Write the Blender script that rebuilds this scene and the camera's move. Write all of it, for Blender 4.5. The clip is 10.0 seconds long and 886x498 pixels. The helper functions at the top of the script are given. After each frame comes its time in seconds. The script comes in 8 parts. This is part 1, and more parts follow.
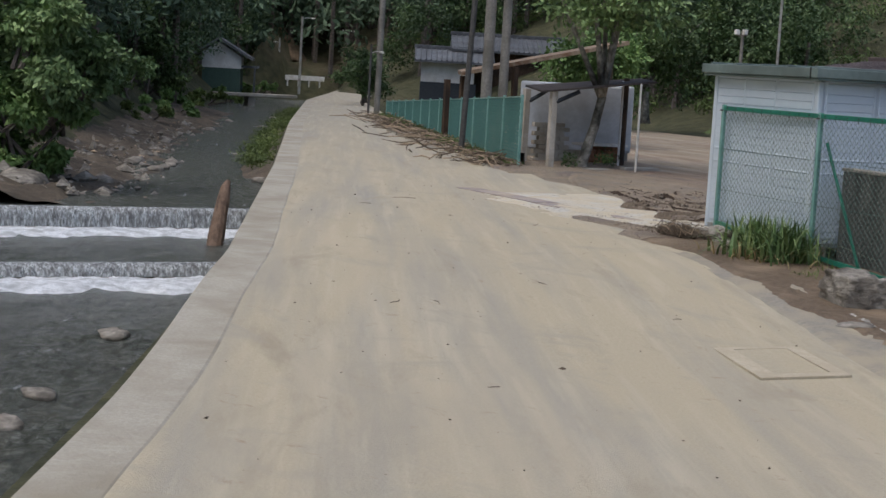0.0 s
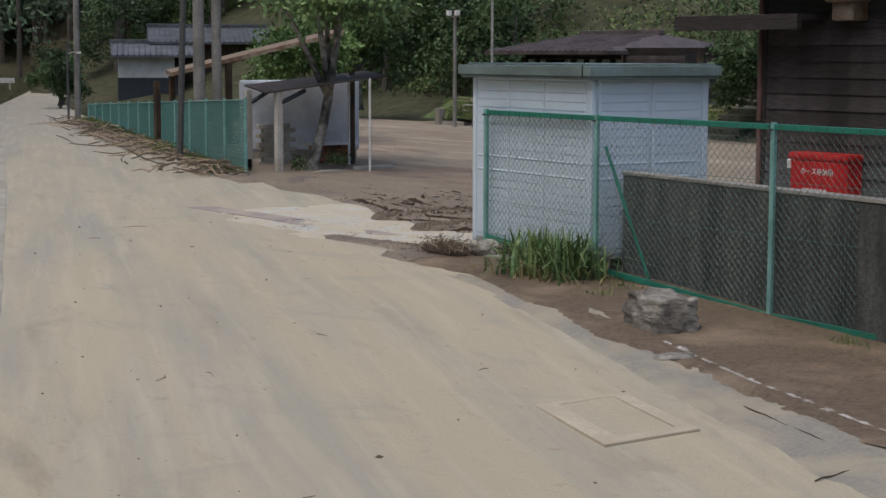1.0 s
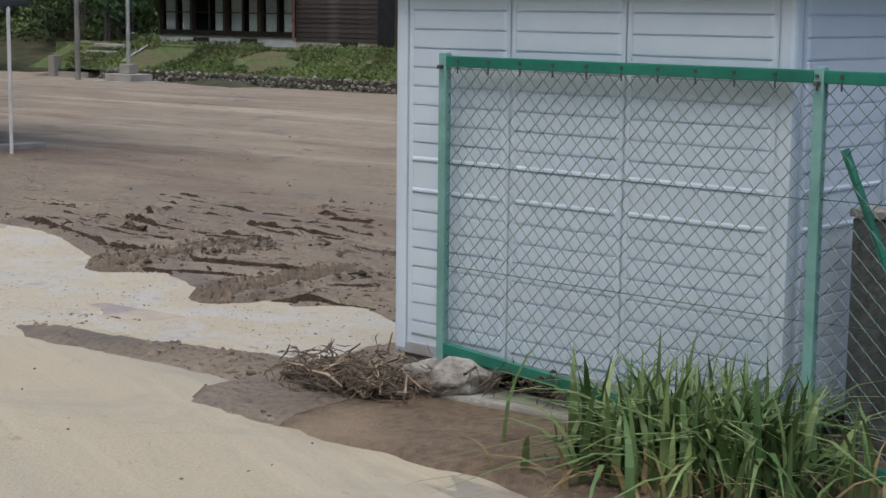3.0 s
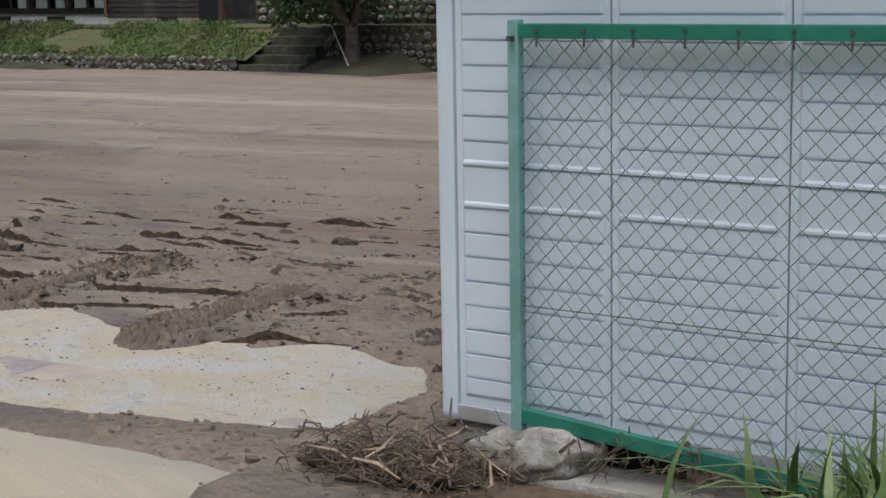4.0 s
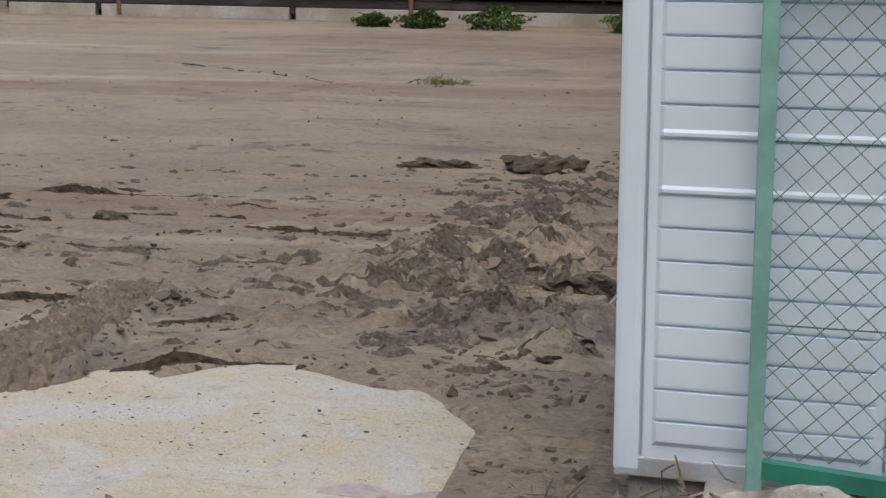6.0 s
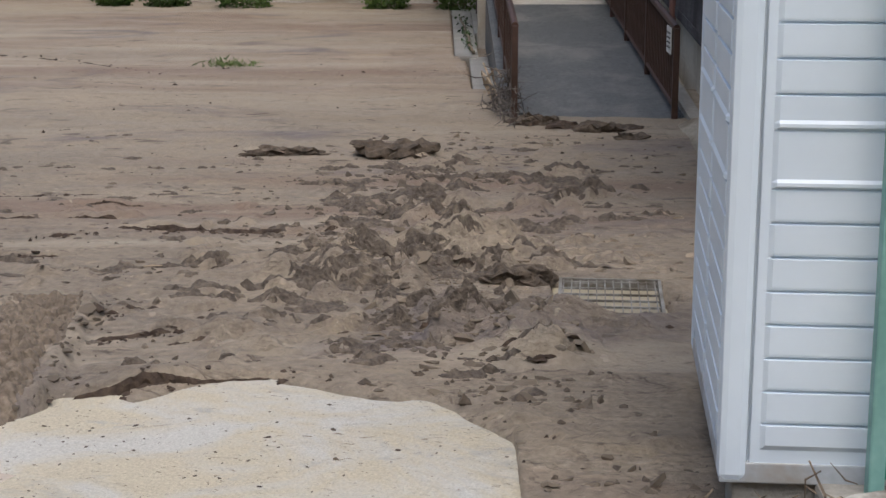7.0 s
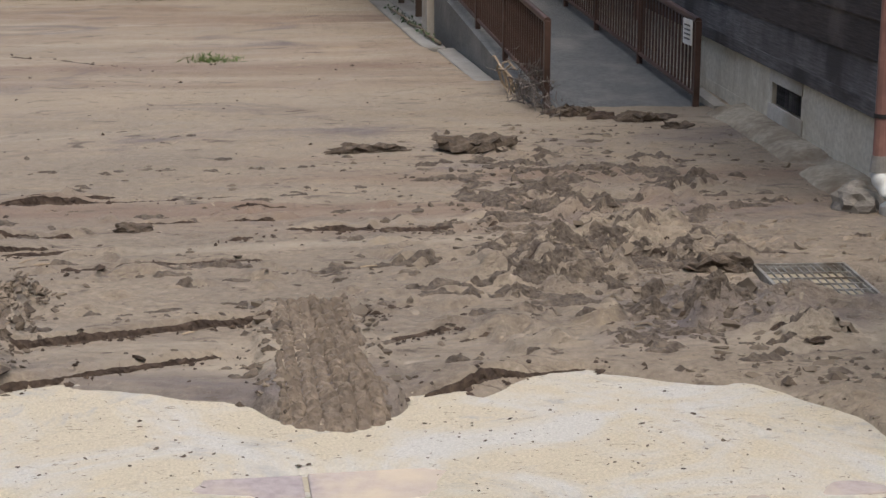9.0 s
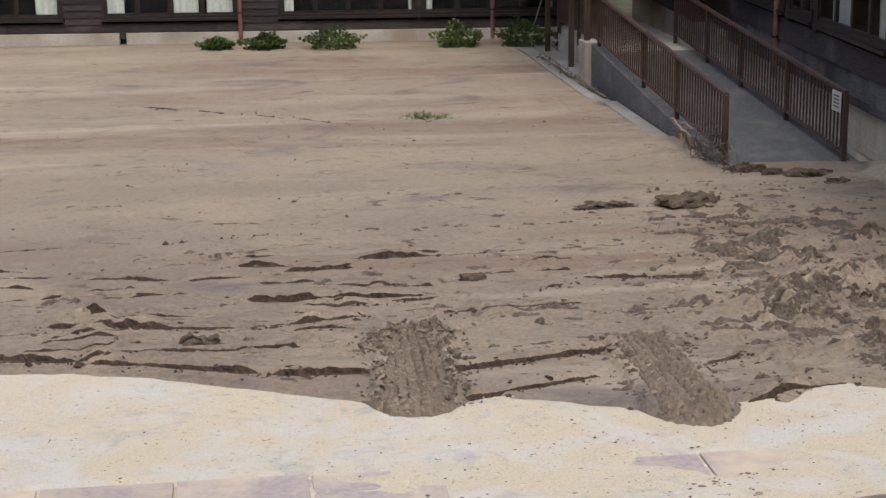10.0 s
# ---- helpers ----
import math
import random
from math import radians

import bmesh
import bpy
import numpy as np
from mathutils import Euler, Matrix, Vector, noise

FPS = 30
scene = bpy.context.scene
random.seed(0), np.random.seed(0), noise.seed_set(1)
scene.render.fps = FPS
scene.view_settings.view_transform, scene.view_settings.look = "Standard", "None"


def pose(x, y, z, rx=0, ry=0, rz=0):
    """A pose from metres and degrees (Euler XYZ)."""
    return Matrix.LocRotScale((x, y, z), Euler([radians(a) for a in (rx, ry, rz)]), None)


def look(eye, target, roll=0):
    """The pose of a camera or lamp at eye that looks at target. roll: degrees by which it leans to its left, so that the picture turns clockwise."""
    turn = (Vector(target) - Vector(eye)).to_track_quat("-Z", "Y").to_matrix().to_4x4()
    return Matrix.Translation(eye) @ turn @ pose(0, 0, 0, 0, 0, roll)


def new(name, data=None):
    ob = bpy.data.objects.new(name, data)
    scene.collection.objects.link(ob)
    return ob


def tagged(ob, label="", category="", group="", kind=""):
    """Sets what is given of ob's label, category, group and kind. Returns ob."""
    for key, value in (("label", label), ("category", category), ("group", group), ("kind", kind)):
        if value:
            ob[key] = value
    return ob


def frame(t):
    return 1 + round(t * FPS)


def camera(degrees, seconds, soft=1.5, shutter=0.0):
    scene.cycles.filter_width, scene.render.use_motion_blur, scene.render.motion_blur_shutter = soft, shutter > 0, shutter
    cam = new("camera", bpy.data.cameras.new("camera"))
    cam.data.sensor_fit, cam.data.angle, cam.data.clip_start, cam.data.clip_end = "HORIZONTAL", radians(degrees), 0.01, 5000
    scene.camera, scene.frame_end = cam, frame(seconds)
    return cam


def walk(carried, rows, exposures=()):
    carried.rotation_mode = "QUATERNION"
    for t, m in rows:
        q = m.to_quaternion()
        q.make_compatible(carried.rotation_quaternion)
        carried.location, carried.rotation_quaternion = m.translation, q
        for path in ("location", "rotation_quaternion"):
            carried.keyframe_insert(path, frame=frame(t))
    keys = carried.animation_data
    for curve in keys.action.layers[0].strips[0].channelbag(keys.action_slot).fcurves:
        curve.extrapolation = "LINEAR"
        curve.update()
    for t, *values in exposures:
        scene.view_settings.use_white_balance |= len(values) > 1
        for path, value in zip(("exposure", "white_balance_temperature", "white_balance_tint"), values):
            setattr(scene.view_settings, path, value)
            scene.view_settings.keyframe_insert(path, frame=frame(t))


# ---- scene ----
# ---- camera and its walk ----
cam = camera(29.53, 10.0)
# seconds, x, y, z, heading clockwise from +Y, tilt down, lean
PATH = [
    (0, -4.325, -5.802, 1.724, 26.42, 6.21, 3.35),
    (0.5, -4.006, -4.866, 1.842, 30.16, 6.16, 1.62),
    (1, -3.921, -4.060, 2.018, 36.49, 6.61, 0.11),
    (1.5, -2.673, -1.506, 1.861, 39.92, 6.66, 0.02),
    (2, -1.325, 0.937, 1.770, 43.01, 7.46, -0.46),
    (2.2, -0.876, 1.783, 1.718, 44.44, 7.40, -0.08),
    (3.3, 1.279, 5.448, 1.659, 53.90, 8.64, 0.40),
    (3.5, 1.555, 5.882, 1.629, 55.26, 8.79, 0.07),
    (4, 1.694, 6.532, 1.631, 58.66, 9.31, -0.97),
    (4.5, 1.882, 7.218, 1.621, 62.08, 8.64, -1.12),
    (5, 2.029, 7.828, 1.591, 67.04, 10.07, -0.53),
    (5.5, 2.272, 8.442, 1.626, 73.22, 12.40, -0.53),
    (5.7, 2.312, 8.679, 1.602, 75.30, 12.39, -0.24),
    (6.8, 2.565, 9.917, 1.580, 87.62, 12.28, -0.12),
    (7, 2.590, 10.090, 1.604, 89.98, 12.93, 0.05),
    (7.5, 2.710, 10.532, 1.600, 96.26, 13.33, -0.36),
    (8, 2.732, 11.015, 1.598, 99.34, 14.23, -0.51),
    (8.5, 2.725, 11.412, 1.636, 98.59, 13.35, -1.03),
    (9, 2.375, 11.886, 1.751, 98.23, 13.65, 0.04),
    (9.5, 1.478, 12.621, 2.042, 98.24, 13.42, 0.24),
    (10, -0.046, 13.640, 2.739, 97.15, 14.01, -0.70),
]


def aim(x, y, z, heading, tilt, lean):
    h, d = radians(heading), radians(tilt)
    way = Vector((math.sin(h) * math.cos(d), math.cos(h) * math.cos(d), -math.sin(d)))
    return look((x, y, z), Vector((x, y, z)) + way, lean)


EXPOSURES = [(0, 0.06, 6460, 9.4), (1, -0.04, 6460, 9.4), (2, 0.18, 6400, 9), (3.3, 0.24, 6320, 8.6), (5, 0.24, 6320, 8.6), (5.7, 0.34, 6420, 9), (6.8, 0.56, 6450, 9.5), (8.0, 0.74, 6540, 9.5), (9.0, 0.76, 6750, 10), (10, 0.7, 6750, 10)]
walk(cam, [(row[0], aim(*row[1:])) for row in PATH], EXPOSURES)
# ---- end of the walk ----
# ---- sky, sun and exposure ----
world = bpy.data.worlds.new("overcast_sky")
scene.world = world
world.use_nodes = True
wn = world.node_tree
sky = wn.nodes.new("ShaderNodeTexSky")
sky.sky_type = "NISHITA"
sky.sun_disc = False
sky.sun_elevation, sky.sun_rotation = radians(67), radians(258)
sky.air_density, sky.dust_density, sky.ozone_density = 1.0, 4.0, 1.0
wn.links.new(sky.outputs["Color"], wn.nodes["Background"].inputs["Color"])
wn.nodes["Background"].inputs["Strength"].default_value = 0.148
sun = new("sun", bpy.data.lights.new("sun", "SUN"))
sun.data.energy, sun.data.angle, sun.data.color = 0.9, radians(56), (1.0, 0.98, 0.95)
sun.matrix_world = look((0, 0, 30), (-30 * math.sin(radians(258)) / math.tan(radians(67)), -30 * math.cos(radians(258)) / math.tan(radians(67)), 0))


# ---- noise for shapes ----
def vnoise(x, y, seed=0):
    x, y = np.asarray(x, float), np.asarray(y, float)
    xi, yi = np.floor(x).astype(np.int64), np.floor(y).astype(np.int64)
    fx, fy = x - xi, y - yi
    fx, fy = fx * fx * (3 - 2 * fx), fy * fy * (3 - 2 * fy)

    def h(a, b):
        n = (a * 374761393 + b * 668265263 + seed * 1442695041) & 0x7FFFFFFF
        n = ((n ^ (n >> 13)) * 1274126177) & 0x7FFFFFFF
        return ((n ^ (n >> 16)) & 0xFFFF) / 65535.0

    return (h(xi, yi) * (1 - fx) + h(xi + 1, yi) * fx) * (1 - fy) + (h(xi, yi + 1) * (1 - fx) + h(xi + 1, yi + 1) * fx) * fy


def fbm(x, y, octaves=4, seed=0):
    total, amp, norm = 0, 1.0, 0
    for k in range(octaves):
        total = total + amp * vnoise(x * 2 ** k, y * 2 ** k, seed + k * 7)
        norm += amp
        amp *= 0.5
    return total / norm - 0.5


def step(a, b, x):
    t = np.clip((np.asarray(x, float) - a) / (b - a), 0, 1)
    return t * t * (3 - 2 * t)


# ---- materials ----
def ramp_mix(nt, fac, a, b):
    m = nt.nodes.new("ShaderNodeMix")
    m.data_type = "RGBA"
    if hasattr(fac, "is_output"):
        nt.links.new(fac, m.inputs[0])
    else:
        m.inputs[0].default_value = fac
    for sock, v in ((m.inputs[6], a), (m.inputs[7], b)):
        if hasattr(v, "is_output"):
            nt.links.new(v, sock)
        else:
            sock.default_value = (*v, 1)
    return m.outputs[2]


def nz(nt, vec, scale, detail=4.0, rough=0.55, stretch=None, distort=0.0, lo=0.35, hi=0.65):
    if stretch:
        mp = nt.nodes.new("ShaderNodeMapping")
        mp.inputs["Scale"].default_value = stretch
        nt.links.new(vec, mp.inputs["Vector"])
        vec = mp.outputs[0]
    n = nt.nodes.new("ShaderNodeTexNoise")
    n.inputs["Scale"].default_value, n.inputs["Detail"].default_value = scale, detail
    n.inputs["Roughness"].default_value, n.inputs["Distortion"].default_value = rough, distort
    nt.links.new(vec, n.inputs["Vector"])
    r = nt.nodes.new("ShaderNodeMapRange")
    r.inputs["From Min"].default_value, r.inputs["From Max"].default_value = lo, hi
    nt.links.new(n.outputs[0], r.inputs["Value"])
    return r.outputs[0]


def base(name, rough=0.8, metal=0.0, spec=0.4):
    m = bpy.data.materials.new(name)
    m.use_nodes = True
    nt = m.node_tree
    p = nt.nodes["Principled BSDF"]
    p.inputs["Roughness"].default_value, p.inputs["Metallic"].default_value = rough, metal
    p.inputs["Specular IOR Level"].default_value = spec
    co = nt.nodes.new("ShaderNodeTexCoord")
    return m, nt, p, co.outputs["Object"]


def bump(nt, p, height, dist=0.01, strength=0.6):
    b = nt.nodes.new("ShaderNodeBump")
    b.inputs["Strength"].default_value, b.inputs["Distance"].default_value = strength, dist
    nt.links.new(height, b.inputs["Height"])
    nt.links.new(b.outputs[0], p.inputs["Normal"])


def surf(name, a, b, c=None, s1=30, s2=2.0, rough=0.8, metal=0.0, bd=0.004, stretch=None, stretch2=None, each=0.0, lo2=0.4, hi2=0.65, spec=0.35):
    """Two-scale surface: fine grain from a to b, stains of colour c; each: difference from piece to piece."""
    m, nt, p, co = base(name, rough, metal, spec)
    fine = nz(nt, co, s1, 5, 0.6, stretch)
    col = ramp_mix(nt, fine, a, b)
    if c is not None:
        col = ramp_mix(nt, nz(nt, co, s2, 4, 0.6, stretch2, 0.3, lo2, hi2), col, c)
    if each:
        oi = nt.nodes.new("ShaderNodeObjectInfo")
        hsv = nt.nodes.new("ShaderNodeHueSaturation")
        r = nt.nodes.new("ShaderNodeMapRange")
        r.inputs["To Min"].default_value, r.inputs["To Max"].default_value = 1 - each, 1 + each
        nt.links.new(oi.outputs["Random"], r.inputs["Value"])
        nt.links.new(r.outputs[0], hsv.inputs["Value"])
        nt.links.new(col, hsv.inputs["Color"])
        col = hsv.outputs[0]
    nt.links.new(col, p.inputs["Base Color"])
    if bd:
        bump(nt, p, fine, bd)
    return m


def leafy(name, a, b, rough=0.55):
    """Leaves: the colour runs from a to b, leaf by leaf and clump by clump."""
    m, nt, p, co = base(name, rough, 0, 0.3)
    g = nt.nodes.new("ShaderNodeNewGeometry")
    col = ramp_mix(nt, g.outputs["Random Per Island"], a, b)
    big = nz(nt, co, 0.5, 2, 0.5, None, 0, 0.35, 0.65)
    col = ramp_mix(nt, big, col, tuple(v * 0.55 for v in a))
    nt.links.new(col, p.inputs["Base Color"])
    p.inputs["Subsurface Weight"].default_value = 0.0
    return m


def road_material():
    m, nt, p, co = base("silt_on_road", 0.9, 0, 0.25)
    dust = ramp_mix(nt, nz(nt, co, 60, 5, 0.65), (0.4, 0.355, 0.258), (0.47, 0.42, 0.312))
    grey = ramp_mix(nt, nz(nt, co, 90, 5, 0.7), (0.275, 0.27, 0.243), (0.345, 0.338, 0.308))
    turn = nt.nodes.new("ShaderNodeMapping")
    turn.inputs["Rotation"].default_value = (0, 0, radians(23))
    nt.links.new(co, turn.inputs["Vector"])
    lanes = nz(nt, turn.outputs[0], 1.6, 4, 0.55, (1.0, 0.07, 1.0), 0.3, 0.44, 0.76)
    col = ramp_mix(nt, lanes, dust, grey)
    patch = nz(nt, turn.outputs[0], 0.5, 5, 0.6, (1.0, 0.3, 1.0), 0.4, 0.56, 0.85)
    col = ramp_mix(nt, patch, col, (0.3, 0.28, 0.24))
    pale = nz(nt, turn.outputs[0], 1.3, 5, 0.65, (1.0, 0.14, 1.0), 0.5, 0.5, 0.85)
    col = ramp_mix(nt, pale, col, (0.5, 0.44, 0.33))
    sx = nt.nodes.new("ShaderNodeSeparateXYZ")
    nt.links.new(co, sx.inputs[0])
    up = nt.nodes.new("ShaderNodeMapRange")
    up.inputs["From Min"].default_value, up.inputs["From Max"].default_value = 10.0, 42.0
    up.inputs["To Max"].default_value = 0.6
    nt.links.new(sx.outputs[1], up.inputs["Value"])
    col = ramp_mix(nt, up.outputs[0], col, grey)
    fine = nz(nt, turn.outputs[0], 7, 5, 0.6, (1.0, 0.05, 1.0), 0.2, 0.5, 0.85)
    col = ramp_mix(nt, fine, col, (0.5, 0.455, 0.35))
    scuff = nz(nt, turn.outputs[0], 2.2, 6, 0.68, (1.0, 0.2, 1.0), 0.5, 0.56, 0.74)
    col = ramp_mix(nt, scuff, col, (0.34, 0.3, 0.225))
    col = ramp_mix(nt, nz(nt, co, 1.1, 7, 0.7, (1.0, 0.6, 1.0), 1.2, 0.54, 0.72), col, (0.355, 0.33, 0.27))
    col = ramp_mix(nt, nz(nt, co, 5.0, 6, 0.7, (1.0, 0.6, 1.0), 1.0, 0.62, 0.72), col, (0.33, 0.275, 0.2))
    specks = nz(nt, co, 16, 3, 0.5, (1, 1.6, 1), 0.5, 0.74, 0.78)
    col = ramp_mix(nt, specks, col, (0.2, 0.155, 0.11))
    nt.links.new(col, p.inputs["Base Color"])
    bump(nt, p, nz(nt, co, 45, 6, 0.7), 0.006, 0.5)
    return m


def entrance_material():
    m, nt, p, co = base("pale_sand_on_concrete", 0.92, 0, 0.25)
    sand = ramp_mix(nt, nz(nt, co, 110, 6, 0.75), (0.52, 0.465, 0.345), (0.72, 0.65, 0.5))
    grey = ramp_mix(nt, nz(nt, co, 140, 5, 0.75), (0.53, 0.52, 0.475), (0.72, 0.705, 0.645))
    col = ramp_mix(nt, nz(nt, co, 1.7, 7, 0.68, (1.2, 0.9, 1), 0.9, 0.46, 0.62), sand, grey)
    col = ramp_mix(nt, nz(nt, co, 4, 6, 0.7, (1.2, 0.9, 1), 1.0, 0.58, 0.9), col, (0.42, 0.36, 0.26))
    col = ramp_mix(nt, nz(nt, co, 2.6, 7, 0.72, (1.3, 0.9, 1), 1.2, 0.56, 0.7), col, (0.46, 0.455, 0.43))
    col = ramp_mix(nt, nz(nt, co, 13, 5, 0.7, (1.5, 0.8, 1), 0.9, 0.64, 0.72), col, (0.3, 0.25, 0.19))
    col = ramp_mix(nt, nz(nt, co, 38, 4, 0.7, (1.4, 0.7, 1), 0.9, 0.62, 0.68), col, (0.21, 0.17, 0.125))
    col = ramp_mix(nt, nz(nt, co, 22, 5, 0.7, (1.4, 0.7, 1), 0.6, 0.66, 0.8), col, (0.8, 0.77, 0.69))
    nt.links.new(col, p.inputs["Base Color"])
    bump(nt, p, nz(nt, co, 30, 8, 0.72, (1.3, 0.8, 1)), 0.014, 0.8)
    return m


def mud_material():
    m, nt, p, co = base("flood_mud", 0.75, 0, 0.35)
    wet = ramp_mix(nt, nz(nt, co, 24, 6, 0.65), (0.165, 0.135, 0.104), (0.295, 0.243, 0.187))
    dry = ramp_mix(nt, nz(nt, co, 35, 5, 0.65), (0.265, 0.218, 0.164), (0.39, 0.325, 0.248))
    streak = nz(nt, co, 1.3, 6, 0.62, (1.3, 0.8, 1), 0.8, 0.40, 0.62)
    col = ramp_mix(nt, streak, wet, dry)
    sx = nt.nodes.new("ShaderNodeSeparateXYZ")
    nt.links.new(co, sx.inputs[0])
    far = nt.nodes.new("ShaderNodeMapRange")
    far.inputs["From Min"].default_value, far.inputs["From Max"].default_value = 9.0, 15.0
    nt.links.new(sx.outputs[0], far.inputs["Value"])
    half = nt.nodes.new("ShaderNodeMath")
    half.operation = "MULTIPLY"
    half.inputs[1].default_value = 0.75
    nt.links.new(far.outputs[0], half.inputs[0])
    silt = ramp_mix(nt, nz(nt, co, 0.8, 6, 0.65, (1.5, 0.22, 1), 0.5, 0.4, 0.62), (0.33, 0.275, 0.205), (0.43, 0.362, 0.275))
    col = ramp_mix(nt, half.outputs[0], col, silt)
    col = ramp_mix(nt, nz(nt, co, 0.42, 5, 0.6, (1.3, 0.3, 1), 0.8, 0.53, 0.66), col, (0.25, 0.185, 0.14))
    col = ramp_mix(nt, nz(nt, co, 0.3, 5, 0.6, (2.2, 0.22, 1), 0.4, 0.58, 0.68), col, (0.46, 0.395, 0.305))
    col = ramp_mix(nt, nz(nt, co, 2.1, 6, 0.65, (1.1, 0.8, 1), 0.9, 0.6, 0.78), col, (0.4, 0.32, 0.22))
    dark = nz(nt, co, 0.8, 6, 0.66, (1.2, 0.7, 1), 1.0, 0.56, 0.72)
    col = ramp_mix(nt, dark, col, (0.175, 0.15, 0.145))
    col = ramp_mix(nt, nz(nt, co, 9, 5, 0.65, (1.3, 0.75, 1), 1.0, 0.62, 0.7), col, (0.11, 0.086, 0.068))
    col = ramp_mix(nt, nz(nt, co, 3.2, 6, 0.68, (1.5, 0.7, 1), 1.0, 0.6, 0.68), col, (0.14, 0.112, 0.09))
    col = ramp_mix(nt, nz(nt, co, 14, 2, 0.5, None, 0.6, 0.74, 0.77), col, (0.45, 0.38, 0.28))
    torn = nt.nodes.new("ShaderNodeMapRange")
    torn.inputs["From Min"].default_value, torn.inputs["From Max"].default_value = 13.0, 10.4
    torn.inputs["To Min"].default_value, torn.inputs["To Max"].default_value = 0.0, 0.1
    nt.links.new(sx.outputs[1], torn.inputs["Value"])
    humus = nz(nt, co, 7.5, 6, 0.7, (1.6, 0.7, 1), 1.2, 0.0, 1.0)
    mixed = nt.nodes.new("ShaderNodeMath")
    mixed.operation = "ADD"
    nt.links.new(humus, mixed.inputs[0])
    nt.links.new(torn.outputs[0], mixed.inputs[1])
    cut = nt.nodes.new("ShaderNodeMapRange")
    cut.inputs["From Min"].default_value, cut.inputs["From Max"].default_value = 0.68, 0.78
    nt.links.new(mixed.outputs[0], cut.inputs["Value"])
    col = ramp_mix(nt, cut.outputs[0], col, (0.11, 0.085, 0.066))
    col = ramp_mix(nt, nz(nt, co, 26, 4, 0.65, (1.3, 0.7, 1), 0.8, 0.65, 0.72), col, (0.14, 0.11, 0.085))
    col = ramp_mix(nt, nz(nt, co, 60, 3, 0.6, None, 0.3, 0.66, 0.74), col, (0.44, 0.375, 0.29))
    nt.links.new(col, p.inputs["Base Color"])
    r = nt.nodes.new("ShaderNodeMapRange")
    r.inputs["To Min"].default_value, r.inputs["To Max"].default_value = 0.55, 0.9
    nt.links.new(streak, r.inputs["Value"])
    nt.links.new(r.outputs[0], p.inputs["Roughness"])
    bump(nt, p, nz(nt, co, 14, 8, 0.66, (1.3, 0.6, 1)), 0.034, 0.8)
    return m


def water_material(name, tint, foam):
    m, nt, p, co = base(name, 0.2, 0, 0.5)
    turn = nt.nodes.new("ShaderNodeMapping")
    turn.inputs["Rotation"].default_value = (0, 0, radians(23))
    nt.links.new(co, turn.inputs["Vector"])
    w = nz(nt, turn.outputs[0], 8, 6, 0.65, (1.0, 0.45, 1), 0.8, 0.32, 0.68)
    # lighter ripple tone paints glints into the water colour
    col = ramp_mix(nt, w, tint, tuple(v * 3.2 for v in tint))
    col = ramp_mix(nt, nz(nt, turn.outputs[0], 3.5, 6, 0.7, (1.6, 0.4, 1), 0.8, foam, foam + 0.12), col, (0.62, 0.66, 0.7))
    nt.links.new(col, p.inputs["Base Color"])
    bump(nt, p, w, 0.14, 0.9)
    return m


def glass_material():
    m, nt, p, co = base("window_glass", 0.05, 0, 0.5)
    p.inputs["Base Color"].default_value = (0.9, 0.95, 0.95, 1)
    p.inputs["Transmission Weight"].default_value = 1.0
    p.inputs["IOR"].default_value = 1.2
    return m


ROAD, ENTRANCE, MUD = road_material(), entrance_material(), mud_material()
WATER = water_material("stream_water", (0.062, 0.068, 0.061), 0.63)
FOAM = surf("white_water", (0.66, 0.71, 0.76), (0.92, 0.94, 0.97), (0.42, 0.45, 0.47), 40, 5.0, rough=0.5, bd=0.02, stretch=(1.0, 1.0, 0.25))
COPE = surf("silted_coping", (0.35, 0.333, 0.285), (0.44, 0.418, 0.355), (0.3, 0.272, 0.215), 45, 1.3, 0.9, bd=0.004)
BOARD_GR = surf("green_grey_board", (0.045, 0.085, 0.07), (0.07, 0.12, 0.1), None, 20, rough=0.7)
FALL = surf("falling_water", (0.14, 0.155, 0.15), (0.62, 0.66, 0.68), (0.13, 0.13, 0.13), 16, 6, rough=0.25, bd=0.01, stretch=(3, 3, 0.3), stretch2=(3, 3, 0.4))
CONC = surf("concrete", (0.3, 0.29, 0.265), (0.43, 0.415, 0.38), (0.24, 0.225, 0.195), 40, 1.2, 0.9, bd=0.004)
CONC_PALE = surf("pale_concrete", (0.44, 0.42, 0.38), (0.56, 0.54, 0.49), (0.34, 0.3, 0.24), 40, 1.5, 0.9, bd=0.003)
CONC_DARK = surf("weathered_block_wall", (0.082, 0.088, 0.084), (0.14, 0.146, 0.138), (0.036, 0.04, 0.037), 25, 1.3, 0.92, bd=0.006, stretch2=(2.6, 2.6, 0.45), lo2=0.4, hi2=0.72)
SANDC = surf("sandy_concrete", (0.44, 0.395, 0.3), (0.54, 0.49, 0.38), (0.4, 0.35, 0.26), 40, 2, 0.9, bd=0.004)
VERGE = surf("damp_verge_earth", (0.105, 0.076, 0.051), (0.18, 0.134, 0.09), (0.25, 0.19, 0.128), 22, 1.4, 0.7, bd=0.02, lo2=0.5, hi2=0.7)
MARGIN = surf("washed_concrete", (0.22, 0.208, 0.178), (0.3, 0.282, 0.24), (0.36, 0.318, 0.24), 35, 1.6, 0.8, bd=0.005, lo2=0.42, hi2=0.62)
# paler patches put the wet ramp's reflections into the colour
RAMP_C = surf("wet_concrete_painted_sheen", (0.068, 0.073, 0.076), (0.125, 0.132, 0.136), (0.22, 0.215, 0.2), 30, 2.4, 0.5, bd=0.006, lo2=0.5, hi2=0.78)
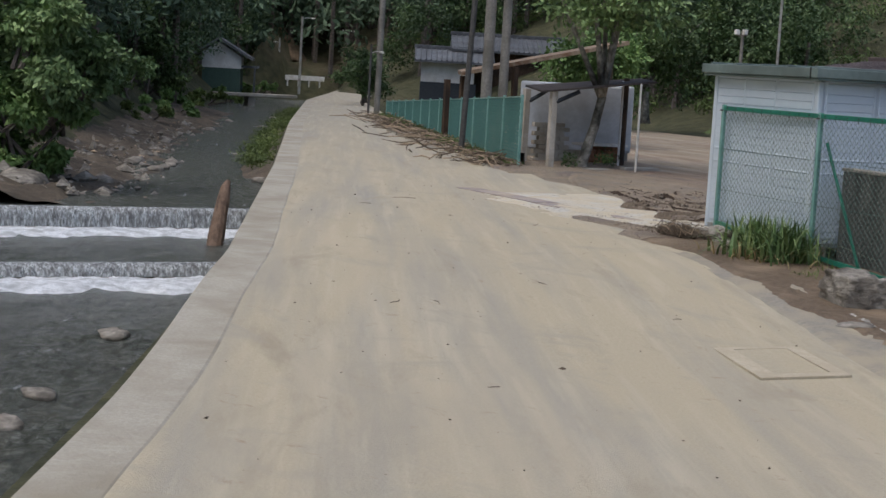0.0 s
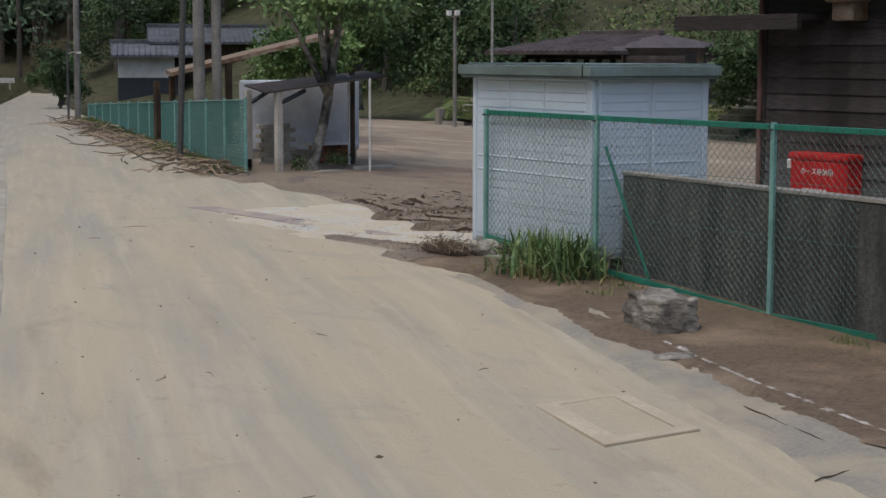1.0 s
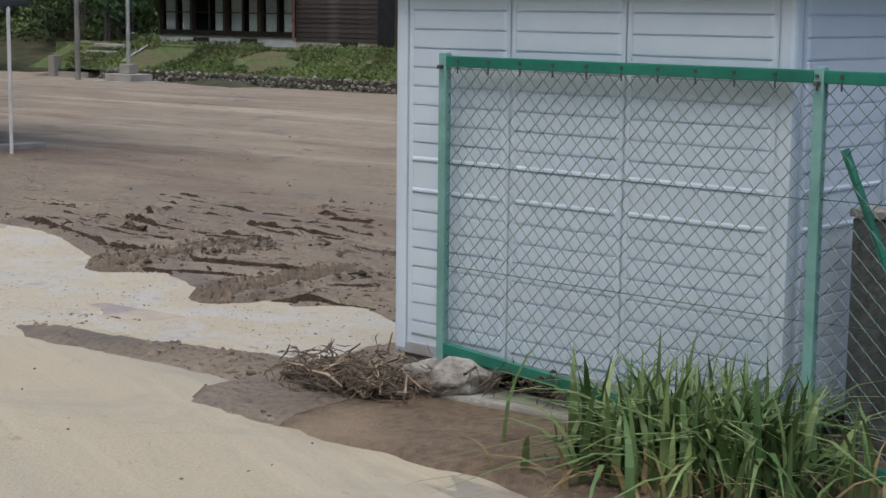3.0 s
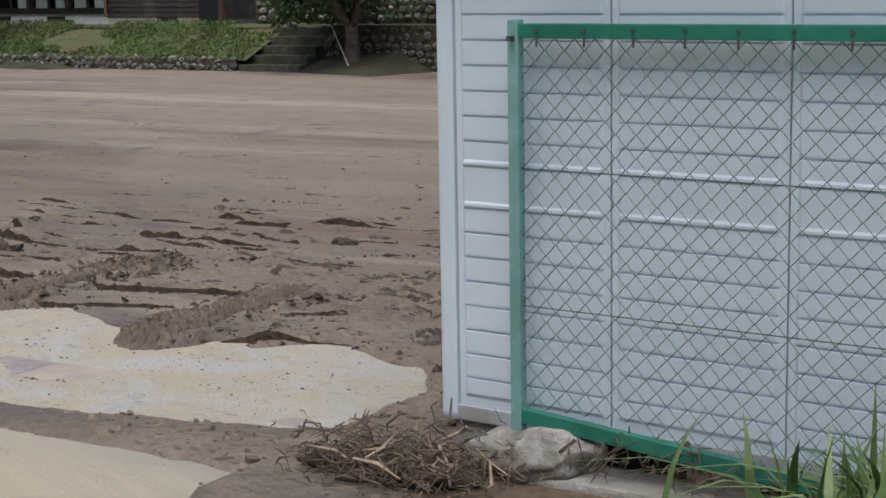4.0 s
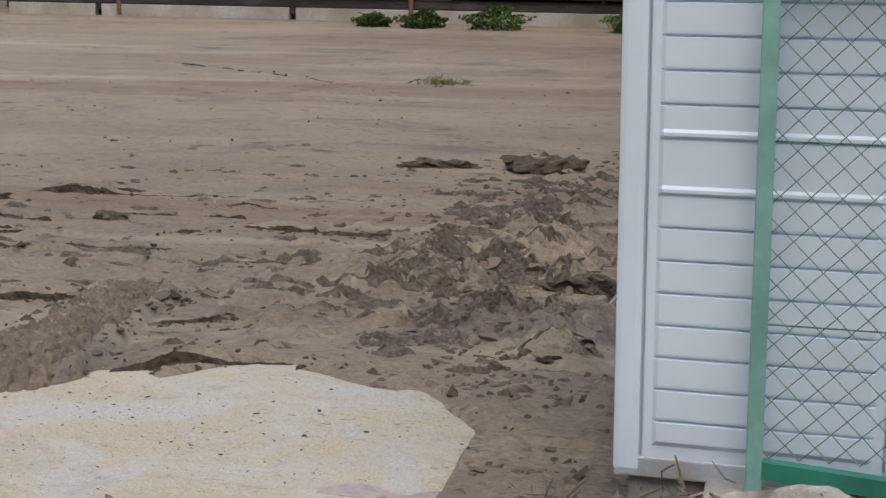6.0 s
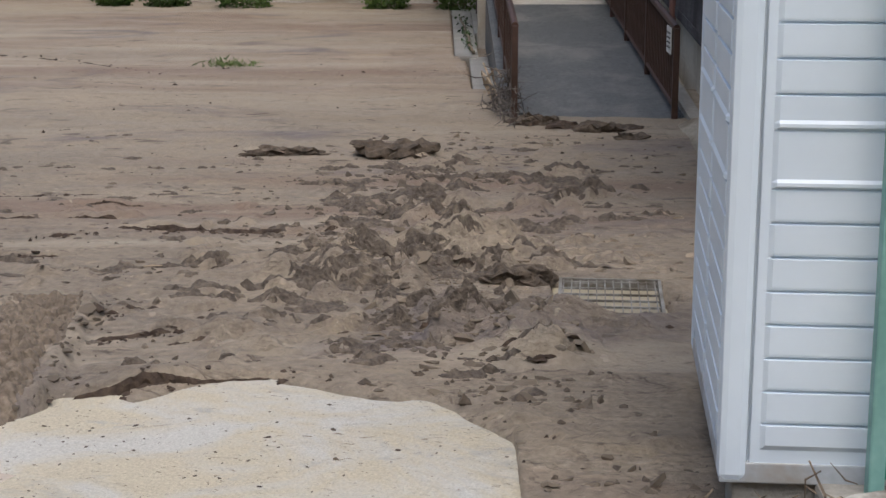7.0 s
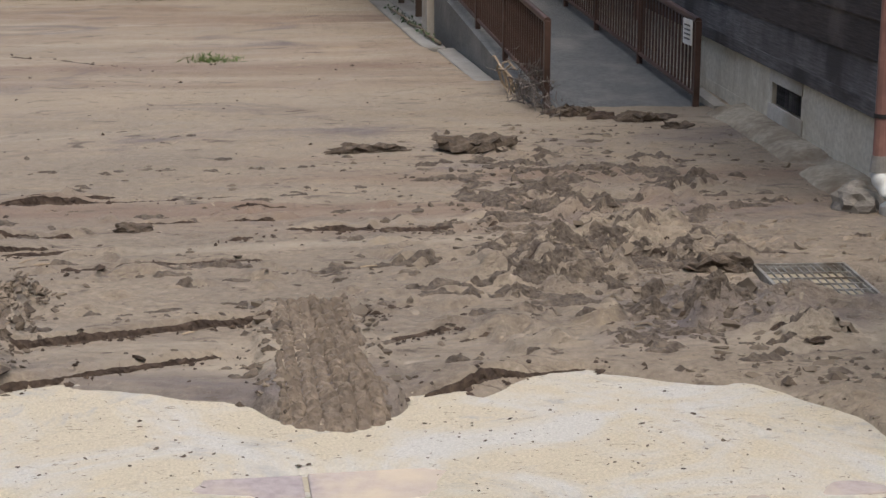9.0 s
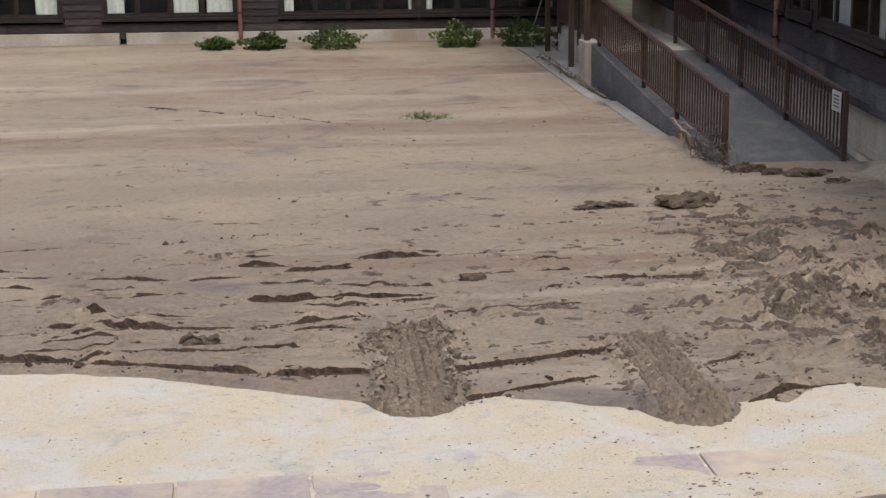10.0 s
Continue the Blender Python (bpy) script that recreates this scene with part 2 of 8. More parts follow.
EARTH = surf("muddy_earth", (0.09, 0.073, 0.055), (0.16, 0.128, 0.095), (0.06, 0.05, 0.038), 25, 1.6, 0.9, bd=0.02)
BED = surf("bank_earth", (0.07, 0.055, 0.042), (0.13, 0.105, 0.08), (0.05, 0.05, 0.035), 12, 1.0, 0.9, bd=0.05)
HILL = surf("forest_floor", (0.035, 0.04, 0.02), (0.08, 0.08, 0.042), (0.115, 0.088, 0.06), 2.0, 0.09, 0.95, bd=0.1, lo2=0.55, hi2=0.75)
GRASS = surf("grass_bank", (0.05, 0.085, 0.025), (0.11, 0.16, 0.05), (0.13, 0.11, 0.06), 9, 0.8, 0.9, bd=0.05)
SHED = surf("painted_steel", (0.64, 0.735, 0.83), (0.67, 0.765, 0.86), (0.57, 0.655, 0.745), 6, 0.8, 0.42, bd=0.0, lo2=0.55, hi2=0.85, spec=0.5)
SHED_GRIME = surf("grimy_steel", (0.38, 0.42, 0.46), (0.46, 0.5, 0.55), (0.3, 0.26, 0.2), 30, 5, 0.5, bd=0.0, lo2=0.5, hi2=0.75)
ROOF_GREEN = surf("green_grey_roof_steel", (0.17, 0.225, 0.22), (0.22, 0.28, 0.27), (0.13, 0.165, 0.16), 12, 1.5, 0.45, bd=0.0)
GREEN = surf("green_coated_steel", (0.022, 0.185, 0.13), (0.03, 0.225, 0.158), (0.018, 0.14, 0.1), 25, 4, 0.4, bd=0.0, spec=0.5)
TEAL = surf("faded_green_steel", (0.18, 0.37, 0.34), (0.23, 0.43, 0.4), (0.14, 0.3, 0.27), 25, 5, 0.45, bd=0.0, spec=0.5)
WIRE = surf("green_wire", (0.05, 0.115, 0.102), (0.08, 0.155, 0.14), None, 40, rough=0.45, bd=0.0)
FARMESH = surf("green_netting", (0.06, 0.17, 0.155), (0.09, 0.22, 0.2), None, 20, rough=0.6, bd=0.0)
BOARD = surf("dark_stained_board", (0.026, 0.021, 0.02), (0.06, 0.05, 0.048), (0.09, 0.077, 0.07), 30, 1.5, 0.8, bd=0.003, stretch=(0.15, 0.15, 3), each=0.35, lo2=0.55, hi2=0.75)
# west wall boards, lightened in colour to offset the shade under the eaves
BOARD_WEST = surf("west_board_lightened", (0.05, 0.042, 0.04), (0.105, 0.09, 0.086), (0.034, 0.029, 0.027), 30, 1.5, 0.85, bd=0.003, stretch=(0.15, 0.15, 3), each=0.3)
BOARD_GREY = surf("weathered_grey_board", (0.07, 0.067, 0.069), (0.15, 0.146, 0.15), (0.04, 0.036, 0.036), 30, 1.5, 0.85, bd=0.003, stretch=(0.15, 0.15, 3), each=0.3)
WOOD = surf("brown_timber", (0.05, 0.03, 0.02), (0.1, 0.065, 0.042), (0.035, 0.024, 0.018), 25, 2, 0.75, bd=0.003, stretch=(1, 1, 0.1), each=0.15)
# near-black tone: the shade of unlit interiors put into the colour
ROOM_SHADE = surf("painted_room_shade", (0.012, 0.013, 0.016), (0.02, 0.021, 0.026), None, 5, rough=0.9, bd=0.0)
FRAME_B = surf("bronze_aluminium", (0.022, 0.018, 0.016), (0.035, 0.03, 0.026), None, 20, rough=0.4, bd=0.0)
CURTAIN = surf("white_curtain", (0.6, 0.62, 0.58), (0.74, 0.76, 0.72), None, 20, rough=0.9, bd=0.0)
PLASTER = surf("white_plaster", (0.62, 0.63, 0.63), (0.74, 0.75, 0.75), (0.5, 0.5, 0.49), 20, 1.5, 0.85, bd=0.002)
TILE = surf("grey_roof_tile", (0.09, 0.1, 0.115), (0.16, 0.175, 0.195), (0.07, 0.075, 0.085), 14, 1.5, 0.5, bd=0.004, each=0.15)
TILE_BR = surf("brown_roof_tile", (0.085, 0.068, 0.068), (0.145, 0.118, 0.118), (0.06, 0.048, 0.048), 14, 1.5, 0.5, bd=0.004, each=0.15)
NAVY = surf("blue_grey_board", (0.025, 0.032, 0.042), (0.045, 0.055, 0.068), None, 20, rough=0.7)
STONE = surf("grey_river_stone", (0.14, 0.14, 0.125), (0.3, 0.3, 0.275), (0.075, 0.08, 0.06), 14, 2.5, 0.85, bd=0.008, each=0.4)
ROCK = surf("brown_grey_rock", (0.19, 0.178, 0.155), (0.36, 0.335, 0.295), (0.12, 0.108, 0.092), 14, 4, 0.85, bd=0.02, stretch=(0.8, 0.8, 1.8))
ROCK_PALE = surf("pale_speckled_rock", (0.28, 0.27, 0.25), (0.46, 0.45, 0.42), (0.13, 0.11, 0.085), 22, 5, 0.85, bd=0.012)
IRIS = leafy("iris_leaf", (0.075, 0.15, 0.05), (0.25, 0.325, 0.13), 0.45)
IRIS_DRY = leafy("dry_leaf", (0.2, 0.15, 0.07), (0.32, 0.25, 0.13), 0.7)
LEAF = leafy("broad_leaf", (0.045, 0.085, 0.025), (0.11, 0.17, 0.055))
LEAF_L = leafy("fresh_leaf", (0.115, 0.215, 0.065), (0.27, 0.4, 0.14))
LEAF_B = leafy("bank_leaf", (0.13, 0.22, 0.085), (0.3, 0.42, 0.17))
LEAF_D = leafy("dark_leaf", (0.05, 0.098, 0.038), (0.135, 0.205, 0.08))
CEDAR = leafy("cedar_needles", (0.08, 0.135, 0.085), (0.19, 0.275, 0.16), 0.7)
SCRUB = leafy("hill_scrub", (0.1, 0.165, 0.055), (0.22, 0.29, 0.1), 0.7)
BUSH = leafy("azalea_leaf", (0.06, 0.12, 0.02), (0.18, 0.26, 0.06))
TURF = leafy("grass_blade", (0.08, 0.125, 0.03), (0.2, 0.255, 0.08), 0.6)
BARK = surf("mottled_bark", (0.22, 0.205, 0.175), (0.46, 0.44, 0.39), (0.05, 0.048, 0.038), 14, 3, 0.9, bd=0.01)
BARK_D = surf("cedar_bark", (0.085, 0.073, 0.065), (0.18, 0.158, 0.142), None, 10, rough=0.95, bd=0.02)
LOGW = surf("weathered_log", (0.13, 0.085, 0.06), (0.26, 0.18, 0.13), (0.07, 0.05, 0.04), 16, 3, 0.85, bd=0.015, stretch=(1, 1, 0.15))
TWIG = surf("dead_twigs", (0.075, 0.058, 0.042), (0.19, 0.15, 0.11), None, 20, rough=0.9, bd=0.0)
STRAW = surf("bleached_stick", (0.27, 0.205, 0.14), (0.4, 0.32, 0.23), None, 20, rough=0.85, bd=0.0)
LITTER = surf("dark_litter", (0.034, 0.023, 0.017), (0.08, 0.056, 0.04), None, 30, rough=0.9, bd=0.01)
FLAKE = leafy("torn_mud_flakes", (0.17, 0.137, 0.103), (0.29, 0.236, 0.176), 0.85)
CHURN = surf("churned_mud", (0.066, 0.053, 0.042), (0.155, 0.125, 0.097), (0.22, 0.178, 0.136), 45, 9, 0.8, bd=0.022, lo2=0.52, hi2=0.7)
HUMUS = leafy("dark_humus", (0.085, 0.066, 0.05), (0.23, 0.185, 0.138), 0.85)
CLOD = surf("mud_clods", (0.052, 0.04, 0.03), (0.135, 0.105, 0.077), None, 25, rough=0.85, bd=0.015)
POLE_C = surf("concrete_pole", (0.2, 0.195, 0.18), (0.29, 0.28, 0.26), (0.15, 0.145, 0.13), 20, 1.5, 0.85)
POLE_D = surf("dark_steel_pole", (0.06, 0.06, 0.06), (0.1, 0.1, 0.1), None, 20, rough=0.6, bd=0.0)
GALV = surf("galvanised_steel", (0.42, 0.43, 0.43), (0.55, 0.56, 0.56), (0.3, 0.27, 0.23), 40, 5, 0.45, 0.5, bd=0.0)
GRATING = surf("silted_galvanised_bars", (0.2, 0.195, 0.18), (0.34, 0.34, 0.325), (0.12, 0.1, 0.075), 40, 6, 0.6, 0.2, bd=0.0)
SLABC = surf("wet_pale_slab", (0.27, 0.27, 0.255), (0.36, 0.36, 0.345), (0.2, 0.19, 0.17), 30, 1.6, 0.35, bd=0.002)
RAILBR = surf("brown_rail_paint", (0.068, 0.04, 0.032), (0.098, 0.058, 0.046), (0.05, 0.03, 0.022), 20, 4, 0.5, bd=0.0)
PIPE_BR = surf("red_brown_pipe", (0.22, 0.115, 0.095), (0.27, 0.145, 0.12), (0.17, 0.09, 0.075), 15, 3, 0.5, bd=0.0)
PVC = surf("white_plastic_pipe", (0.52, 0.55, 0.55), (0.62, 0.65, 0.64), (0.36, 0.34, 0.29), 20, 8, 0.45, bd=0.0)
RED = surf("red_paint", (0.52, 0.018, 0.02), (0.58, 0.025, 0.026), (0.42, 0.015, 0.016), 15, 3, 0.4, bd=0.0)
WHITE = surf("white_paint", (0.72, 0.72, 0.7), (0.8, 0.8, 0.78), (0.6, 0.58, 0.53), 20, 4, 0.6, bd=0.0)
WORN = surf("worn_road_paint", (0.42, 0.41, 0.38), (0.62, 0.61, 0.58), (0.28, 0.26, 0.22), 40, 9, 0.8, bd=0.002, lo2=0.45, hi2=0.6)
BRICKM = surf("orange_brick", (0.25, 0.11, 0.06), (0.36, 0.18, 0.1), (0.16, 0.09, 0.06), 20, 4, 0.9, bd=0.004, each=0.3)
GUTTER = surf("purple_grey_slab", (0.25, 0.215, 0.215), (0.33, 0.29, 0.285), (0.42, 0.36, 0.28), 35, 2.5, 0.9, bd=0.003, each=0.12)
TARP = surf("pale_sheet", (0.56, 0.6, 0.66), (0.66, 0.7, 0.76), (0.45, 0.48, 0.52), 12, 1.5, 0.5, bd=0.0)
BLACK = surf("black_paint_and_shade", (0.012, 0.012, 0.012), (0.022, 0.022, 0.022), None, 20, rough=0.7, bd=0.0)
# near-black without sheen: shade under the grate put into the colour
PIT = surf("pit_shade", (0.01, 0.009, 0.008), (0.03, 0.026, 0.022), None, 30, rough=1.0, bd=0.0, spec=0.0)
TRACKM = surf("pressed_mud", (0.125, 0.099, 0.074), (0.235, 0.187, 0.14), (0.15, 0.119, 0.09), 40, 6, 0.8, bd=0.012, lo2=0.45, hi2=0.65)
TAN = surf("rusty_tin", (0.24, 0.19, 0.14), (0.33, 0.27, 0.2), (0.17, 0.09, 0.05), 20, 5, 0.6, bd=0.0)
SCARP = surf("bare_slide_earth", (0.13, 0.095, 0.062), (0.24, 0.18, 0.12), (0.09, 0.085, 0.045), 6, 0.8, 0.95, bd=0.08, lo2=0.5, hi2=0.7)
STEPM = surf("mossy_stone_step", (0.06, 0.058, 0.045), (0.12, 0.115, 0.095), (0.04, 0.05, 0.025), 18, 2.5, 0.95, bd=0.01)
FOOT = surf("mud_stained_concrete", (0.52, 0.485, 0.4), (0.66, 0.62, 0.52), (0.34, 0.29, 0.21), 30, 2.6, 0.9, bd=0.003, stretch2=(1, 1, 0.6), lo2=0.46, hi2=0.74)
CURB = surf("mud_smeared_curb", (0.24, 0.212, 0.165), (0.36, 0.325, 0.26), (0.16, 0.128, 0.093), 30, 3.0, 0.9, bd=0.006, lo2=0.42, hi2=0.6)
GLASS = glass_material()


# ---- builders ----
def thing(name, base_at, label, category, group="", kind=""):
    ob = new(name)
    ob.empty_display_size = 0.1
    ob.location = base_at
    return tagged(ob, label, category, group, kind)


def root_matrix(ob):
    m = Matrix.Translation(ob.location)
    return root_matrix(ob.parent) @ ob.matrix_parent_inverse @ m if ob.parent else m


def link(name, me, mat, parent=None, label="", smooth=False):
    me.materials.clear()
    me.materials.append(mat)
    if smooth:
        me.polygons.foreach_set("use_smooth", [True] * len(me.polygons))
    ob = new(name, me)
    if parent is not None:
        ob.parent = parent
        ob.matrix_parent_inverse = root_matrix(parent).inverted()
    if label:
        ob["label"] = label
    return ob


def part(name, bm, mat, parent=None, label="", smooth=False):
    me = bpy.data.meshes.new(name)
    bm.normal_update()
    bm.to_mesh(me)
    bm.free()
    return link(name, me, mat, parent, label, smooth)


def data(name, verts, faces):
    me = bpy.data.meshes.new(name)
    me.from_pydata([tuple(v) for v in verts], [], [tuple(f) for f in faces])
    me.update()
    return me


def box(bm, lo, hi, m=None, bevel=0.0):
    c = [(a + b) / 2 for a, b in zip(lo, hi)]
    s = [abs(b - a) for a, b in zip(lo, hi)]
    mat = Matrix.Translation(c) @ Matrix.Diagonal((*s, 1))
    if m is not None:
        mat = m @ mat
    r = bmesh.ops.create_cube(bm, size=1, matrix=mat)
    if bevel:
        es = list({e for v in r["verts"] for e in v.link_edges})
        bmesh.ops.bevel(bm, geom=es, offset=bevel, segments=2, affect="EDGES", profile=0.6)
    return r["verts"]


def boxes(*pairs, bevel=0.0, m=None):
    bm = bmesh.new()
    for lo, hi in pairs:
        box(bm, lo, hi, m, bevel)
    return bm


def rings(bm, rows, sides=8, cap=True):
    """A tube through (point, radius) rows."""
    prev, last = None, None
    for i, (p, r) in enumerate(rows):
        p = Vector(p)
        a = Vector(rows[max(i - 1, 0)][0])
        b = Vector(rows[min(i + 1, len(rows) - 1)][0])
        t = (b - a).normalized()
        n = t.cross(Vector((0, 0, 1)) if abs(t.z) < 0.95 else Vector((1, 0, 0))).normalized()
        u = t.cross(n)
        ring = [bm.verts.new(p + (n * math.cos(k * math.tau / sides) + u * math.sin(k * math.tau / sides)) * r) for k in range(sides)]
        if prev:
            for k in range(sides):
                bm.faces.new((prev[k], prev[(k + 1) % sides], ring[(k + 1) % sides], ring[k]))
        elif cap:
            bm.faces.new(ring[::-1])
        prev = ring
    if cap:
        bm.faces.new(prev)
    return bm


def tube(a, b, r, sides=10, r2=None):
    return rings(bmesh.new(), [(a, r), (b, r if r2 is None else r2)], sides)


def leaves(name, mat, centres, size, rng, parent=None, aspect=0.5, droop=0.4, out=None, label=""):
    """Many small rhombic leaves at the given places; out: the way in which each one points."""
    n = len(centres)
    c = np.asarray(centres, float)
    d = rng.normal(size=(n, 3))
    if out is not None:
        d = d * 0.7 + np.asarray(out)
    d[:, 2] -= droop
    d /= np.linalg.norm(d, axis=1)[:, None] + 1e-9
    s = np.cross(d, rng.normal(size=(n, 3)))
    s /= np.linalg.norm(s, axis=1)[:, None] + 1e-9
    L = (size * rng.uniform(0.6, 1.4, n))[:, None]
    v = np.stack([c - d * L / 2, c + s * L * aspect / 2, c + d * L / 2, c - s * L * aspect / 2], 1).reshape(-1, 3)
    me = bpy.data.meshes.new(name)
    me.vertices.add(4 * n)
    me.vertices.foreach_set("co", v.ravel())
    me.loops.add(4 * n)
    me.loops.foreach_set("vertex_index", np.arange(4 * n))
    me.polygons.add(n)
    me.polygons.foreach_set("loop_start", np.arange(0, 4 * n, 4))
    me.update(calc_edges=True)
    return link(name, me, mat, parent, label)


def blob(rng, centre, radii, n, hollow=0.55, flat=0.0):
    """Places of leaves in one uneven clump."""
    d = rng.normal(size=(n, 3))
    d /= np.linalg.norm(d, axis=1)[:, None]
    r = hollow + (1 - hollow) * rng.uniform(0, 1, n) ** 0.6
    wob = 1 + 0.35 * np.sin(d[:, 0] * 5 + centre[0]) * np.sin(d[:, 1] * 4 + centre[1]) + 0.25 * np.sin(d[:, 2] * 7 + centre[2])
    p = d * (r * wob)[:, None] * np.asarray(radii)
    if flat:
        p[:, 2] = np.where(p[:, 2] < -radii[2] * flat, -radii[2] * flat * rng.uniform(0, 1, n), p[:, 2])
    return p + np.asarray(centre), d


def rock_bm(seed, size, cuts=3, rough=0.28):
    bm = bmesh.new()
    bmesh.ops.create_icosphere(bm, subdivisions=cuts, radius=0.5)
    rnd = random.Random(seed)
    planes = [Vector((rnd.gauss(0, 1), rnd.gauss(0, 1), rnd.gauss(0, 1))).normalized() for _ in range(9)]
    off = Vector((rnd.uniform(0, 99),) * 3)
    for v in bm.verts:
        for n in planes:
            d = v.co.dot(n) - 0.36
            if d > 0:
                v.co -= n * d * 0.85
        v.co += v.co.normalized() * (noise.noise(v.co * 4 + off) * rough * 0.3 + noise.noise(v.co * 11 + off) * rough * 0.1)
        v.co = Vector((v.co.x * size[0], v.co.y * size[1], v.co.z * size[2]))
    return bm


def shifted(bm, m):
    bmesh.ops.transform(bm, matrix=m, verts=bm.verts)
    return bm


def sticks(rng, n, centre, spread, length, radius, lift=0.1, flat=0.3):
    """Loose bent sticks in a heap."""
    bm = bmesh.new()
    for _ in range(n):
        p = Vector((centre[0] + rng.normal() * spread[0], centre[1] + rng.normal() * spread[1], centre[2] + abs(rng.normal()) * lift))
        a = rng.uniform(0, math.tau)
        el = rng.normal() * flat
        l = length * rng.uniform(0.4, 1.4)
        w = Vector((math.cos(a) * math.cos(el), math.sin(a) * math.cos(el), math.sin(el)))
        bend = Vector(rng.normal(size=3)) * l * 0.12
        r = radius * rng.uniform(0.5, 1.4)
        rings(bm, [(p - w * l / 2, r * 0.6), (p + bend, r), (p + w * l / 2, r * 0.4)], 4)
    return bm

# ---- the lie of the land ----
LEFT_Y, LEFT_X = (-60, -12, 1.0, 2.7, 4.9, 8.3, 15.2, 19.7, 36.8, 50.8, 59.0, 75.0, 90, 200), (-31, -9.0, -2.87, -2.03, -1.0, 0.56, 3.38, 5.22, 12.0, 17.8, 21.2, 28.8, 35.8, 88)
RIGHT_Y, RIGHT_X = (-60, -12, 1.9, 4.4, 5.4, 6.4, 7.5, 8.6, 10.0, 11.8, 15.2, 18.0, 22.0, 27.7, 35.8, 49.1, 59.6, 66.6, 72.0, 90, 200), (-20, -2.0, 3.3, 4.3, 4.65, 5.0, 5.44, 5.76, 5.88, 6.3, 7.6, 8.7, 10.15, 12.15, 14.8, 19.6, 23.6, 26.5, 29.4, 37.4, 91)


def left_edge(y):
    return np.interp(y, LEFT_Y, LEFT_X)


def right_edge(y):
    return np.interp(y, RIGHT_Y, RIGHT_X)


def floor_z(y):
    return -0.15 * (1 - step(3.0, 7.5, y))


def hill(x, y):
    """Height of the wooded slopes round the valley."""
    x, y = np.asarray(x, float), np.asarray(y, float)
    u, v = 0.39 * x + 0.92 * y, 0.92 * x - 0.39 * y
    far = 0.55 * np.maximum(0, u - (46 + 50 * step(22, 11, v)))
    right = 0.5 * np.maximum(0, x - 31 - 0.4 * np.maximum(0, 20 - y) * step(24, 10, y))
    terrace = 0.72 * step(25.0, 26.4, x) * step(20.5, 21.5, y) * step(36.5, 35, y)
    left = 0.7 * np.maximum(0, left_edge(y) - x - 5.4)
    rough = fbm(x * 0.12, y * 0.12, 4, 3) * 2.0
    h = np.maximum(np.maximum(far, right), left)
    return np.maximum(h + rough * step(0.5, 4, h), terrace)


def sheet(name, xs, ys, zf, mat, label, category, smooth=True, kind="structure", within=None):
    X, Y = np.meshgrid(xs, ys)
    Z = zf(X, Y)
    v = np.stack([X, Y, Z], -1).reshape(-1, 3)
    nx = len(xs)
    i = np.arange(len(ys) - 1)[:, None] * nx + np.arange(nx - 1)[None]
    f = np.stack([i, i + 1, i + nx + 1, i + nx], -1).reshape(-1, 4)
    if within is not None:
        f = f[within(X, Y).ravel()[f].all(1)]
    return tagged(link(name, data(name, v.tolist(), f.tolist()), mat, None, "", smooth), label, category, "", kind)


def strip(name, ys, cols, mat, label, category, smooth=False, kind="structure"):
    """A sheet whose columns follow lines along the valley: cols gives x and z for each y."""
    rows = [cols(y) for y in ys]
    n = len(rows[0])
    v = [(x, y, z) for y, r in zip(ys, rows) for x, z in r]
    f = [(a * n + k, a * n + k + 1, (a + 1) * n + k + 1, (a + 1) * n + k) for a in range(len(ys) - 1) for k in range(n - 1)]
    return tagged(link(name, data(name, v, f), mat, None, "", smooth), label, category, "", kind)


WIDTH = 4.0


def ground_cols(y):
    xl = float(left_edge(y))
    out = []
    for o in (-140, -100, -70, -50, -36, -26, -19, -14, -11, -9, -7.5, -6.2):
        x = xl + o
        out.append((x, float(hill(x, y)) + 0.12))
    w = 0.25 * float(fbm(y * 0.5, 3.3, 3, 5))
    up = float(hill(xl + 1.0, y)) + 1.5 * float(step(92, 98, y)) if y > 85 else 0.0
    out += [(xl - 5.2 + w, -0.05 + w + up), (xl - 4.6 + w, -0.35 + up), (xl - WIDTH + w, -0.75 + up), (xl - 3.5 + w, -1.7 + up), (xl - 0.12, -1.7 + up), (xl - 0.10, -0.2 + up)]
    for o in (1.5, 3, 5, 8, 11, 14, 17, 20, 23, 25, 26.5, 28, 30, 33, 37, 42, 50, 62, 80, 110, 150):
        x = xl + o
        out.append((x, float(hill(x, y)) - 0.22 + 0.1 * float(step(24, 26, x))))
    return out


ground_rows = [-60, -40, -25] + [-14 + 1.0 * k for k in range(70)] + [57.5 + 2.5 * k for k in range(58)]
strip("ground", ground_rows, ground_cols, HILL, "wooded valley floor and steep hillsides", "ground", True)


# road: one sheet of silt-covered concrete, a little crowned, with a rough surface
def road_cols(y):
    a, b = float(left_edge(y)) + 0.36, float(right_edge(y)) + 0.5
    if 8.6 < y < 19:
        b = max(b, 9.0)
    out = []
    for k in range(25):
        x = a + (b - a) * k / 24
        out.append((x, float(floor_z(y)) + 0.012 * float(fbm(x * 0.8, y * 0.5, 4, 9))))
    return out


strip("road", [-58, -40, -25] + [-14 + 0.25 * k for k in range(190)] + [33.5 + 2 * k for k in range(22)] + [90, 120, 160], road_cols, ROAD, "country road covered in tan flood silt with wheel marks", "road", True)


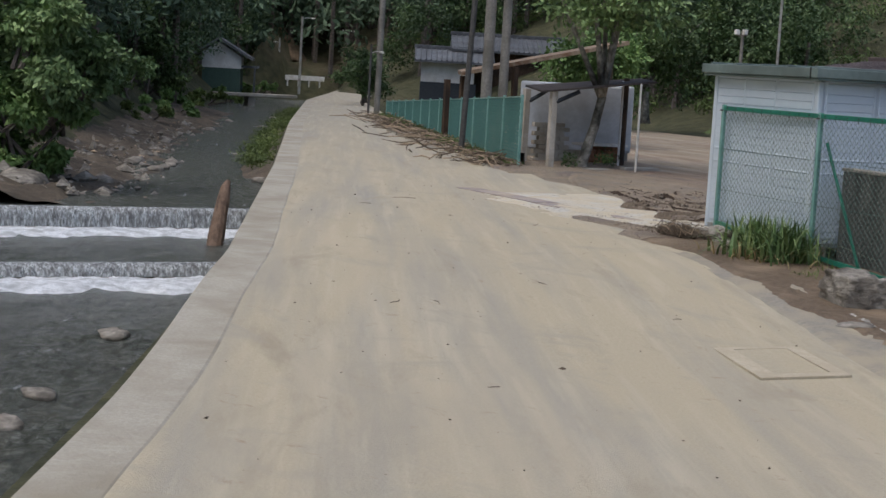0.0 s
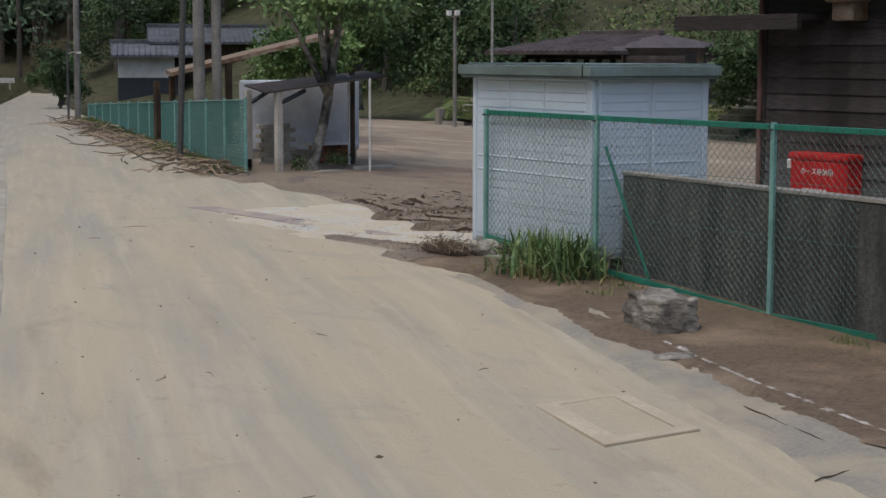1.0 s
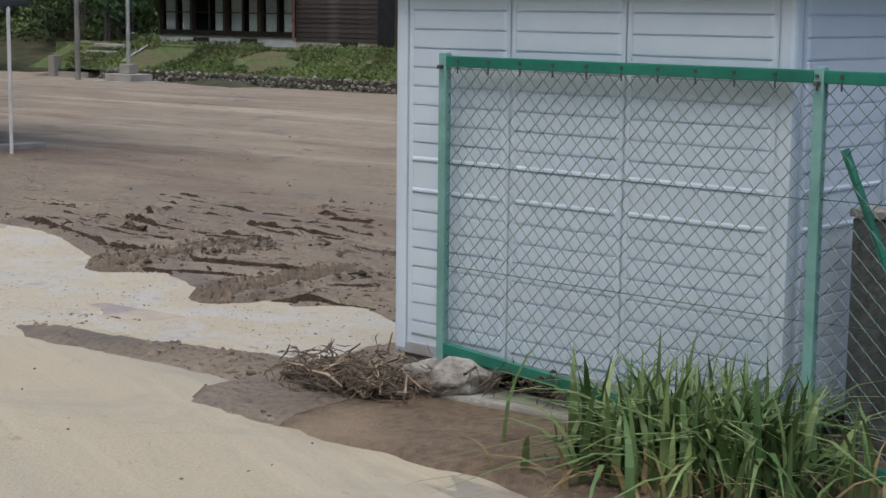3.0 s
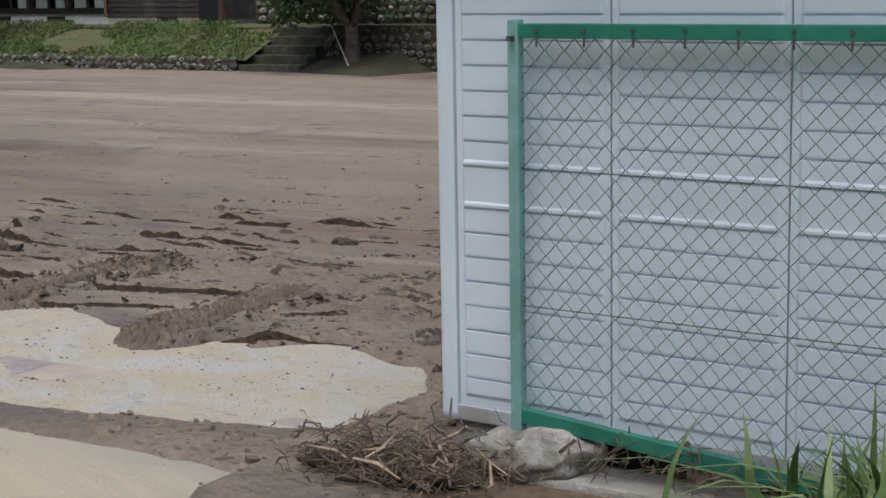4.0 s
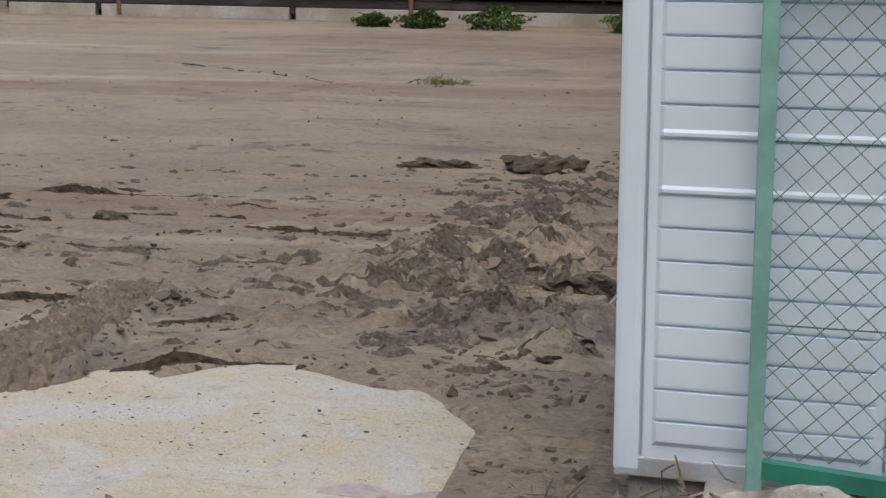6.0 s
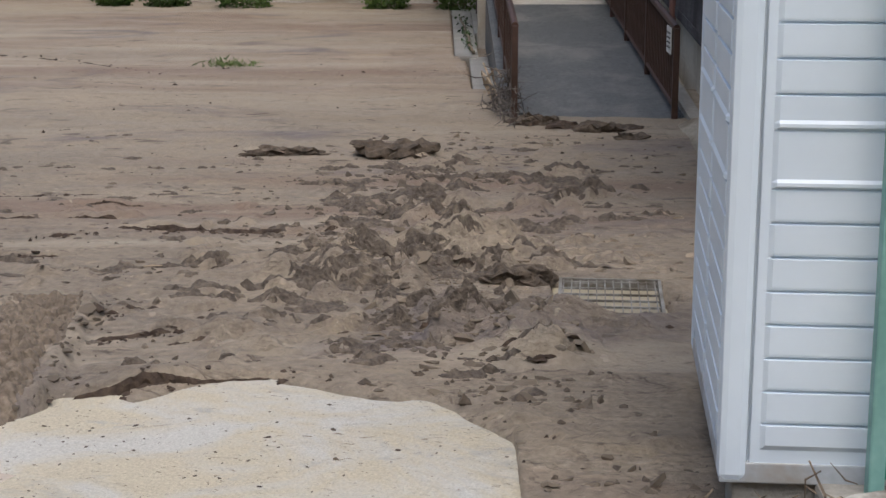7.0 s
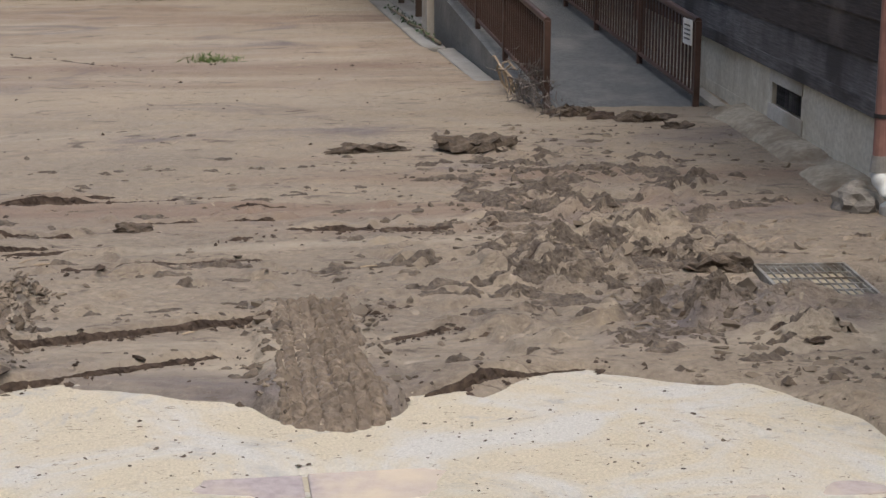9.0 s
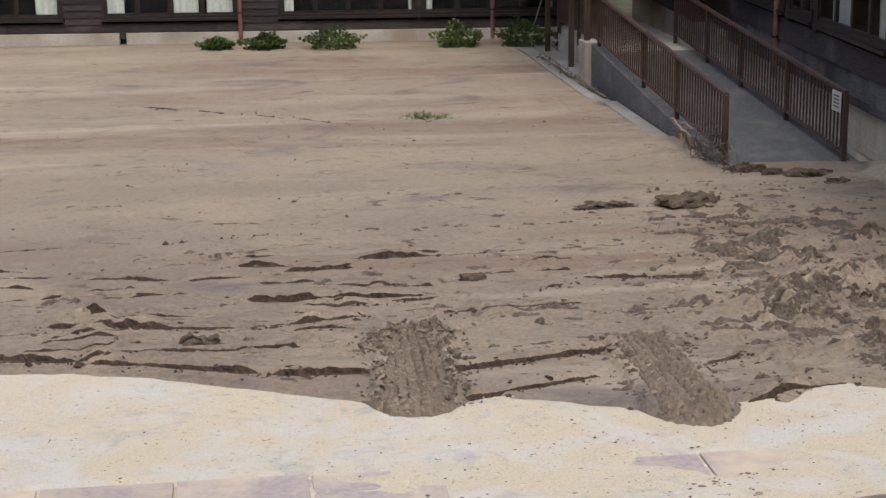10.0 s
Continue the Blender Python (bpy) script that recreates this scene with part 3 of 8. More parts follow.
def apron_z(x, y):
    sunk = 0.03 * step(1.1, 0.0, x - 5.7 + 1.3 * fbm(y * 1.1, x * 1.9, 4, 27)) + 0.03 * step(14.0, 15.9, y)
    return 0.016 + 0.014 * fbm(x * 3.5, y * 0.9, 4, 21) + 0.008 * fbm(x * 7, y * 7, 3, 22) + 0.012 * np.maximum(0, fbm(x * 4, y * 3, 4, 24) - 0.1) - sunk - 0.045 * step(-0.14, 0.0, fbm(x * 1.7, y * 0.8, 4, 29)) * step(6.46, 6.52, x) * step(6.9, 6.84, x) * step(11.0, 12.0, y)


sheet("pavement", np.arange(5.7, 9.1, 0.045), np.arange(9.0, 16.0, 0.045), apron_z, ENTRANCE, "pale sand-strewn concrete entrance apron to the yard", "pavement", within=lambda x, y: ~((x > 8.25) & (y < 9.85)))
# bare wet concrete margin along the verge, where the silt has been washed off
strip("road_margin", [-8 + 0.1 * k for k in range(176)], lambda y: [(float(right_edge(y)) - 0.62 + 0.05 * k, float(floor_z(y)) + 0.007 + 0.010 * float(step(0, 5, k)) + 0.05 * float(fbm(k * 0.35, y * 1.2, 5, 83)) - 0.035 * float(step(7, 0, k)) - 0.03 * float(step(7.5, 9.2, y))) for k in range(18)], MARGIN, "bare grey concrete road margin streaked with silt", "road margin", True)
jm = thing("joint_line", (3.6, 3.0, -0.15), "dark open joint between the road slab and the gutter", "joint", "", "structure")
for a, b in (((4.16, 4.48), (3.24, 1.88)), ((3.24, 1.88), (2.1, -1.4)), ((3.25, 1.62), (2.6, 1.56)), ((4.16, 4.48), (3.6, 4.75))):
    part("joint", rings(bmesh.new(), [((a[0] + (b[0] - a[0]) * q + 0.008 * math.sin(q * 40), a[1] + (b[1] - a[1]) * q, -0.143 + 0.003 * math.sin(q * 23)), 0.0055) for q in [k / 20 for k in range(21)]], 4), LITTER, jm)


# river wall with its coping
def coping_cols(y):
    x, z = float(left_edge(y)), float(floor_z(y))
    w = 0.40 + 0.04 * float(fbm(y * 0.7, 1.0, 3, 4))
    return [(x, -1.72), (x - 0.015, z - 0.02), (x + 0.01, z + 0.008), (x + w, z + 0.006), (x + w + 0.03, z - 0.006)]


strip("river_wall", [-58, -40, -25] + [-14 + 0.5 * k for k in range(95)] + [35 + 3 * k for k in range(22)], coping_cols, COPE, "silt-covered concrete river retaining wall with a flat coping", "wall")


# stream, held by two low weirs
def water_cols(z, rise=0.0):
    return lambda y: [(float(left_edge(y)) - WIDTH - 0.4 + (WIDTH + 0.45) * k / 14, z + rise * max(0, y - 20) + 0.05 * float(fbm(k * 0.9, y * 1.4, 4, 31))) for k in range(15)]


strip("water", [-40, -25] + [-14 + 0.3 * k for k in range(93)], water_cols(-1.05), WATER, "shallow grey stream water with ripples", "water", True)
strip("water", [13.85 + 0.25 * k for k in range(16)], water_cols(-0.88), WATER, "calm murky pool between two weirs", "water", True)
strip("water", [17.85 + 0.4 * k for k in range(62)] + [44, 48, 54, 62, 75], water_cols(-0.60, 0.003), WATER, "shallow stream upstream of the weirs", "water", True)


strip("gravel_bank", [18.4 + 0.2 * k for k in range(180)], lambda y: [(float(left_edge(y)) - 4.9 + (2.6 + 0.9 * float(fbm(y * 0.25, 1.7, 3, 86))) * k / 12, -0.22 - 0.48 * (k / 12) ** 0.8 + 0.3 * float(fbm(k * 0.6, y * 1.9, 5, 87)) + 0.003 * max(0, y - 20)) for k in range(13)], EARTH, "eroded earth and gravel bank beside the stream", "bank", True)
strip("wall_foot_bank", [22.6 + 0.4 * k for k in range(90)], lambda y: [(float(left_edge(y)) - 0.02 - (0.75 + 0.8 * float(fbm(y * 0.3, 5.7, 3, 88)) + 0.3 * float(step(23, 25, y))) * k / 6, -0.3 - 0.42 * (k / 6) + 0.12 * float(fbm(k * 0.6, y * 1.3, 4, 89)) - 0.4 * float(step(24.5, 22.6, y))) for k in range(7)], EARTH, "low silt bank at the foot of the river wall", "bank", True)


def weir(y0, z0, z1, label):
    xa, xb = float(left_edge(y0)) - WIDTH - 0.5, float(left_edge(y0)) + 0.0
    t = thing("weir", (xa, y0, z1), label, "weir", "", "structure")
    part("sill", boxes(((xa, y0 + 0.06, -1.7), (xb, y0 + 0.5, z0 - 0.03)), bevel=0.03), CONC, t)
    rng = np.random.default_rng(int(y0 * 10))
    n = 150
    v, f = [], []
    for k in range(n + 1):
        x = xa + (xb - xa) * k / n
        j = rng.uniform(-0.015, 0.02)
        for s in range(6):
            q = s / 5
            v.append((x + rng.normal() * 0.004, y0 + 0.12 - 0.16 * q ** 0.7 + j * q, z0 + 0.02 - (z0 - z1) * q ** 1.8))
    for k in range(n):
        for s in range(5):
            a = k * 6 + s
            f.append((a, a + 1, a + 7, a + 6))
    link("falling_water", data("falling_water", v, f), FALL, t, "thin sheet of falling water", True)
    v, f = [], []
    m = 11
    for k in range(n + 1):
        x = xa + (xb - xa) * k / n
        lobe = 0.55 + 0.9 * float(fbm(x * 1.3, y0, 3, 8) + 0.5)
        for s in range(m):
            q = s / (m - 1)
            v.append((x, y0 - 0.02 - (0.95 * lobe + 0.5 * float(fbm(x * 5, y0, 3, 18))) * q, z1 + 0.035 * math.sin(q * 3.1) + 0.07 * (1 - q) * float(fbm(x * 9, q * 6, 3, 12) + 0.35) - 0.03 * q ** 3 - 0.012))
    for k in range(n):
        for s in range(m - 1):
            a = k * m + s
            f.append((a, a + 1, a + m + 1, a + m))
    link("foam", data("foam", v, f), FOAM, t, "white churning foam", True)


weir(13.75, -0.86, -1.02, "lower concrete weir with a curtain of falling water")
weir(17.75, -0.58, -0.86, "upper concrete weir with white water below it")


# yard: flood mud with its ledges, clods and wheel tracks, over road and earth
MUD_Y = (9.6, 9.72, 9.82, 9.93, 10.05, 10.15, 10.3, 10.5, 10.65, 10.75, 10.9, 11.02, 11.12, 11.25, 11.33, 11.42, 11.58, 11.72, 11.85, 12.1, 12.4, 12.58, 12.68, 12.95, 13.05, 13.4, 13.8, 14.5, 15.0, 16.5, 19.0, 22)
MUD_X = (6.5, 6.66, 6.93, 7.07, 7.27, 7.36, 7.4, 7.5, 7.57, 7.58, 7.47, 7.37, 7.42, 7.43, 7.36, 7.2, 7.22, 7.36, 7.5, 7.6, 7.65, 7.66, 7.54, 7.55, 7.72, 7.85, 8.08, 8.38, 8.5, 9.0, 10.3, 11.3)
LEDGES = (
    (10.56, 7.68, 11.3, 7.44, 0.03), (10.96, 8.18, 11.36, 7.99, 0.044), (11.6, 8.38, 12.66, 8.1, 0.05), (11.78, 7.91, 12.64, 7.69, 0.05), (11.19, 8.39, 11.36, 8.37, 0.036),
    (12.94, 8.17, 13.55, 8.22, 0.061), (13.5, 8.22, 14.5, 8.58, 0.058), (12.88, 9.2, 13.65, 9.06, 0.05), (13.6, 9.07, 14.8, 9.3, 0.036), (12.5, 9.52, 13.35, 9.42, 0.03), (11.58, 9.3, 12.55, 9.22, 0.024),
    (11.59, 9.72, 11.86, 9.64, 0.03), (9.9, 9.1, 10.7, 8.95, 0.03), (10.7, 9.7, 11.6, 9.85, 0.024), (10.75, 11.82, 11.3, 11.66, 0.029), (11.6, 10.6, 12.9, 10.5, 0.014), (12.6, 11.4, 14.5, 11.2, 0.014),
    (12.2, 15.4, 13.1, 16.2, 0.022), (13.1, 16.2, 14.8, 17.3, 0.025), (14.3, 8.6, 15.4, 8.75, 0.041))
TRACKS = ((7.5, 12.8, 8.88, 12.74, 0.2), (7.15, 11.5, 8.56, 11.52, 0.19))


def torn_shreds():
    """Short torn edges strewn over the churned stretches: y, x, length, slant, height."""
    rng = np.random.default_rng(88)
    out = []
    while len(out) < 300:
        q = rng.uniform()
        if q < 0.62:
            x, y = rng.normal(8.75, 0.75), rng.normal(10.05, 0.55)
        elif q < 0.85:
            x, y = rng.normal(10.8, 0.8), rng.normal(9.85, 0.5)
        else:
            x, y = rng.uniform(8.4, 10.6), rng.uniform(11.0, 14.6)
        if y < 9.0 or x < 7.75 or (8.25 < x < 9.0 and 9.2 < y < 9.8) or (x < 8.2 and y < 9.7):
            continue
        out.append((y, x, rng.uniform(0.05, 0.24) * (1.0 if q < 0.85 else 1.3), rng.normal(-0.22, 0.4), rng.uniform(0.016, 0.042)))
    for _ in range(70):
        y, x = rng.uniform(11.7, 16.5), rng.normal(9.6, 0.9)
        if x > 8.15 + 0.25 * max(0, y - 13) and not (x < 9.1 and 12.4 < y < 13.1):
            out.append((y, x, rng.uniform(0.3, 1.1), rng.normal(0.0, 0.12), rng.uniform(0.014, 0.03)))
    return out


SHREDS = torn_shreds()


def shred_x(k, y):
    yc, xc, length, slant, h = SHREDS[k]
    return xc + slant * (y - yc) - 0.07 * fbm(y * 5, k * 2.9 + 0 * y, 3, 63)


def ledge_x(k, y):
    """The torn, wandering line of one ledge."""
    y0, x0, y1, x1, h = LEDGES[k]
    return x0 + (x1 - x0) * (y - y0) / (y1 - y0) - 0.09 * fbm(y * 2.2, k * 3.7 + 0 * y, 4, 61) - 0.022 * fbm(y * 14, k * 5.1 + 0 * y, 3, 62)


def mud_depth(x, y):
    wob = 0.34 * fbm(x * 1.5, y * 1.5, 4, 41) + 0.1 * fbm(x * 8, y * 8, 3, 43)
    yard = np.where(y > 9.72, x - np.interp(y, MUD_Y, MUD_X), x - 5.75 - 0.1) + wob * 0.45
    verge = np.where(y < 9.9, x - right_edge(y) + 0.3 * step(4.0, 5.2, y), -1) + wob * 0.8
    verge = np.where(y > 19, x - right_edge(y) + wob, verge)
    band = np.interp(y, (8.8, 9.5, 9.9, 10.4, 10.9, 11.4, 11.8, 12.2), (-0.4, 0.36, 0.34, 0.24, 0.17, 0.13, 0.02, -0.25)) - np.abs(x - np.interp(y, (9.6, 10.3, 10.8, 11.4, 12), (6.25, 6.2, 6.13, 6.12, 6.1))) + wob * 0.5
    return np.maximum(np.maximum(np.minimum(yard, np.where(y > 9.72, 9, x - 6.2 + wob)), verge), band)


def mud_z(x, y):
    x, y = np.asarray(x, float), np.asarray(y, float)
    d = mud_depth(x, y)
    z = floor_z(y) - 0.035 + 0.058 * step(-0.05, 0.07, d)
    inside = step(0.0, 0.25, d)
    patchy = 0.4 + 0.9 * step(-0.12, 0.12, fbm(x * 1.1, y * 1.1, 3, 47))
    churn = 1.0 * np.exp(-((x - 8.6) / 1.2) ** 2 - ((y - 10.0) / 0.8) ** 2) + 0.6 * np.exp(-((x - 10.6) / 1.5) ** 2 - ((y - 9.8) / 0.75) ** 2) + 0.2 * np.exp(-((x - 6.9) / 0.8) ** 2 - ((y - 9.7) / 0.3) ** 2) + 0.1 * step(13, 8, x) + 0.25 * np.exp(-((x - 9.0) / 0.8) ** 2 - ((y - 15.3) / 1.5) ** 2) + 0.12 * step(6.6, 6.4, x) * step(9.3, 9.6, y)
    churn = churn * patchy
    wx, wy = 0.35 * fbm(x * 2, y * 2, 3, 48), 0.35 * fbm(x * 2, y * 2, 3, 49)
    for scale, amp, seed in ((2.2, 0.012, 51), (4.5, 0.022, 52)):
        t = 8.0 * fbm((x + wx) * scale, (y + wy) * scale * 0.6, 5, seed)
        fr = t - np.floor(t)
        z = z + inside * churn * amp * (np.floor(t) + step(0.78, 1.0, fr) + 1)
    lump = np.maximum(0, fbm((x + wy) * 8, (y + wx) * 5.5, 4, 53) - 0.02)
    z = z + inside * churn * 0.13 * lump
    t = 6.0 * fbm((x + wx * 0.5) * 1.2, y * 0.55, 4, 55)
    fr = t - np.floor(t)
    z = z + inside * 0.010 * (np.floor(t) + step(0.86, 1.0, fr))
    z = z + inside * (0.02 * fbm(x * 1.1, y * 0.35, 4, 57) + 0.016 * fbm(x * 8, y * 5, 4, 59) + 0.008 * fbm(x * 28, y * 20, 2, 60))
    for k, (y0, x0, y1, x1, h) in enumerate(LEDGES):
        s = x - ledge_x(k, y)
        win = step(y0 - 0.03, y0 + 0.12, y) * step(y1 + 0.03, y1 - 0.12, y)
        z = z + win * (0.75 * h * step(0, 0.018, s) * np.exp(-np.maximum(s, 0) / 0.45) - 0.3 * h * np.exp(-((s + 0.03) / 0.035) ** 2))
    if z.size > 40:
        flat, fx, fy, fi = z.ravel().copy(), x.ravel(), y.ravel(), np.broadcast_to(inside, z.shape).ravel()
        for k, (yc, xc, length, slant, h) in enumerate(SHREDS):
            near = np.nonzero((np.abs(fy - yc) < length / 2) & (np.abs(fx - xc) < 0.5))[0]
            if len(near):
                s = fx[near] - shred_x(k, fy[near])
                end = np.clip((length / 2 - np.abs(fy[near] - yc)) / (0.3 * length), 0, 1)
                flat[near] += fi[near] * end * (h * step(0, 0.02, s) * np.exp(-np.maximum(s, 0) / 0.14) - 0.35 * h * np.exp(-((s + 0.02) / 0.025) ** 2))
        z = flat.reshape(z.shape)
    for xa, ya, xb, yb, w in TRACKS:
        t = (x - xa) / (xb - xa)
        s = (y - (ya + (yb - ya) * t)) / (w * (1.15 - 0.3 * t))
        win = step(-0.05, 0.08, t - 0.12 * s * s) * step(1.05, 0.9, t) * step(1.3, 0.95, np.abs(s) + 0.5 * fbm(x * 6, y * 6, 3, 71))
        tread = (0.013 * np.tanh(2.5 * np.sin(x * 90 + 2.2 * np.floor(s * 4.2))) - 0.012 * np.exp(-((s * 4.2 - np.round(s * 4.2)) / 0.22) ** 2)) * step(0.85, 0.7, np.abs(s))
        rim = 0.03 * np.exp(-((np.abs(s) - 0.9) / 0.22) ** 2) * np.maximum(0.0, 0.8 + 3.4 * fbm(x * 5, y * 5, 4, 73)) * (1 - 0.45 * step(0.2, 0.6, s))
        z = z * (1 - win) + win * (0.064 + tread + rim + 0.03 * fbm(x * 10, y * 10, 3, 75))
    z = np.where(d > 0.1, np.maximum(z, floor_z(y) + 0.036 + 0.012 * fbm(x * 6, y * 6, 3, 77)), z)
    pit = step(8.34, 8.37, x) * step(8.91, 8.88, x) * step(9.27, 9.30, y) * step(9.69, 9.65, y)
    z = z * (1 - pit) - 0.05 * pit
    z = z - 0.09 * step(14.5, 14.7, x) * step(0.04, 0.0, y - np.interp(x, (14.6, 16.5, 16.7, 22.6), (9.86, 9.88, 9.98, 9.99))) * step(22.7, 22.5, x)
    return z + hill(x, y) * step(24.6, 25.2, x) * step(24.0, 24.5, y)


mud_xs = np.concatenate([np.arange(3.4, 6.8, 0.04), np.arange(6.8, 10.2, 0.015), np.arange(10.2, 12.2, 0.03), np.arange(12.25, 16, 0.09), np.arange(16, 25.5, 0.3)])
mud_ys = np.concatenate([np.arange(-12, 1, 0.4), np.arange(1.0, 9.3, 0.05), np.arange(9.3, 12.0, 0.015), np.arange(12.0, 14.3, 0.02), np.arange(14.3, 18.0, 0.04), np.arange(18.0, 20, 0.1), np.arange(20, 40, 0.4)])
sheet("yard_mud", mud_xs, mud_ys[mud_ys > 7.8], mud_z, MUD, "brown flood mud spread over the school yard", "mud", within=lambda x, y: (x > right_edge(y) - 0.7) & ((y > 9.24) | (x > 7.3)))
sheet("verge", mud_xs[mud_xs < 7.5], mud_ys[mud_ys < 9.33], lambda x, y: mud_z(x, y) - 0.003, VERGE, "damp brown earth verge between road and fence", "verge", within=lambda x, y: x > right_edge(y) - 0.7)

# bared dark humus along each torn ledge and shred, undercut shade painted in with it
v, f = [], []
rng = np.random.default_rng(15)
runs = [(k, y0, y1, 0.8, ledge_x) for k, (y0, x0, y1, x1, h) in enumerate(LEDGES)] + [(k, q[0] - q[2] / 2, q[0] + q[2] / 2, 0.55, shred_x) for k, q in enumerate(SHREDS)]
for k, y0, y1, wide, line in runs:
    y = np.arange(y0 + 0.01, y1 - 0.01, 0.012)
    if len(y) < 3:
        continue
    x = line(k, y)
    end = np.minimum(1, np.minimum(y - y0, y1 - y) / (0.12 * wide))
    gap = ((0.72 if wide > 0.6 else 0.5) + (0.28 if wide > 0.6 else 0.5) * step(-0.16, 0.2, fbm(y * 4.3, k * 2.3 + 0 * y, 4, 64))) * end
    lo, hi = mud_z(x - 0.04, y) - 0.004, mud_z(x + 0.03, y)
    i0 = len(v)
    for c, (dx, q) in enumerate(((-0.042, 0.0), (-0.024, 0.25), (-0.02, 0.62), (-0.012, 0.98), (0.01, 1.1))):
        rough = rng.normal(0, 0.0025, len(y)) * (0 if c == 4 else 1)
        zz = lo + (hi - lo) * q * gap + np.where(c == 4, -0.012, 0.002) - 0.02 * (1 - gap) + rng.normal(0, 0.0015, len(y))
        v += list(zip(x + dx * wide * (0.4 + 0.6 * gap) + rough, y, zz))
    n = len(y)
    f += [(i0 + c * n + a, i0 + c * n + a + 1, i0 + (c + 1) * n + a + 1, i0 + (c + 1) * n + a) for c in range(4) for a in range(n - 1)]
tagged(link("torn_ledges", data("torn_ledges", v, f), LITTER), "dark humus and roots with painted undercut shade along torn mud ledges", "mud ledges", "", "stuff")


def chips(name, mat, pts, size, rng, label, category, flat=0.6):
    """Loose crumbs and shreds as small eight-sided lumps."""
    n = len(pts)
    c = np.asarray(pts, float)
    o = np.array([(1, 0, 0), (-1, 0, 0), (0, 1, 0), (0, -1, 0), (0, 0, 1), (0, 0, -1)], float)
    s = size * np.minimum(np.exp(rng.normal(-0.35, 0.6, (n, 1, 1))), 2.6) * rng.uniform(0.4, 1.5, (n, 1, 3)) * np.array([1, 1, flat])
    a = rng.uniform(0, math.tau, n)
    ca, sa = np.cos(a), np.sin(a)
    p = o[None] * s + rng.normal(size=(n, 6, 3)) * size * 0.15
    q = np.stack([p[..., 0] * ca[:, None] - p[..., 1] * sa[:, None], p[..., 0] * sa[:, None] + p[..., 1] * ca[:, None], p[..., 2]], -1) + c[:, None]
    tri = np.array([(0, 2, 4), (2, 1, 4), (1, 3, 4), (3, 0, 4), (2, 0, 5), (1, 2, 5), (3, 1, 5), (0, 3, 5)])
    f = (tri[None] + (np.arange(n) * 6)[:, None, None]).reshape(-1, 3)
    return tagged(link(name, data(name, q.reshape(-1, 3).tolist(), f.tolist()), mat), label, category, "", "stuff")


rng = np.random.default_rng(5)
pts, edge_pts = [], []
for n, (y0, x0, y1, x1, h) in enumerate(LEDGES):
    k = int((40 if x0 < 10 else 8) * (y1 - y0)) + 4
    y = rng.uniform(y0, y1, k)
    x = ledge_x(n, y) - 0.02 - np.abs(rng.normal(0, 0.035, k))
    edge_pts += list(zip(x, y, mud_z(x, y) + rng.uniform(-0.004, 0.006, k)))
for xa, ya, xb, yb, w in TRACKS:
    k = 170
    t = rng.uniform(0.0, 1.0, k)
    x = xa + (xb - xa) * t
    y = ya + (yb - ya) * t + rng.choice([-1, 1], k) * w * rng.normal(1.0, 0.3, k)
    pts += list(zip(x, y, mud_z(x, y)))
k = 1300
x, y = rng.normal(8.8, 1.3, k), rng.normal(9.95, 0.6, k)
keep = (mud_depth(x, y) > 0.1) & ~((x < 7.9) & (y < 9.55)) & (fbm(x * 2, y * 2, 3, 66) > 0.0)
pts += list(zip(x[keep], y[keep], mud_z(x, y)[keep]))


def flakes(name, mat, pts, size, rng, label, category, tilt=0.45):
    """Torn flakes of mud: flat uneven pieces with a thick edge, lying at all angles."""
    n, m = len(pts), 7
    c = np.asarray(pts, float)
    a = np.arange(m) * math.tau / m + rng.uniform(-0.3, 0.3, (n, m))
    r = rng.uniform(0.55, 1.25, (n, m))
    top = np.stack([r * np.cos(a) * 0.6, r * np.sin(a), rng.normal(0, 0.07, (n, m))], -1)
    low = top * np.array([0.85, 0.85, 1]) - np.array([0, 0, 0.35])
    mid = np.stack([rng.normal(0, 0.15, (n, 1)), rng.normal(0, 0.15, (n, 1)), rng.uniform(0.0, 0.3, (n, 1))], -1)
    p = np.concatenate([top, low, mid], 1) * (size * np.minimum(np.exp(rng.normal(-0.2, 0.55, (n, 1, 1))), 2.4))
    u, v, w = rng.normal(0, tilt, n), rng.normal(0, tilt * 0.6, n), rng.normal(0, 0.6, n)
    x, y, z = p[..., 0], p[..., 1], p[..., 2]
    x, z = x * np.cos(u)[:, None] - z * np.sin(u)[:, None], x * np.sin(u)[:, None] + z * np.cos(u)[:, None]
    y, z = y * np.cos(v)[:, None] - z * np.sin(v)[:, None], y * np.sin(v)[:, None] + z * np.cos(v)[:, None]
    x, y = x * np.cos(w)[:, None] - y * np.sin(w)[:, None], x * np.sin(w)[:, None] + y * np.cos(w)[:, None]
    q = np.stack([x, y, z], -1) + c[:, None]
    k = np.arange(m)
    tri = np.concatenate([np.stack([k, (k + 1) % m, 0 * k + 2 * m], 1), np.stack([k + m, (k + 1) % m, k], 1), np.stack([k + m, (k + 1) % m + m, (k + 1) % m], 1)])
    f = (tri[None] + (np.arange(n) * (2 * m + 1))[:, None, None]).reshape(-1, 3)
    return tagged(link(name, data(name, q.reshape(-1, 3).tolist(), f.tolist()), mat), label, category, "", "stuff")


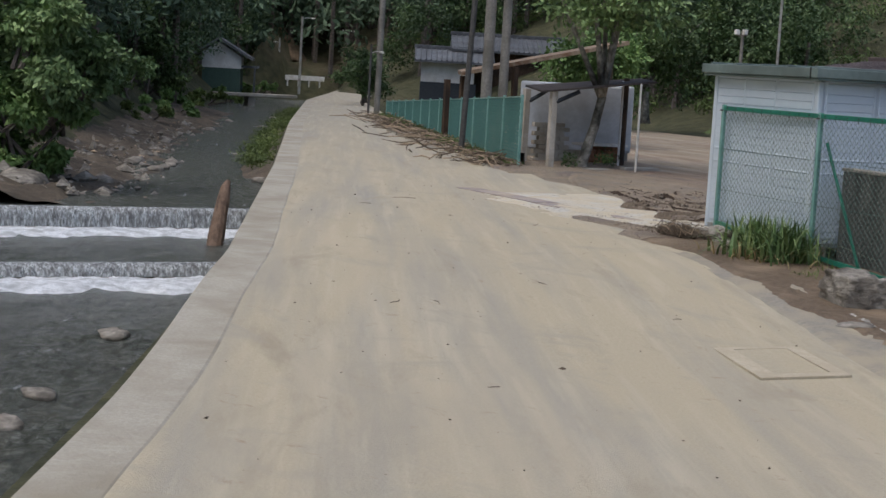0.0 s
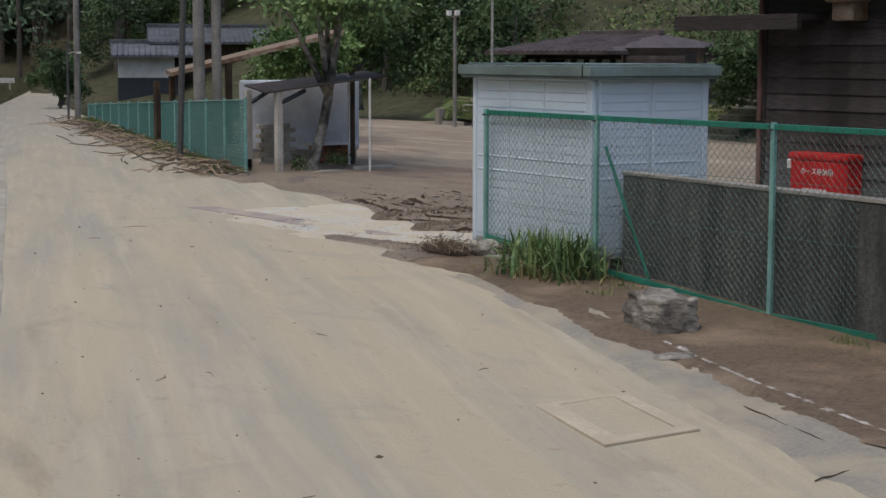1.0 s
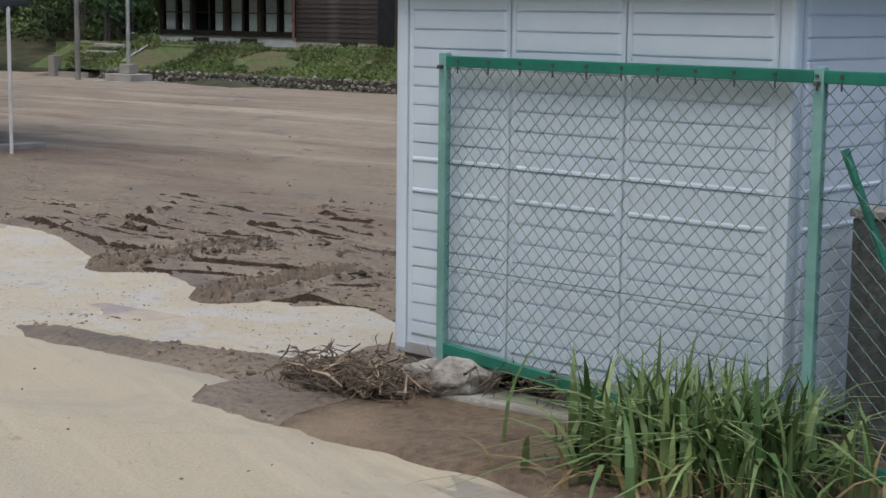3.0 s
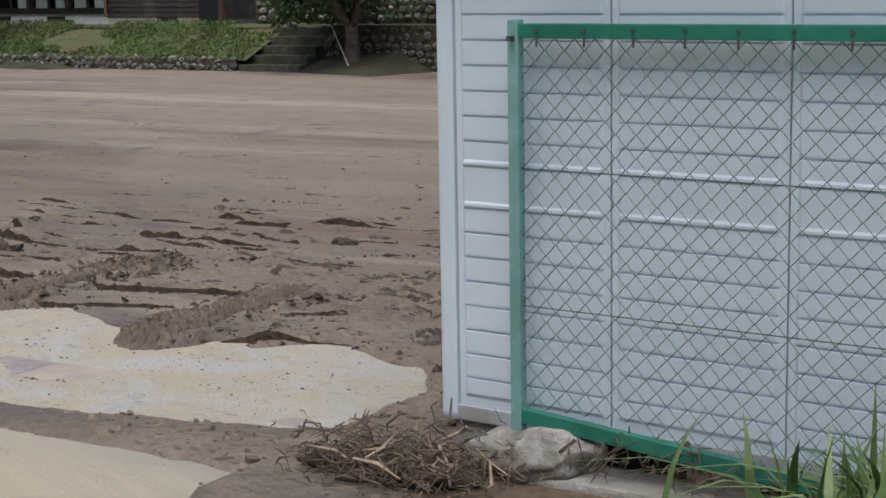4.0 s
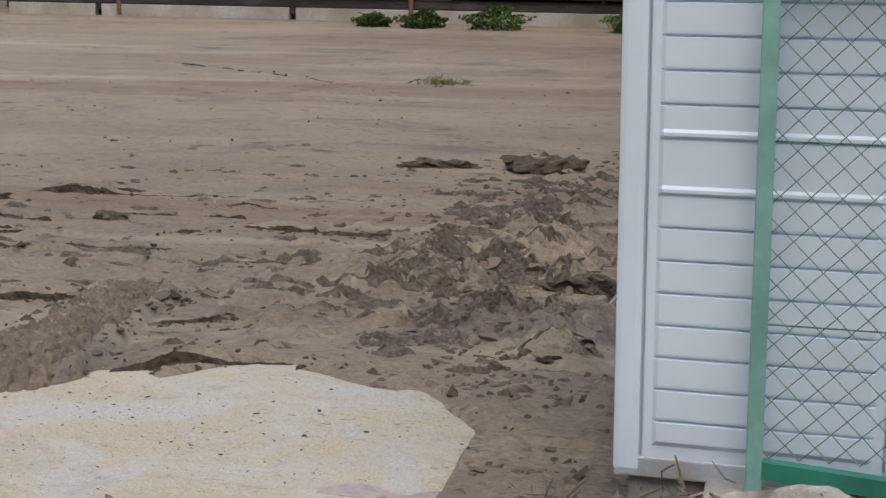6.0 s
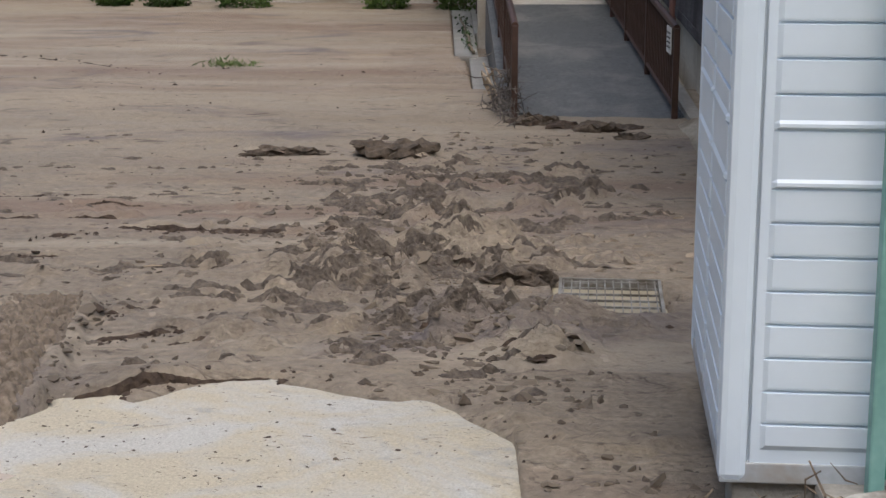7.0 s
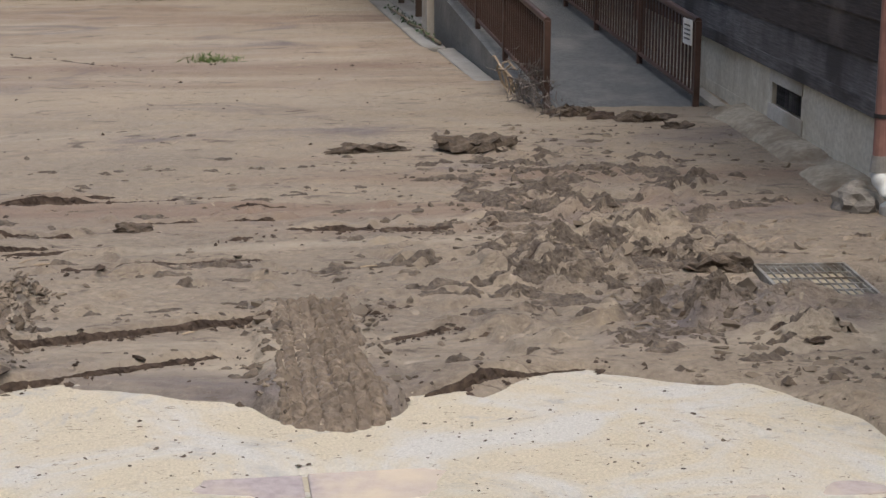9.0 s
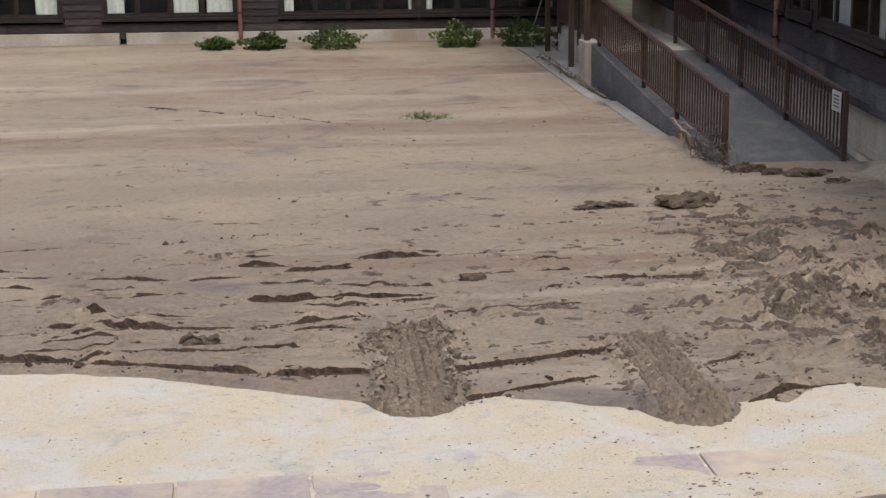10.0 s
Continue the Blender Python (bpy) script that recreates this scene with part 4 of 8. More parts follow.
big = []
k = 20000
x, y = rng.uniform(7.2, 12.4, k), rng.uniform(8.75, 11.6, k)
dens = np.exp(-((x - 8.7) / 1.3) ** 2 - ((y - 10.0) / 0.8) ** 2) + 0.7 * np.exp(-((x - 10.8) / 1.3) ** 2 - ((y - 9.8) / 0.7) ** 2)
keep = (rng.uniform(0, 1, k) < 0.3 * dens * step(-0.06, 0.08, fbm(x * 1.8, y * 1.3, 4, 67))) & (mud_depth(x, y) > 0.08) & ~((x < 7.6) & (y < 9.6)) & ~((x > 8.4) & (x < 9.0) & (y > 9.2) & (y < 9.75))
big += list(zip(x[keep], y[keep], mud_z(x, y)[keep] + 0.001))
for xa, ya, xb, yb, w in TRACKS:
    k = 60
    t = rng.uniform(0.0, 1.0, k)
    x = xa + (xb - xa) * t
    y = ya + (yb - ya) * t + rng.choice([-1, 1], k) * w * rng.normal(0.95, 0.18, k)
    big += list(zip(x, y, mud_z(x, y) + 0.004))
k = 260
t, side = rng.uniform(0, 1, k), rng.choice([-1, 1], k)
x = 7.55 + 1.35 * t
y = 12.78 - 0.04 * t + side * rng.normal(0.17, 0.05, k)
dark_heap = list(zip(x, y, mud_z(x, y) + rng.uniform(0.0, 0.03, k)))
x, y = 8.75 + rng.normal(0, 0.12, k), 12.72 + rng.normal(0, 0.12, k)
dark_heap += list(zip(x, y, mud_z(x, y) + rng.uniform(0.0, 0.04, k)))
flakes("track_clods", HUMUS, dark_heap, 0.013, rng, "dark clods heaped along the deep wheel track", "clods", 0.7)
k = 420
x, y = rng.normal(6.25, 0.35, k), rng.normal(10.2, 0.5, k)
keep = mud_depth(x, y) > 0.05
big += list(zip(x[keep], y[keep], mud_z(x, y)[keep]))
flakes("mud_flakes", FLAKE, big, 0.02, rng, "torn flakes and clods of churned mud", "mud flakes")
edge = []
for n, (y0, x0, y1, x1, h) in enumerate(LEDGES):
    k = int((9 if x0 < 10 else 3) * (y1 - y0)) + 4
    y = rng.uniform(y0, y1, k)
    x = ledge_x(n, y) + rng.normal(-0.01, 0.03, k)
    edge += list(zip(x, y, mud_z(x, y) + 0.004))
for n, (xa, ya, xb, yb, w) in enumerate(TRACKS):
    gx, gy = np.arange(xa - 0.12, xb + 0.1, 0.008), np.arange(-1.3 * w, 1.3 * w, 0.008)
    x, q = np.meshgrid(gx, gy)
    t = (x - xa) / (xb - xa)
    y = ya + (yb - ya) * t + q
    u = q / (w * (1.15 - 0.3 * t))
    rag = 0.55 * fbm(x * 7, y * 7, 4, 341 + n)
    body = np.minimum(np.minimum(0.88 - np.abs(u), (t + 0.02) * 6), (1.03 - t) * 6) + rag - 0.08
    clods = step(-0.15, 0.2, -u + 0.9 * fbm(x * 3, y * 3, 3, 343))
    tread = 0.007 * np.tanh(3 * np.sin(x * 92 + 7 * np.abs(u))) * (1 - clods)
    lumps = clods * 0.03 * np.maximum(0, 0.5 + 2.6 * fbm(x * 16, y * 16, 4, 345) - 1.2 * np.abs(fbm(x * 40, y * 40, 3, 347)))
    z = mud_z(x, y) + np.where(body > 0, 0.007 + tread + lumps * np.minimum(1, body * 3), 0.06 * body - 0.004)
    keep = (body[:-1, :-1] > 0) | (body[1:, 1:] > 0) | (body[1:, :-1] > 0) | (body[:-1, 1:] > 0)
    r, c = np.nonzero(keep)
    a = r * len(gx) + c
    quad = np.stack([a, a + 1, a + len(gx) + 1, a + len(gx)], 1)
    used, back = np.unique(quad, return_inverse=True)
    tagged(link("wheel_track", data("wheel_track", np.stack([x.ravel(), y.ravel(), z.ravel()], 1)[used].tolist(), back.reshape(-1, 4).tolist()), TRACKM), "tyre track pressed into dark churned mud", "wheel track", "", "stuff")
gx, gy = np.arange(7.35, 12.7, 0.009), np.arange(8.95, 14.9, 0.0105)
x, y = np.meshgrid(gx, gy)
bend, sway = 0.16 * fbm(x * 3, y * 3, 3, 331), 0.16 * fbm(x * 3, y * 3, 3, 332)
rag = fbm((x + bend) * 9.5, (y + sway) * 5.6, 6, 333) + 0.3 * fbm(x * 33, y * 24, 3, 334)
zone = np.exp(-((x - 8.75) / 1.15) ** 2 - ((y - 10.05) / 0.75) ** 2) + 0.85 * np.exp(-((x - 10.7) / 1.2) ** 2 - ((y - 9.95) / 0.75) ** 2) + 0.3 * np.exp(-((x - 9.0) / 1.3) ** 2 - ((y - 12.2) / 1.8) ** 2)
zone = 0.12 * step(12.6, 11.5, x) + zone * (0.6 + 0.75 * step(-0.2, 0.15, fbm(x * 1.5, y * 1.2, 3, 335)))
bare = rag - (0.34 - 0.3 * np.minimum(1, zone)) - step(0.25, 0.08, mud_depth(x, y)) - step(8.2, 8.35, x) * step(9.1, 9.0, x) * step(9.86, 9.74, y) - step(8.5, 8.2, x) * step(9.75, 9.6, y)
for xa, ya, xb, yb, w in TRACKS:
    bare = bare - step(1.2 * w, 0.9 * w, np.abs(y - (ya + (yb - ya) * (x - xa) / (xb - xa)))) * step(xb + 0.1, xb - 0.05, x)
crag = 0.85 - 2.4 * np.abs(fbm(x * 15, y * 9, 4, 336)) + 1.1 * fbm(x * 45, y * 34, 2, 337)
z = mud_z(x, y) + np.where(bare > 0, 0.003 + 0.024 * np.minimum(1, bare * 7) * np.maximum(0.05, crag), 0.15 * bare - 0.002)
keep = (bare[:-1, :-1] > 0) | (bare[1:, 1:] > 0) | (bare[1:, :-1] > 0) | (bare[:-1, 1:] > 0)
r, c = np.nonzero(keep)
q = r * len(gx) + c
quad = np.stack([q, q + 1, q + len(gx) + 1, q + len(gx)], 1)
used, back = np.unique(quad, return_inverse=True)
pos = np.stack([x.ravel(), y.ravel(), z.ravel()], 1)[used]
tagged(link("torn_patches", data("torn_patches", pos.tolist(), back.reshape(-1, 4).tolist()), CHURN), "ragged patches where the mud skin is torn to dark peat", "churned mud", "", "stuff")
flakes("ledge_flakes", LITTER, edge, 0.012, rng, "dark broken bits along the torn mud ledges", "mud flakes", 0.6)
chips("ledge_litter", LITTER, edge_pts, 0.010, rng, "dark root shreds along the torn mud ledges", "litter", 0.8)
chips("mud_clods", CLOD, pts, 0.013, rng, "dark wet clods and shreds of torn mud", "clods", 0.7)
pts = []
k = 1100
x, y = rng.uniform(6.0, 16, k), rng.uniform(8.7, 20, k)
keep = (mud_depth(x, y) > 0.15) & ~((x < 8.0) & (y < 9.6)) & ~((x > 12.6) & (y < 9.7))
pts += list(zip(x[keep], y[keep], mud_z(x, y)[keep] + 0.002))
chips("litter", LITTER, pts, 0.008, rng, "scattered dark leaf litter and crumbs on mud", "litter", 0.5)
k = 1500
x, y = rng.uniform(5.9, 7.5, k), rng.uniform(9.7, 15, k)
keep = (mud_depth(x, y) < -0.02) & (rng.uniform(0, 1, k) < 0.15 + 1.1 * step(0.0, 0.25, fbm(x * 1.6, y * 1.2, 3, 91)))
flakes("pebbles", CLOD, list(zip(x[keep], y[keep], apron_z(x, y)[keep] + 0.002)), 0.0052, rng, "small stones and crumbs on the pale apron", "pebbles", 0.3)
k = 260
x, y = rng.uniform(6.1, 6.6, k), rng.uniform(10.5, 13.0, k)
keep = fbm(x * 2.2, y * 1.8, 3, 93) > 0.05
flakes("trodden_mud", FLAKE, list(zip(x[keep], y[keep], apron_z(x, y)[keep] + 0.002)), 0.011, rng, "trodden lumps of drying mud on the pale apron", "mud lumps", 0.25)
k = 160
y = rng.uniform(-3, 16, k)
x = left_edge(y) + 0.5 + (right_edge(y) - left_edge(y) - 0.6) * rng.uniform(0, 1, k)
chips("road_crumbs", CLOD, list(zip(x, y, floor_z(y) + 0.004)), 0.009, rng, "crumbs of mud and bark lying on the road", "crumbs", 0.5)
bm = bmesh.new()
for _ in range(13):
    y = rng.uniform(-2, 15)
    x = float(left_edge(y)) + 0.6 + (float(right_edge(y)) - float(left_edge(y)) - 0.7) * rng.uniform()
    a, l, z = rng.uniform(0, math.tau), rng.uniform(0.04, 0.16), float(floor_z(y)) + 0.008
    rings(bm, [((x, y, z), 0.002), ((x + math.cos(a) * l, y + math.sin(a) * l, z + 0.003), 0.0032), ((x + math.cos(a + 0.3) * l * 2, y + math.sin(a + 0.3) * l * 2, z), 0.002)], 4)
tagged(part("twigs", bm, TWIG), "thin broken twigs lying on the road", "twigs", "", "stuff")
bm = bmesh.new()
for _ in range(60):
    x, y = rng.uniform(7.8, 9.9), rng.uniform(10.2, 15.5)
    if y < 12.3 and rng.uniform() < 0.75:
        continue
    if mud_depth(np.array(x), np.array(y)) < 0.1:
        continue
    a, l = rng.normal(1.57, 0.5), rng.uniform(0.015, 0.06)
    z = float(mud_z(np.array(x), np.array(y))) + 0.008
    rings(bm, [((x, y, z), 0.0025), ((x + math.cos(a) * l, y + math.sin(a) * l, z + 0.002), 0.0038), ((x + math.cos(a + 0.05) * l * 2, y + math.sin(a + 0.05) * l * 2, z), 0.003)], 4)
tagged(part("straws", bm, STRAW), "pale bleached sticks and straws on the mud", "sticks", "", "stuff")

# ---- steel storage shed ----
SHED_M = Matrix.Translation((6.43, 9.42, 0.0)) @ Matrix.Rotation(radians(-5.0), 4, "Z")
SX, SY, SB, ST = 1.15, 2.0, 0.145, 1.79  # depth, length, underside, eaves


def ribbed_panel(width, z0, z1, m):
    """One steel cladding panel in its own plane (x along, z up, y outwards): embossed laps and two bolder beads."""
    prof = [(z0, 0.0), (z0 + 0.075, 0.0), (z0 + 0.088, 0.007)]
    z, k = z0 + 0.14, 0
    while z < z1 - 0.06:
        if k in (7, 8):
            prof += [(z - 0.004, 0.007), (z, 0.001), (z + 0.008, 0.013), (z + 0.016, 0.013), (z + 0.024, 0.007)]
        else:
            prof += [(z - 0.003, 0.0075), (z - 0.001, -0.003), (z + 0.004, -0.003), (z + 0.006, 0.006), (z + 0.012, 0.007)]
        z += 0.0819 if k != 7 else 0.138
        k += 1
    prof += [(z1 - 0.03, 0.007), (z1 - 0.02, 0.0), (z1, 0.0)]
    bm = bmesh.new()
    xs = (0.0, 0.022, 0.034, width - 0.034, width - 0.022, width)
    grid = []
    for pz, py in prof:
        grid.append([bm.verts.new(m @ Vector((x, py if 0 < i < 5 and (i in (2, 3)) else 0.0, pz))) for i, x in enumerate(xs)])
    for a, b in zip(grid, grid[1:]):
        for i in range(5):
            bm.faces.new((a[i], a[i + 1], b[i + 1], b[i]))
    return bm


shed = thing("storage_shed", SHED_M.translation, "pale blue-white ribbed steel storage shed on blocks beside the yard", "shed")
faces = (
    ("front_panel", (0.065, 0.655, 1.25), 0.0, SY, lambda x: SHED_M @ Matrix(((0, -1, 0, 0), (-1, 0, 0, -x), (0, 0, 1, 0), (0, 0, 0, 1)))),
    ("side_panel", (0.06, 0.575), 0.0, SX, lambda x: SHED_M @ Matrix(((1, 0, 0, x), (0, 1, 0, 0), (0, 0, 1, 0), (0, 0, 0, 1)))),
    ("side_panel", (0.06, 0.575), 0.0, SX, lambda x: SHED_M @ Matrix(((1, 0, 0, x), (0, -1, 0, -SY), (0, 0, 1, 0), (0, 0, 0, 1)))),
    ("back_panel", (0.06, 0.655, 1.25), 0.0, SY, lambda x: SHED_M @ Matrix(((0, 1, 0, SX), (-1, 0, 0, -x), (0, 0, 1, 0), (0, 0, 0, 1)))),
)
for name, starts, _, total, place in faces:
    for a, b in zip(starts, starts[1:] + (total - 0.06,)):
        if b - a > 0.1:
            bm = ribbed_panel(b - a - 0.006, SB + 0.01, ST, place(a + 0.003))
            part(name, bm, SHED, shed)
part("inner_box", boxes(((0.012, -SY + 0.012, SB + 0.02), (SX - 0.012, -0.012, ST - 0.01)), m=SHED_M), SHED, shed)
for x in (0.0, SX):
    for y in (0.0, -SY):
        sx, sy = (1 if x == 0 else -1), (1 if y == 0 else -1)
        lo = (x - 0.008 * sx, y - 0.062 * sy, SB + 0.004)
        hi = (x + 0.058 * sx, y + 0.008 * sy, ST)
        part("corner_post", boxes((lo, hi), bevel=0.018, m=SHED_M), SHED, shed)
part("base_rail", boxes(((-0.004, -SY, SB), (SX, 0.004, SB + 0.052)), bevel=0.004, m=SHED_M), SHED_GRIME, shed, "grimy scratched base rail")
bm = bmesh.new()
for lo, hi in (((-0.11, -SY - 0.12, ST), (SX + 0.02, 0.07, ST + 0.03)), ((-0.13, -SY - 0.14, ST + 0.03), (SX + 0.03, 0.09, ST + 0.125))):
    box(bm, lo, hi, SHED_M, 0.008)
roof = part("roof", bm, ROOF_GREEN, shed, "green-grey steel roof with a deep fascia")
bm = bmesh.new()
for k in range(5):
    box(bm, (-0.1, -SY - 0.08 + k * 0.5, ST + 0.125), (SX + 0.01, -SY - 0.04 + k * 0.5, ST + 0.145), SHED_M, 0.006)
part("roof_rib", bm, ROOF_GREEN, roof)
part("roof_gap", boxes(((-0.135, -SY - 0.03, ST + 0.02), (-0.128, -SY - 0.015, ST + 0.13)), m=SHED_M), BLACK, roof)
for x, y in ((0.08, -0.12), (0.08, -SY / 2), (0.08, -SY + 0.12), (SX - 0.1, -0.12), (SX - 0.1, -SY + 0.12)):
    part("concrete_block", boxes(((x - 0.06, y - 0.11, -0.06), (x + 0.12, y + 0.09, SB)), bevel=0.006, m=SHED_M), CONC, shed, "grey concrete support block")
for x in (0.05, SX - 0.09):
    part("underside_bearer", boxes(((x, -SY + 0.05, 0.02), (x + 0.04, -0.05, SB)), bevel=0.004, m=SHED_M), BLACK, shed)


# shed depth grows towards the far end, skewed to fit the camera's views
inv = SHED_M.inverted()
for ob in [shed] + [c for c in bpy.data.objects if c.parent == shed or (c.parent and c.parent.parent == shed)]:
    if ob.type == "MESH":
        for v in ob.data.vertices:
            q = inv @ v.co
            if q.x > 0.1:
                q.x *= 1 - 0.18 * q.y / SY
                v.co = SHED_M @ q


# ---- chain-link fence on the roadside ----
def chain_link(a, b, z0a, z0b, z1, pitch=0.0715, wire=0.002):
    """Woven diamonds between two posts, as real bent wires."""
    a, b = Vector(a), Vector(b)
    along = (b - a).to_2d()
    length = along.length
    along = Vector((along.x, along.y, 0)).normalized()
    n = int(length / pitch * 2)
    v, f = [], []
    side = Vector((along.y, -along.x, 0))
    for k in range(-1, n + 1):
        z, flip, prev = z1, k % 2, None
        while True:
            x = k * pitch / 2 + (pitch / 2 if flip else 0)
            foot = z0a + (z0b - z0a) * min(max(x / length, 0), 1)
            if z < foot or not -0.001 <= x <= length + 0.001:
                if z < foot:
                    break
                prev = None
            else:
                p = Vector((a.x, a.y, 0)) + along * x + side * (0.003 if flip else -0.003) + Vector((0, 0, z))
                i = len(v)
                v += [p + along * wire, p - along * wire * 0.6 + side * wire, p - along * wire * 0.6 - side * wire]
                if prev is not None:
                    for s in range(3):
                        f.append((prev + s, prev + (s + 1) % 3, i + (s + 1) % 3, i + s))
                prev = i
            z -= pitch / 2
            flip = 1 - flip
    return data("wire_mesh", v, f)


FP = ((6.325, 9.075, 0.15), (6.19, 7.286, 0.02), (6.135, 5.12, -0.14), (5.96, 2.75, -0.15), (5.7, 0.3, -0.15))
FT = 1.478
fence = thing("wire_fence", (6.4, 7.52, 0), "green steel chain-link fence in front of the shed and block wall", "fence")
for i, (p, q) in enumerate(zip(FP, FP[1:])):
    d = Vector((q[0] - p[0], q[1] - p[1], 0)).normalized()
    m = Matrix.Translation((p[0], p[1], 0)) @ Matrix(((d.x, -d.y, 0, 0), (d.y, d.x, 0, 0), (0, 0, 1, 0), (0, 0, 0, 1)))
    L = (Vector(q[:2]) - Vector(p[:2])).length
    part("top_rail", boxes(((0.02, -0.02, FT - 0.05), (L - 0.02, 0.02, FT - 0.004)), bevel=0.005, m=m), GREEN, fence)
    bm = bmesh.new()
    z0, z1 = p[2] + 0.05, q[2] + 0.05
    for vv in box(bm, (0.02, -0.018, 0), (L - 0.02, 0.018, 0.045), m):
        vv.co.z += z0 + (z1 - z0) * ((vv.co.to_2d() - Vector(p[:2])).length / L)
    part("bottom_rail", bm, GREEN, fence)
    w = chain_link(p, q, z0 + 0.045, z1 + 0.045, FT - 0.05)
    link("wire_mesh", w, WIRE, fence, "woven green wire mesh")
    bm = bmesh.new()
    for z in (1.02, 0.58):
        rings(bm, [(m @ Vector((0.02, 0.004, z)), 0.0022), (m @ Vector((L - 0.02, 0.004, z - 0.004)), 0.0022)], 5)
    part("tension_wire", bm, WIRE, fence)
    bm = bmesh.new()
    k = 0.09
    while k < L:
        box(bm, (k - 0.006, -0.026, FT - 0.03), (k + 0.006, -0.018, FT - 0.018), m)
        box(bm, (k - 0.003, -0.023, FT - 0.075), (k + 0.003, -0.019, FT - 0.045), m)
        k += 0.17
    tagged(part("mesh_hook", bm, POLE_D, fence), kind="stuff")
for i, p in enumerate(FP):
    bm = boxes(((p[0] - 0.02, p[1] - 0.02, p[2] - 0.05), (p[0] + 0.02, p[1] + 0.02, FT + 0.008)), bevel=0.006)
    post = part("post", bm, TEAL, fence, "faded green square steel post")
    part("post_bolt", shifted(boxes(((-0.03, -0.008, -0.008), (0, 0.008, 0.008)), bevel=0.002), Matrix.Translation((p[0] - 0.018, p[1], FT - 0.05))), POLE_D, post)
    part("footing", boxes(((p[0] - 0.13, p[1] - 0.12, p[2] - 0.2), (p[0] + 0.1, p[1] + 0.12, p[2] + 0.0)), bevel=0.015), CONC, fence, "small concrete footing")
part("brace", tube((6.22, 7.2, 1.2), (6.35, 6.75, 0.03), 0.016, 8), GREEN, fence, "slanting green brace tube")

# ---- block wall behind the fence ----
bw = thing("block_wall", (6.62, 7.4, 0), "weathered dark concrete wall panel streaked with moss", "wall")
y = 7.42
wall_m = Matrix.Translation((6.53, 7.3, -0.018)) @ Matrix.Rotation(radians(-8.5), 4, "Z")
for k in range(6):
    part("wall_panel", boxes(((0, -1.5 * (k + 1) + 0.004, -0.25), (0.12, -1.5 * k, 0.94)), bevel=0.006, m=wall_m), CONC_DARK, bw)
part("wall_cap", boxes(((-0.01, -9.0, 0.945), (0.13, 0.01, 0.975)), bevel=0.006, m=wall_m), CONC, bw, "paler worn cap")

def slab_rock():
    """Squarish boulder of tilted beds with a broken front."""
    bm = bmesh.new()
    bmesh.ops.create_cube(bm, size=1.0)
    bmesh.ops.subdivide_edges(bm, edges=bm.edges[:], cuts=11, use_grid_fill=True)
    for v in bm.verts:
        c = v.co.copy()
        r = max(abs(c.x), abs(c.y), abs(c.z))
        c = c.lerp(c.normalized() * 0.62, 0.3)
        bed = math.sin(c.z * 34 + 3 * c.y + 2 * noise.noise(c * 3))
        c.x += 0.014 * bed * (1 if c.x > 0 else -1)
        c.y += 0.01 * bed * (1 if c.y > 0 else -1)
        c.z += 0.10 * c.y + 0.08 * noise.noise(c * 2.3 + Vector((4, 1, 7)))
        c += Vector((noise.noise(c * 4), noise.noise(c * 4 + Vector((9, 0, 0))), noise.noise(c * 5 + Vector((0, 9, 0))))) * 0.07
        c += Vector((noise.noise(c * 13), noise.noise(c * 13 + Vector((9, 0, 0))), noise.noise(c * 13 + Vector((0, 9, 0))))) * 0.035
        k = 0.84 + 0.16 * (0.5 - c.z)
        v.co = Vector((c.x * 0.44 * k, c.y * 0.52 * k, (c.z + 0.46) * 0.36))
    return bm


# ---- verge: boulder, pale rock, iris clump, debris ----
tagged(part("boulder", shifted(slab_rock(), Matrix.Translation((4.98, 5.17, -0.14)) @ Matrix.Rotation(-0.15, 4, "Z")), ROCK, None, "", True), "squarish brown-grey boulder sitting on the muddy verge", "rock")
tagged(part("boulder", shifted(rock_bm(4, (0.36, 0.3, 0.09), 3, 0.3), Matrix.Translation((4.35, 4.35, -0.11))), ROCK, None, "", True), "flat dark stone half sunk in mud", "rock")
tagged(part("rock", shifted(rock_bm(23, (0.25, 0.42, 0.21), 4, 0.3), Matrix.Translation((6.28, 8.97, 0.1)) @ Matrix.Rotation(0.15, 4, "Z")), ROCK_PALE, None, "", True), "pale speckled rock against the fence foot", "rock")
tagged(part("flagstone", boxes(((6.2, 8.1, -0.03), (6.5, 9.1, 0.06)), bevel=0.015), CONC), "worn concrete edging under the fence", "edging")

rng = np.random.default_rng(8)


def blades(n, centre, spread, height, width, rng, lean=0.35):
    v, f = [], []
    for _ in range(n):
        x, y = centre[0] + rng.normal() * spread[0], centre[1] + rng.normal() * spread[1]
        z0 = float(floor_z(y)) - 0.01
        h, a, w = height * rng.uniform(0.5, 1.2), rng.uniform(0, math.tau), width * rng.uniform(0.6, 1.3)
        le = lean * abs(rng.normal()) * h
        dx, dy = math.cos(a), math.sin(a)
        fold = rng.uniform(0.6, 1.6)
        i = len(v)
        segs = 5
        for s in range(segs + 1):
            q = s / segs
            ww = w * (1 - q ** 2.2) * 0.5 + 0.0006
            px, py = x + dx * le * q ** (1.5 + fold), y + dy * le * q ** (1.5 + fold)
            pz = z0 + h * (q - 0.18 * (le / h) * q ** 4 * 2)
            v += [(px - dy * ww, py + dx * ww, pz), (px + dy * ww, py - dx * ww, pz)]
            if s:
                j = i + 2 * s
                f.append((j - 2, j - 1, j + 1, j))
    return data("blades", v, f)


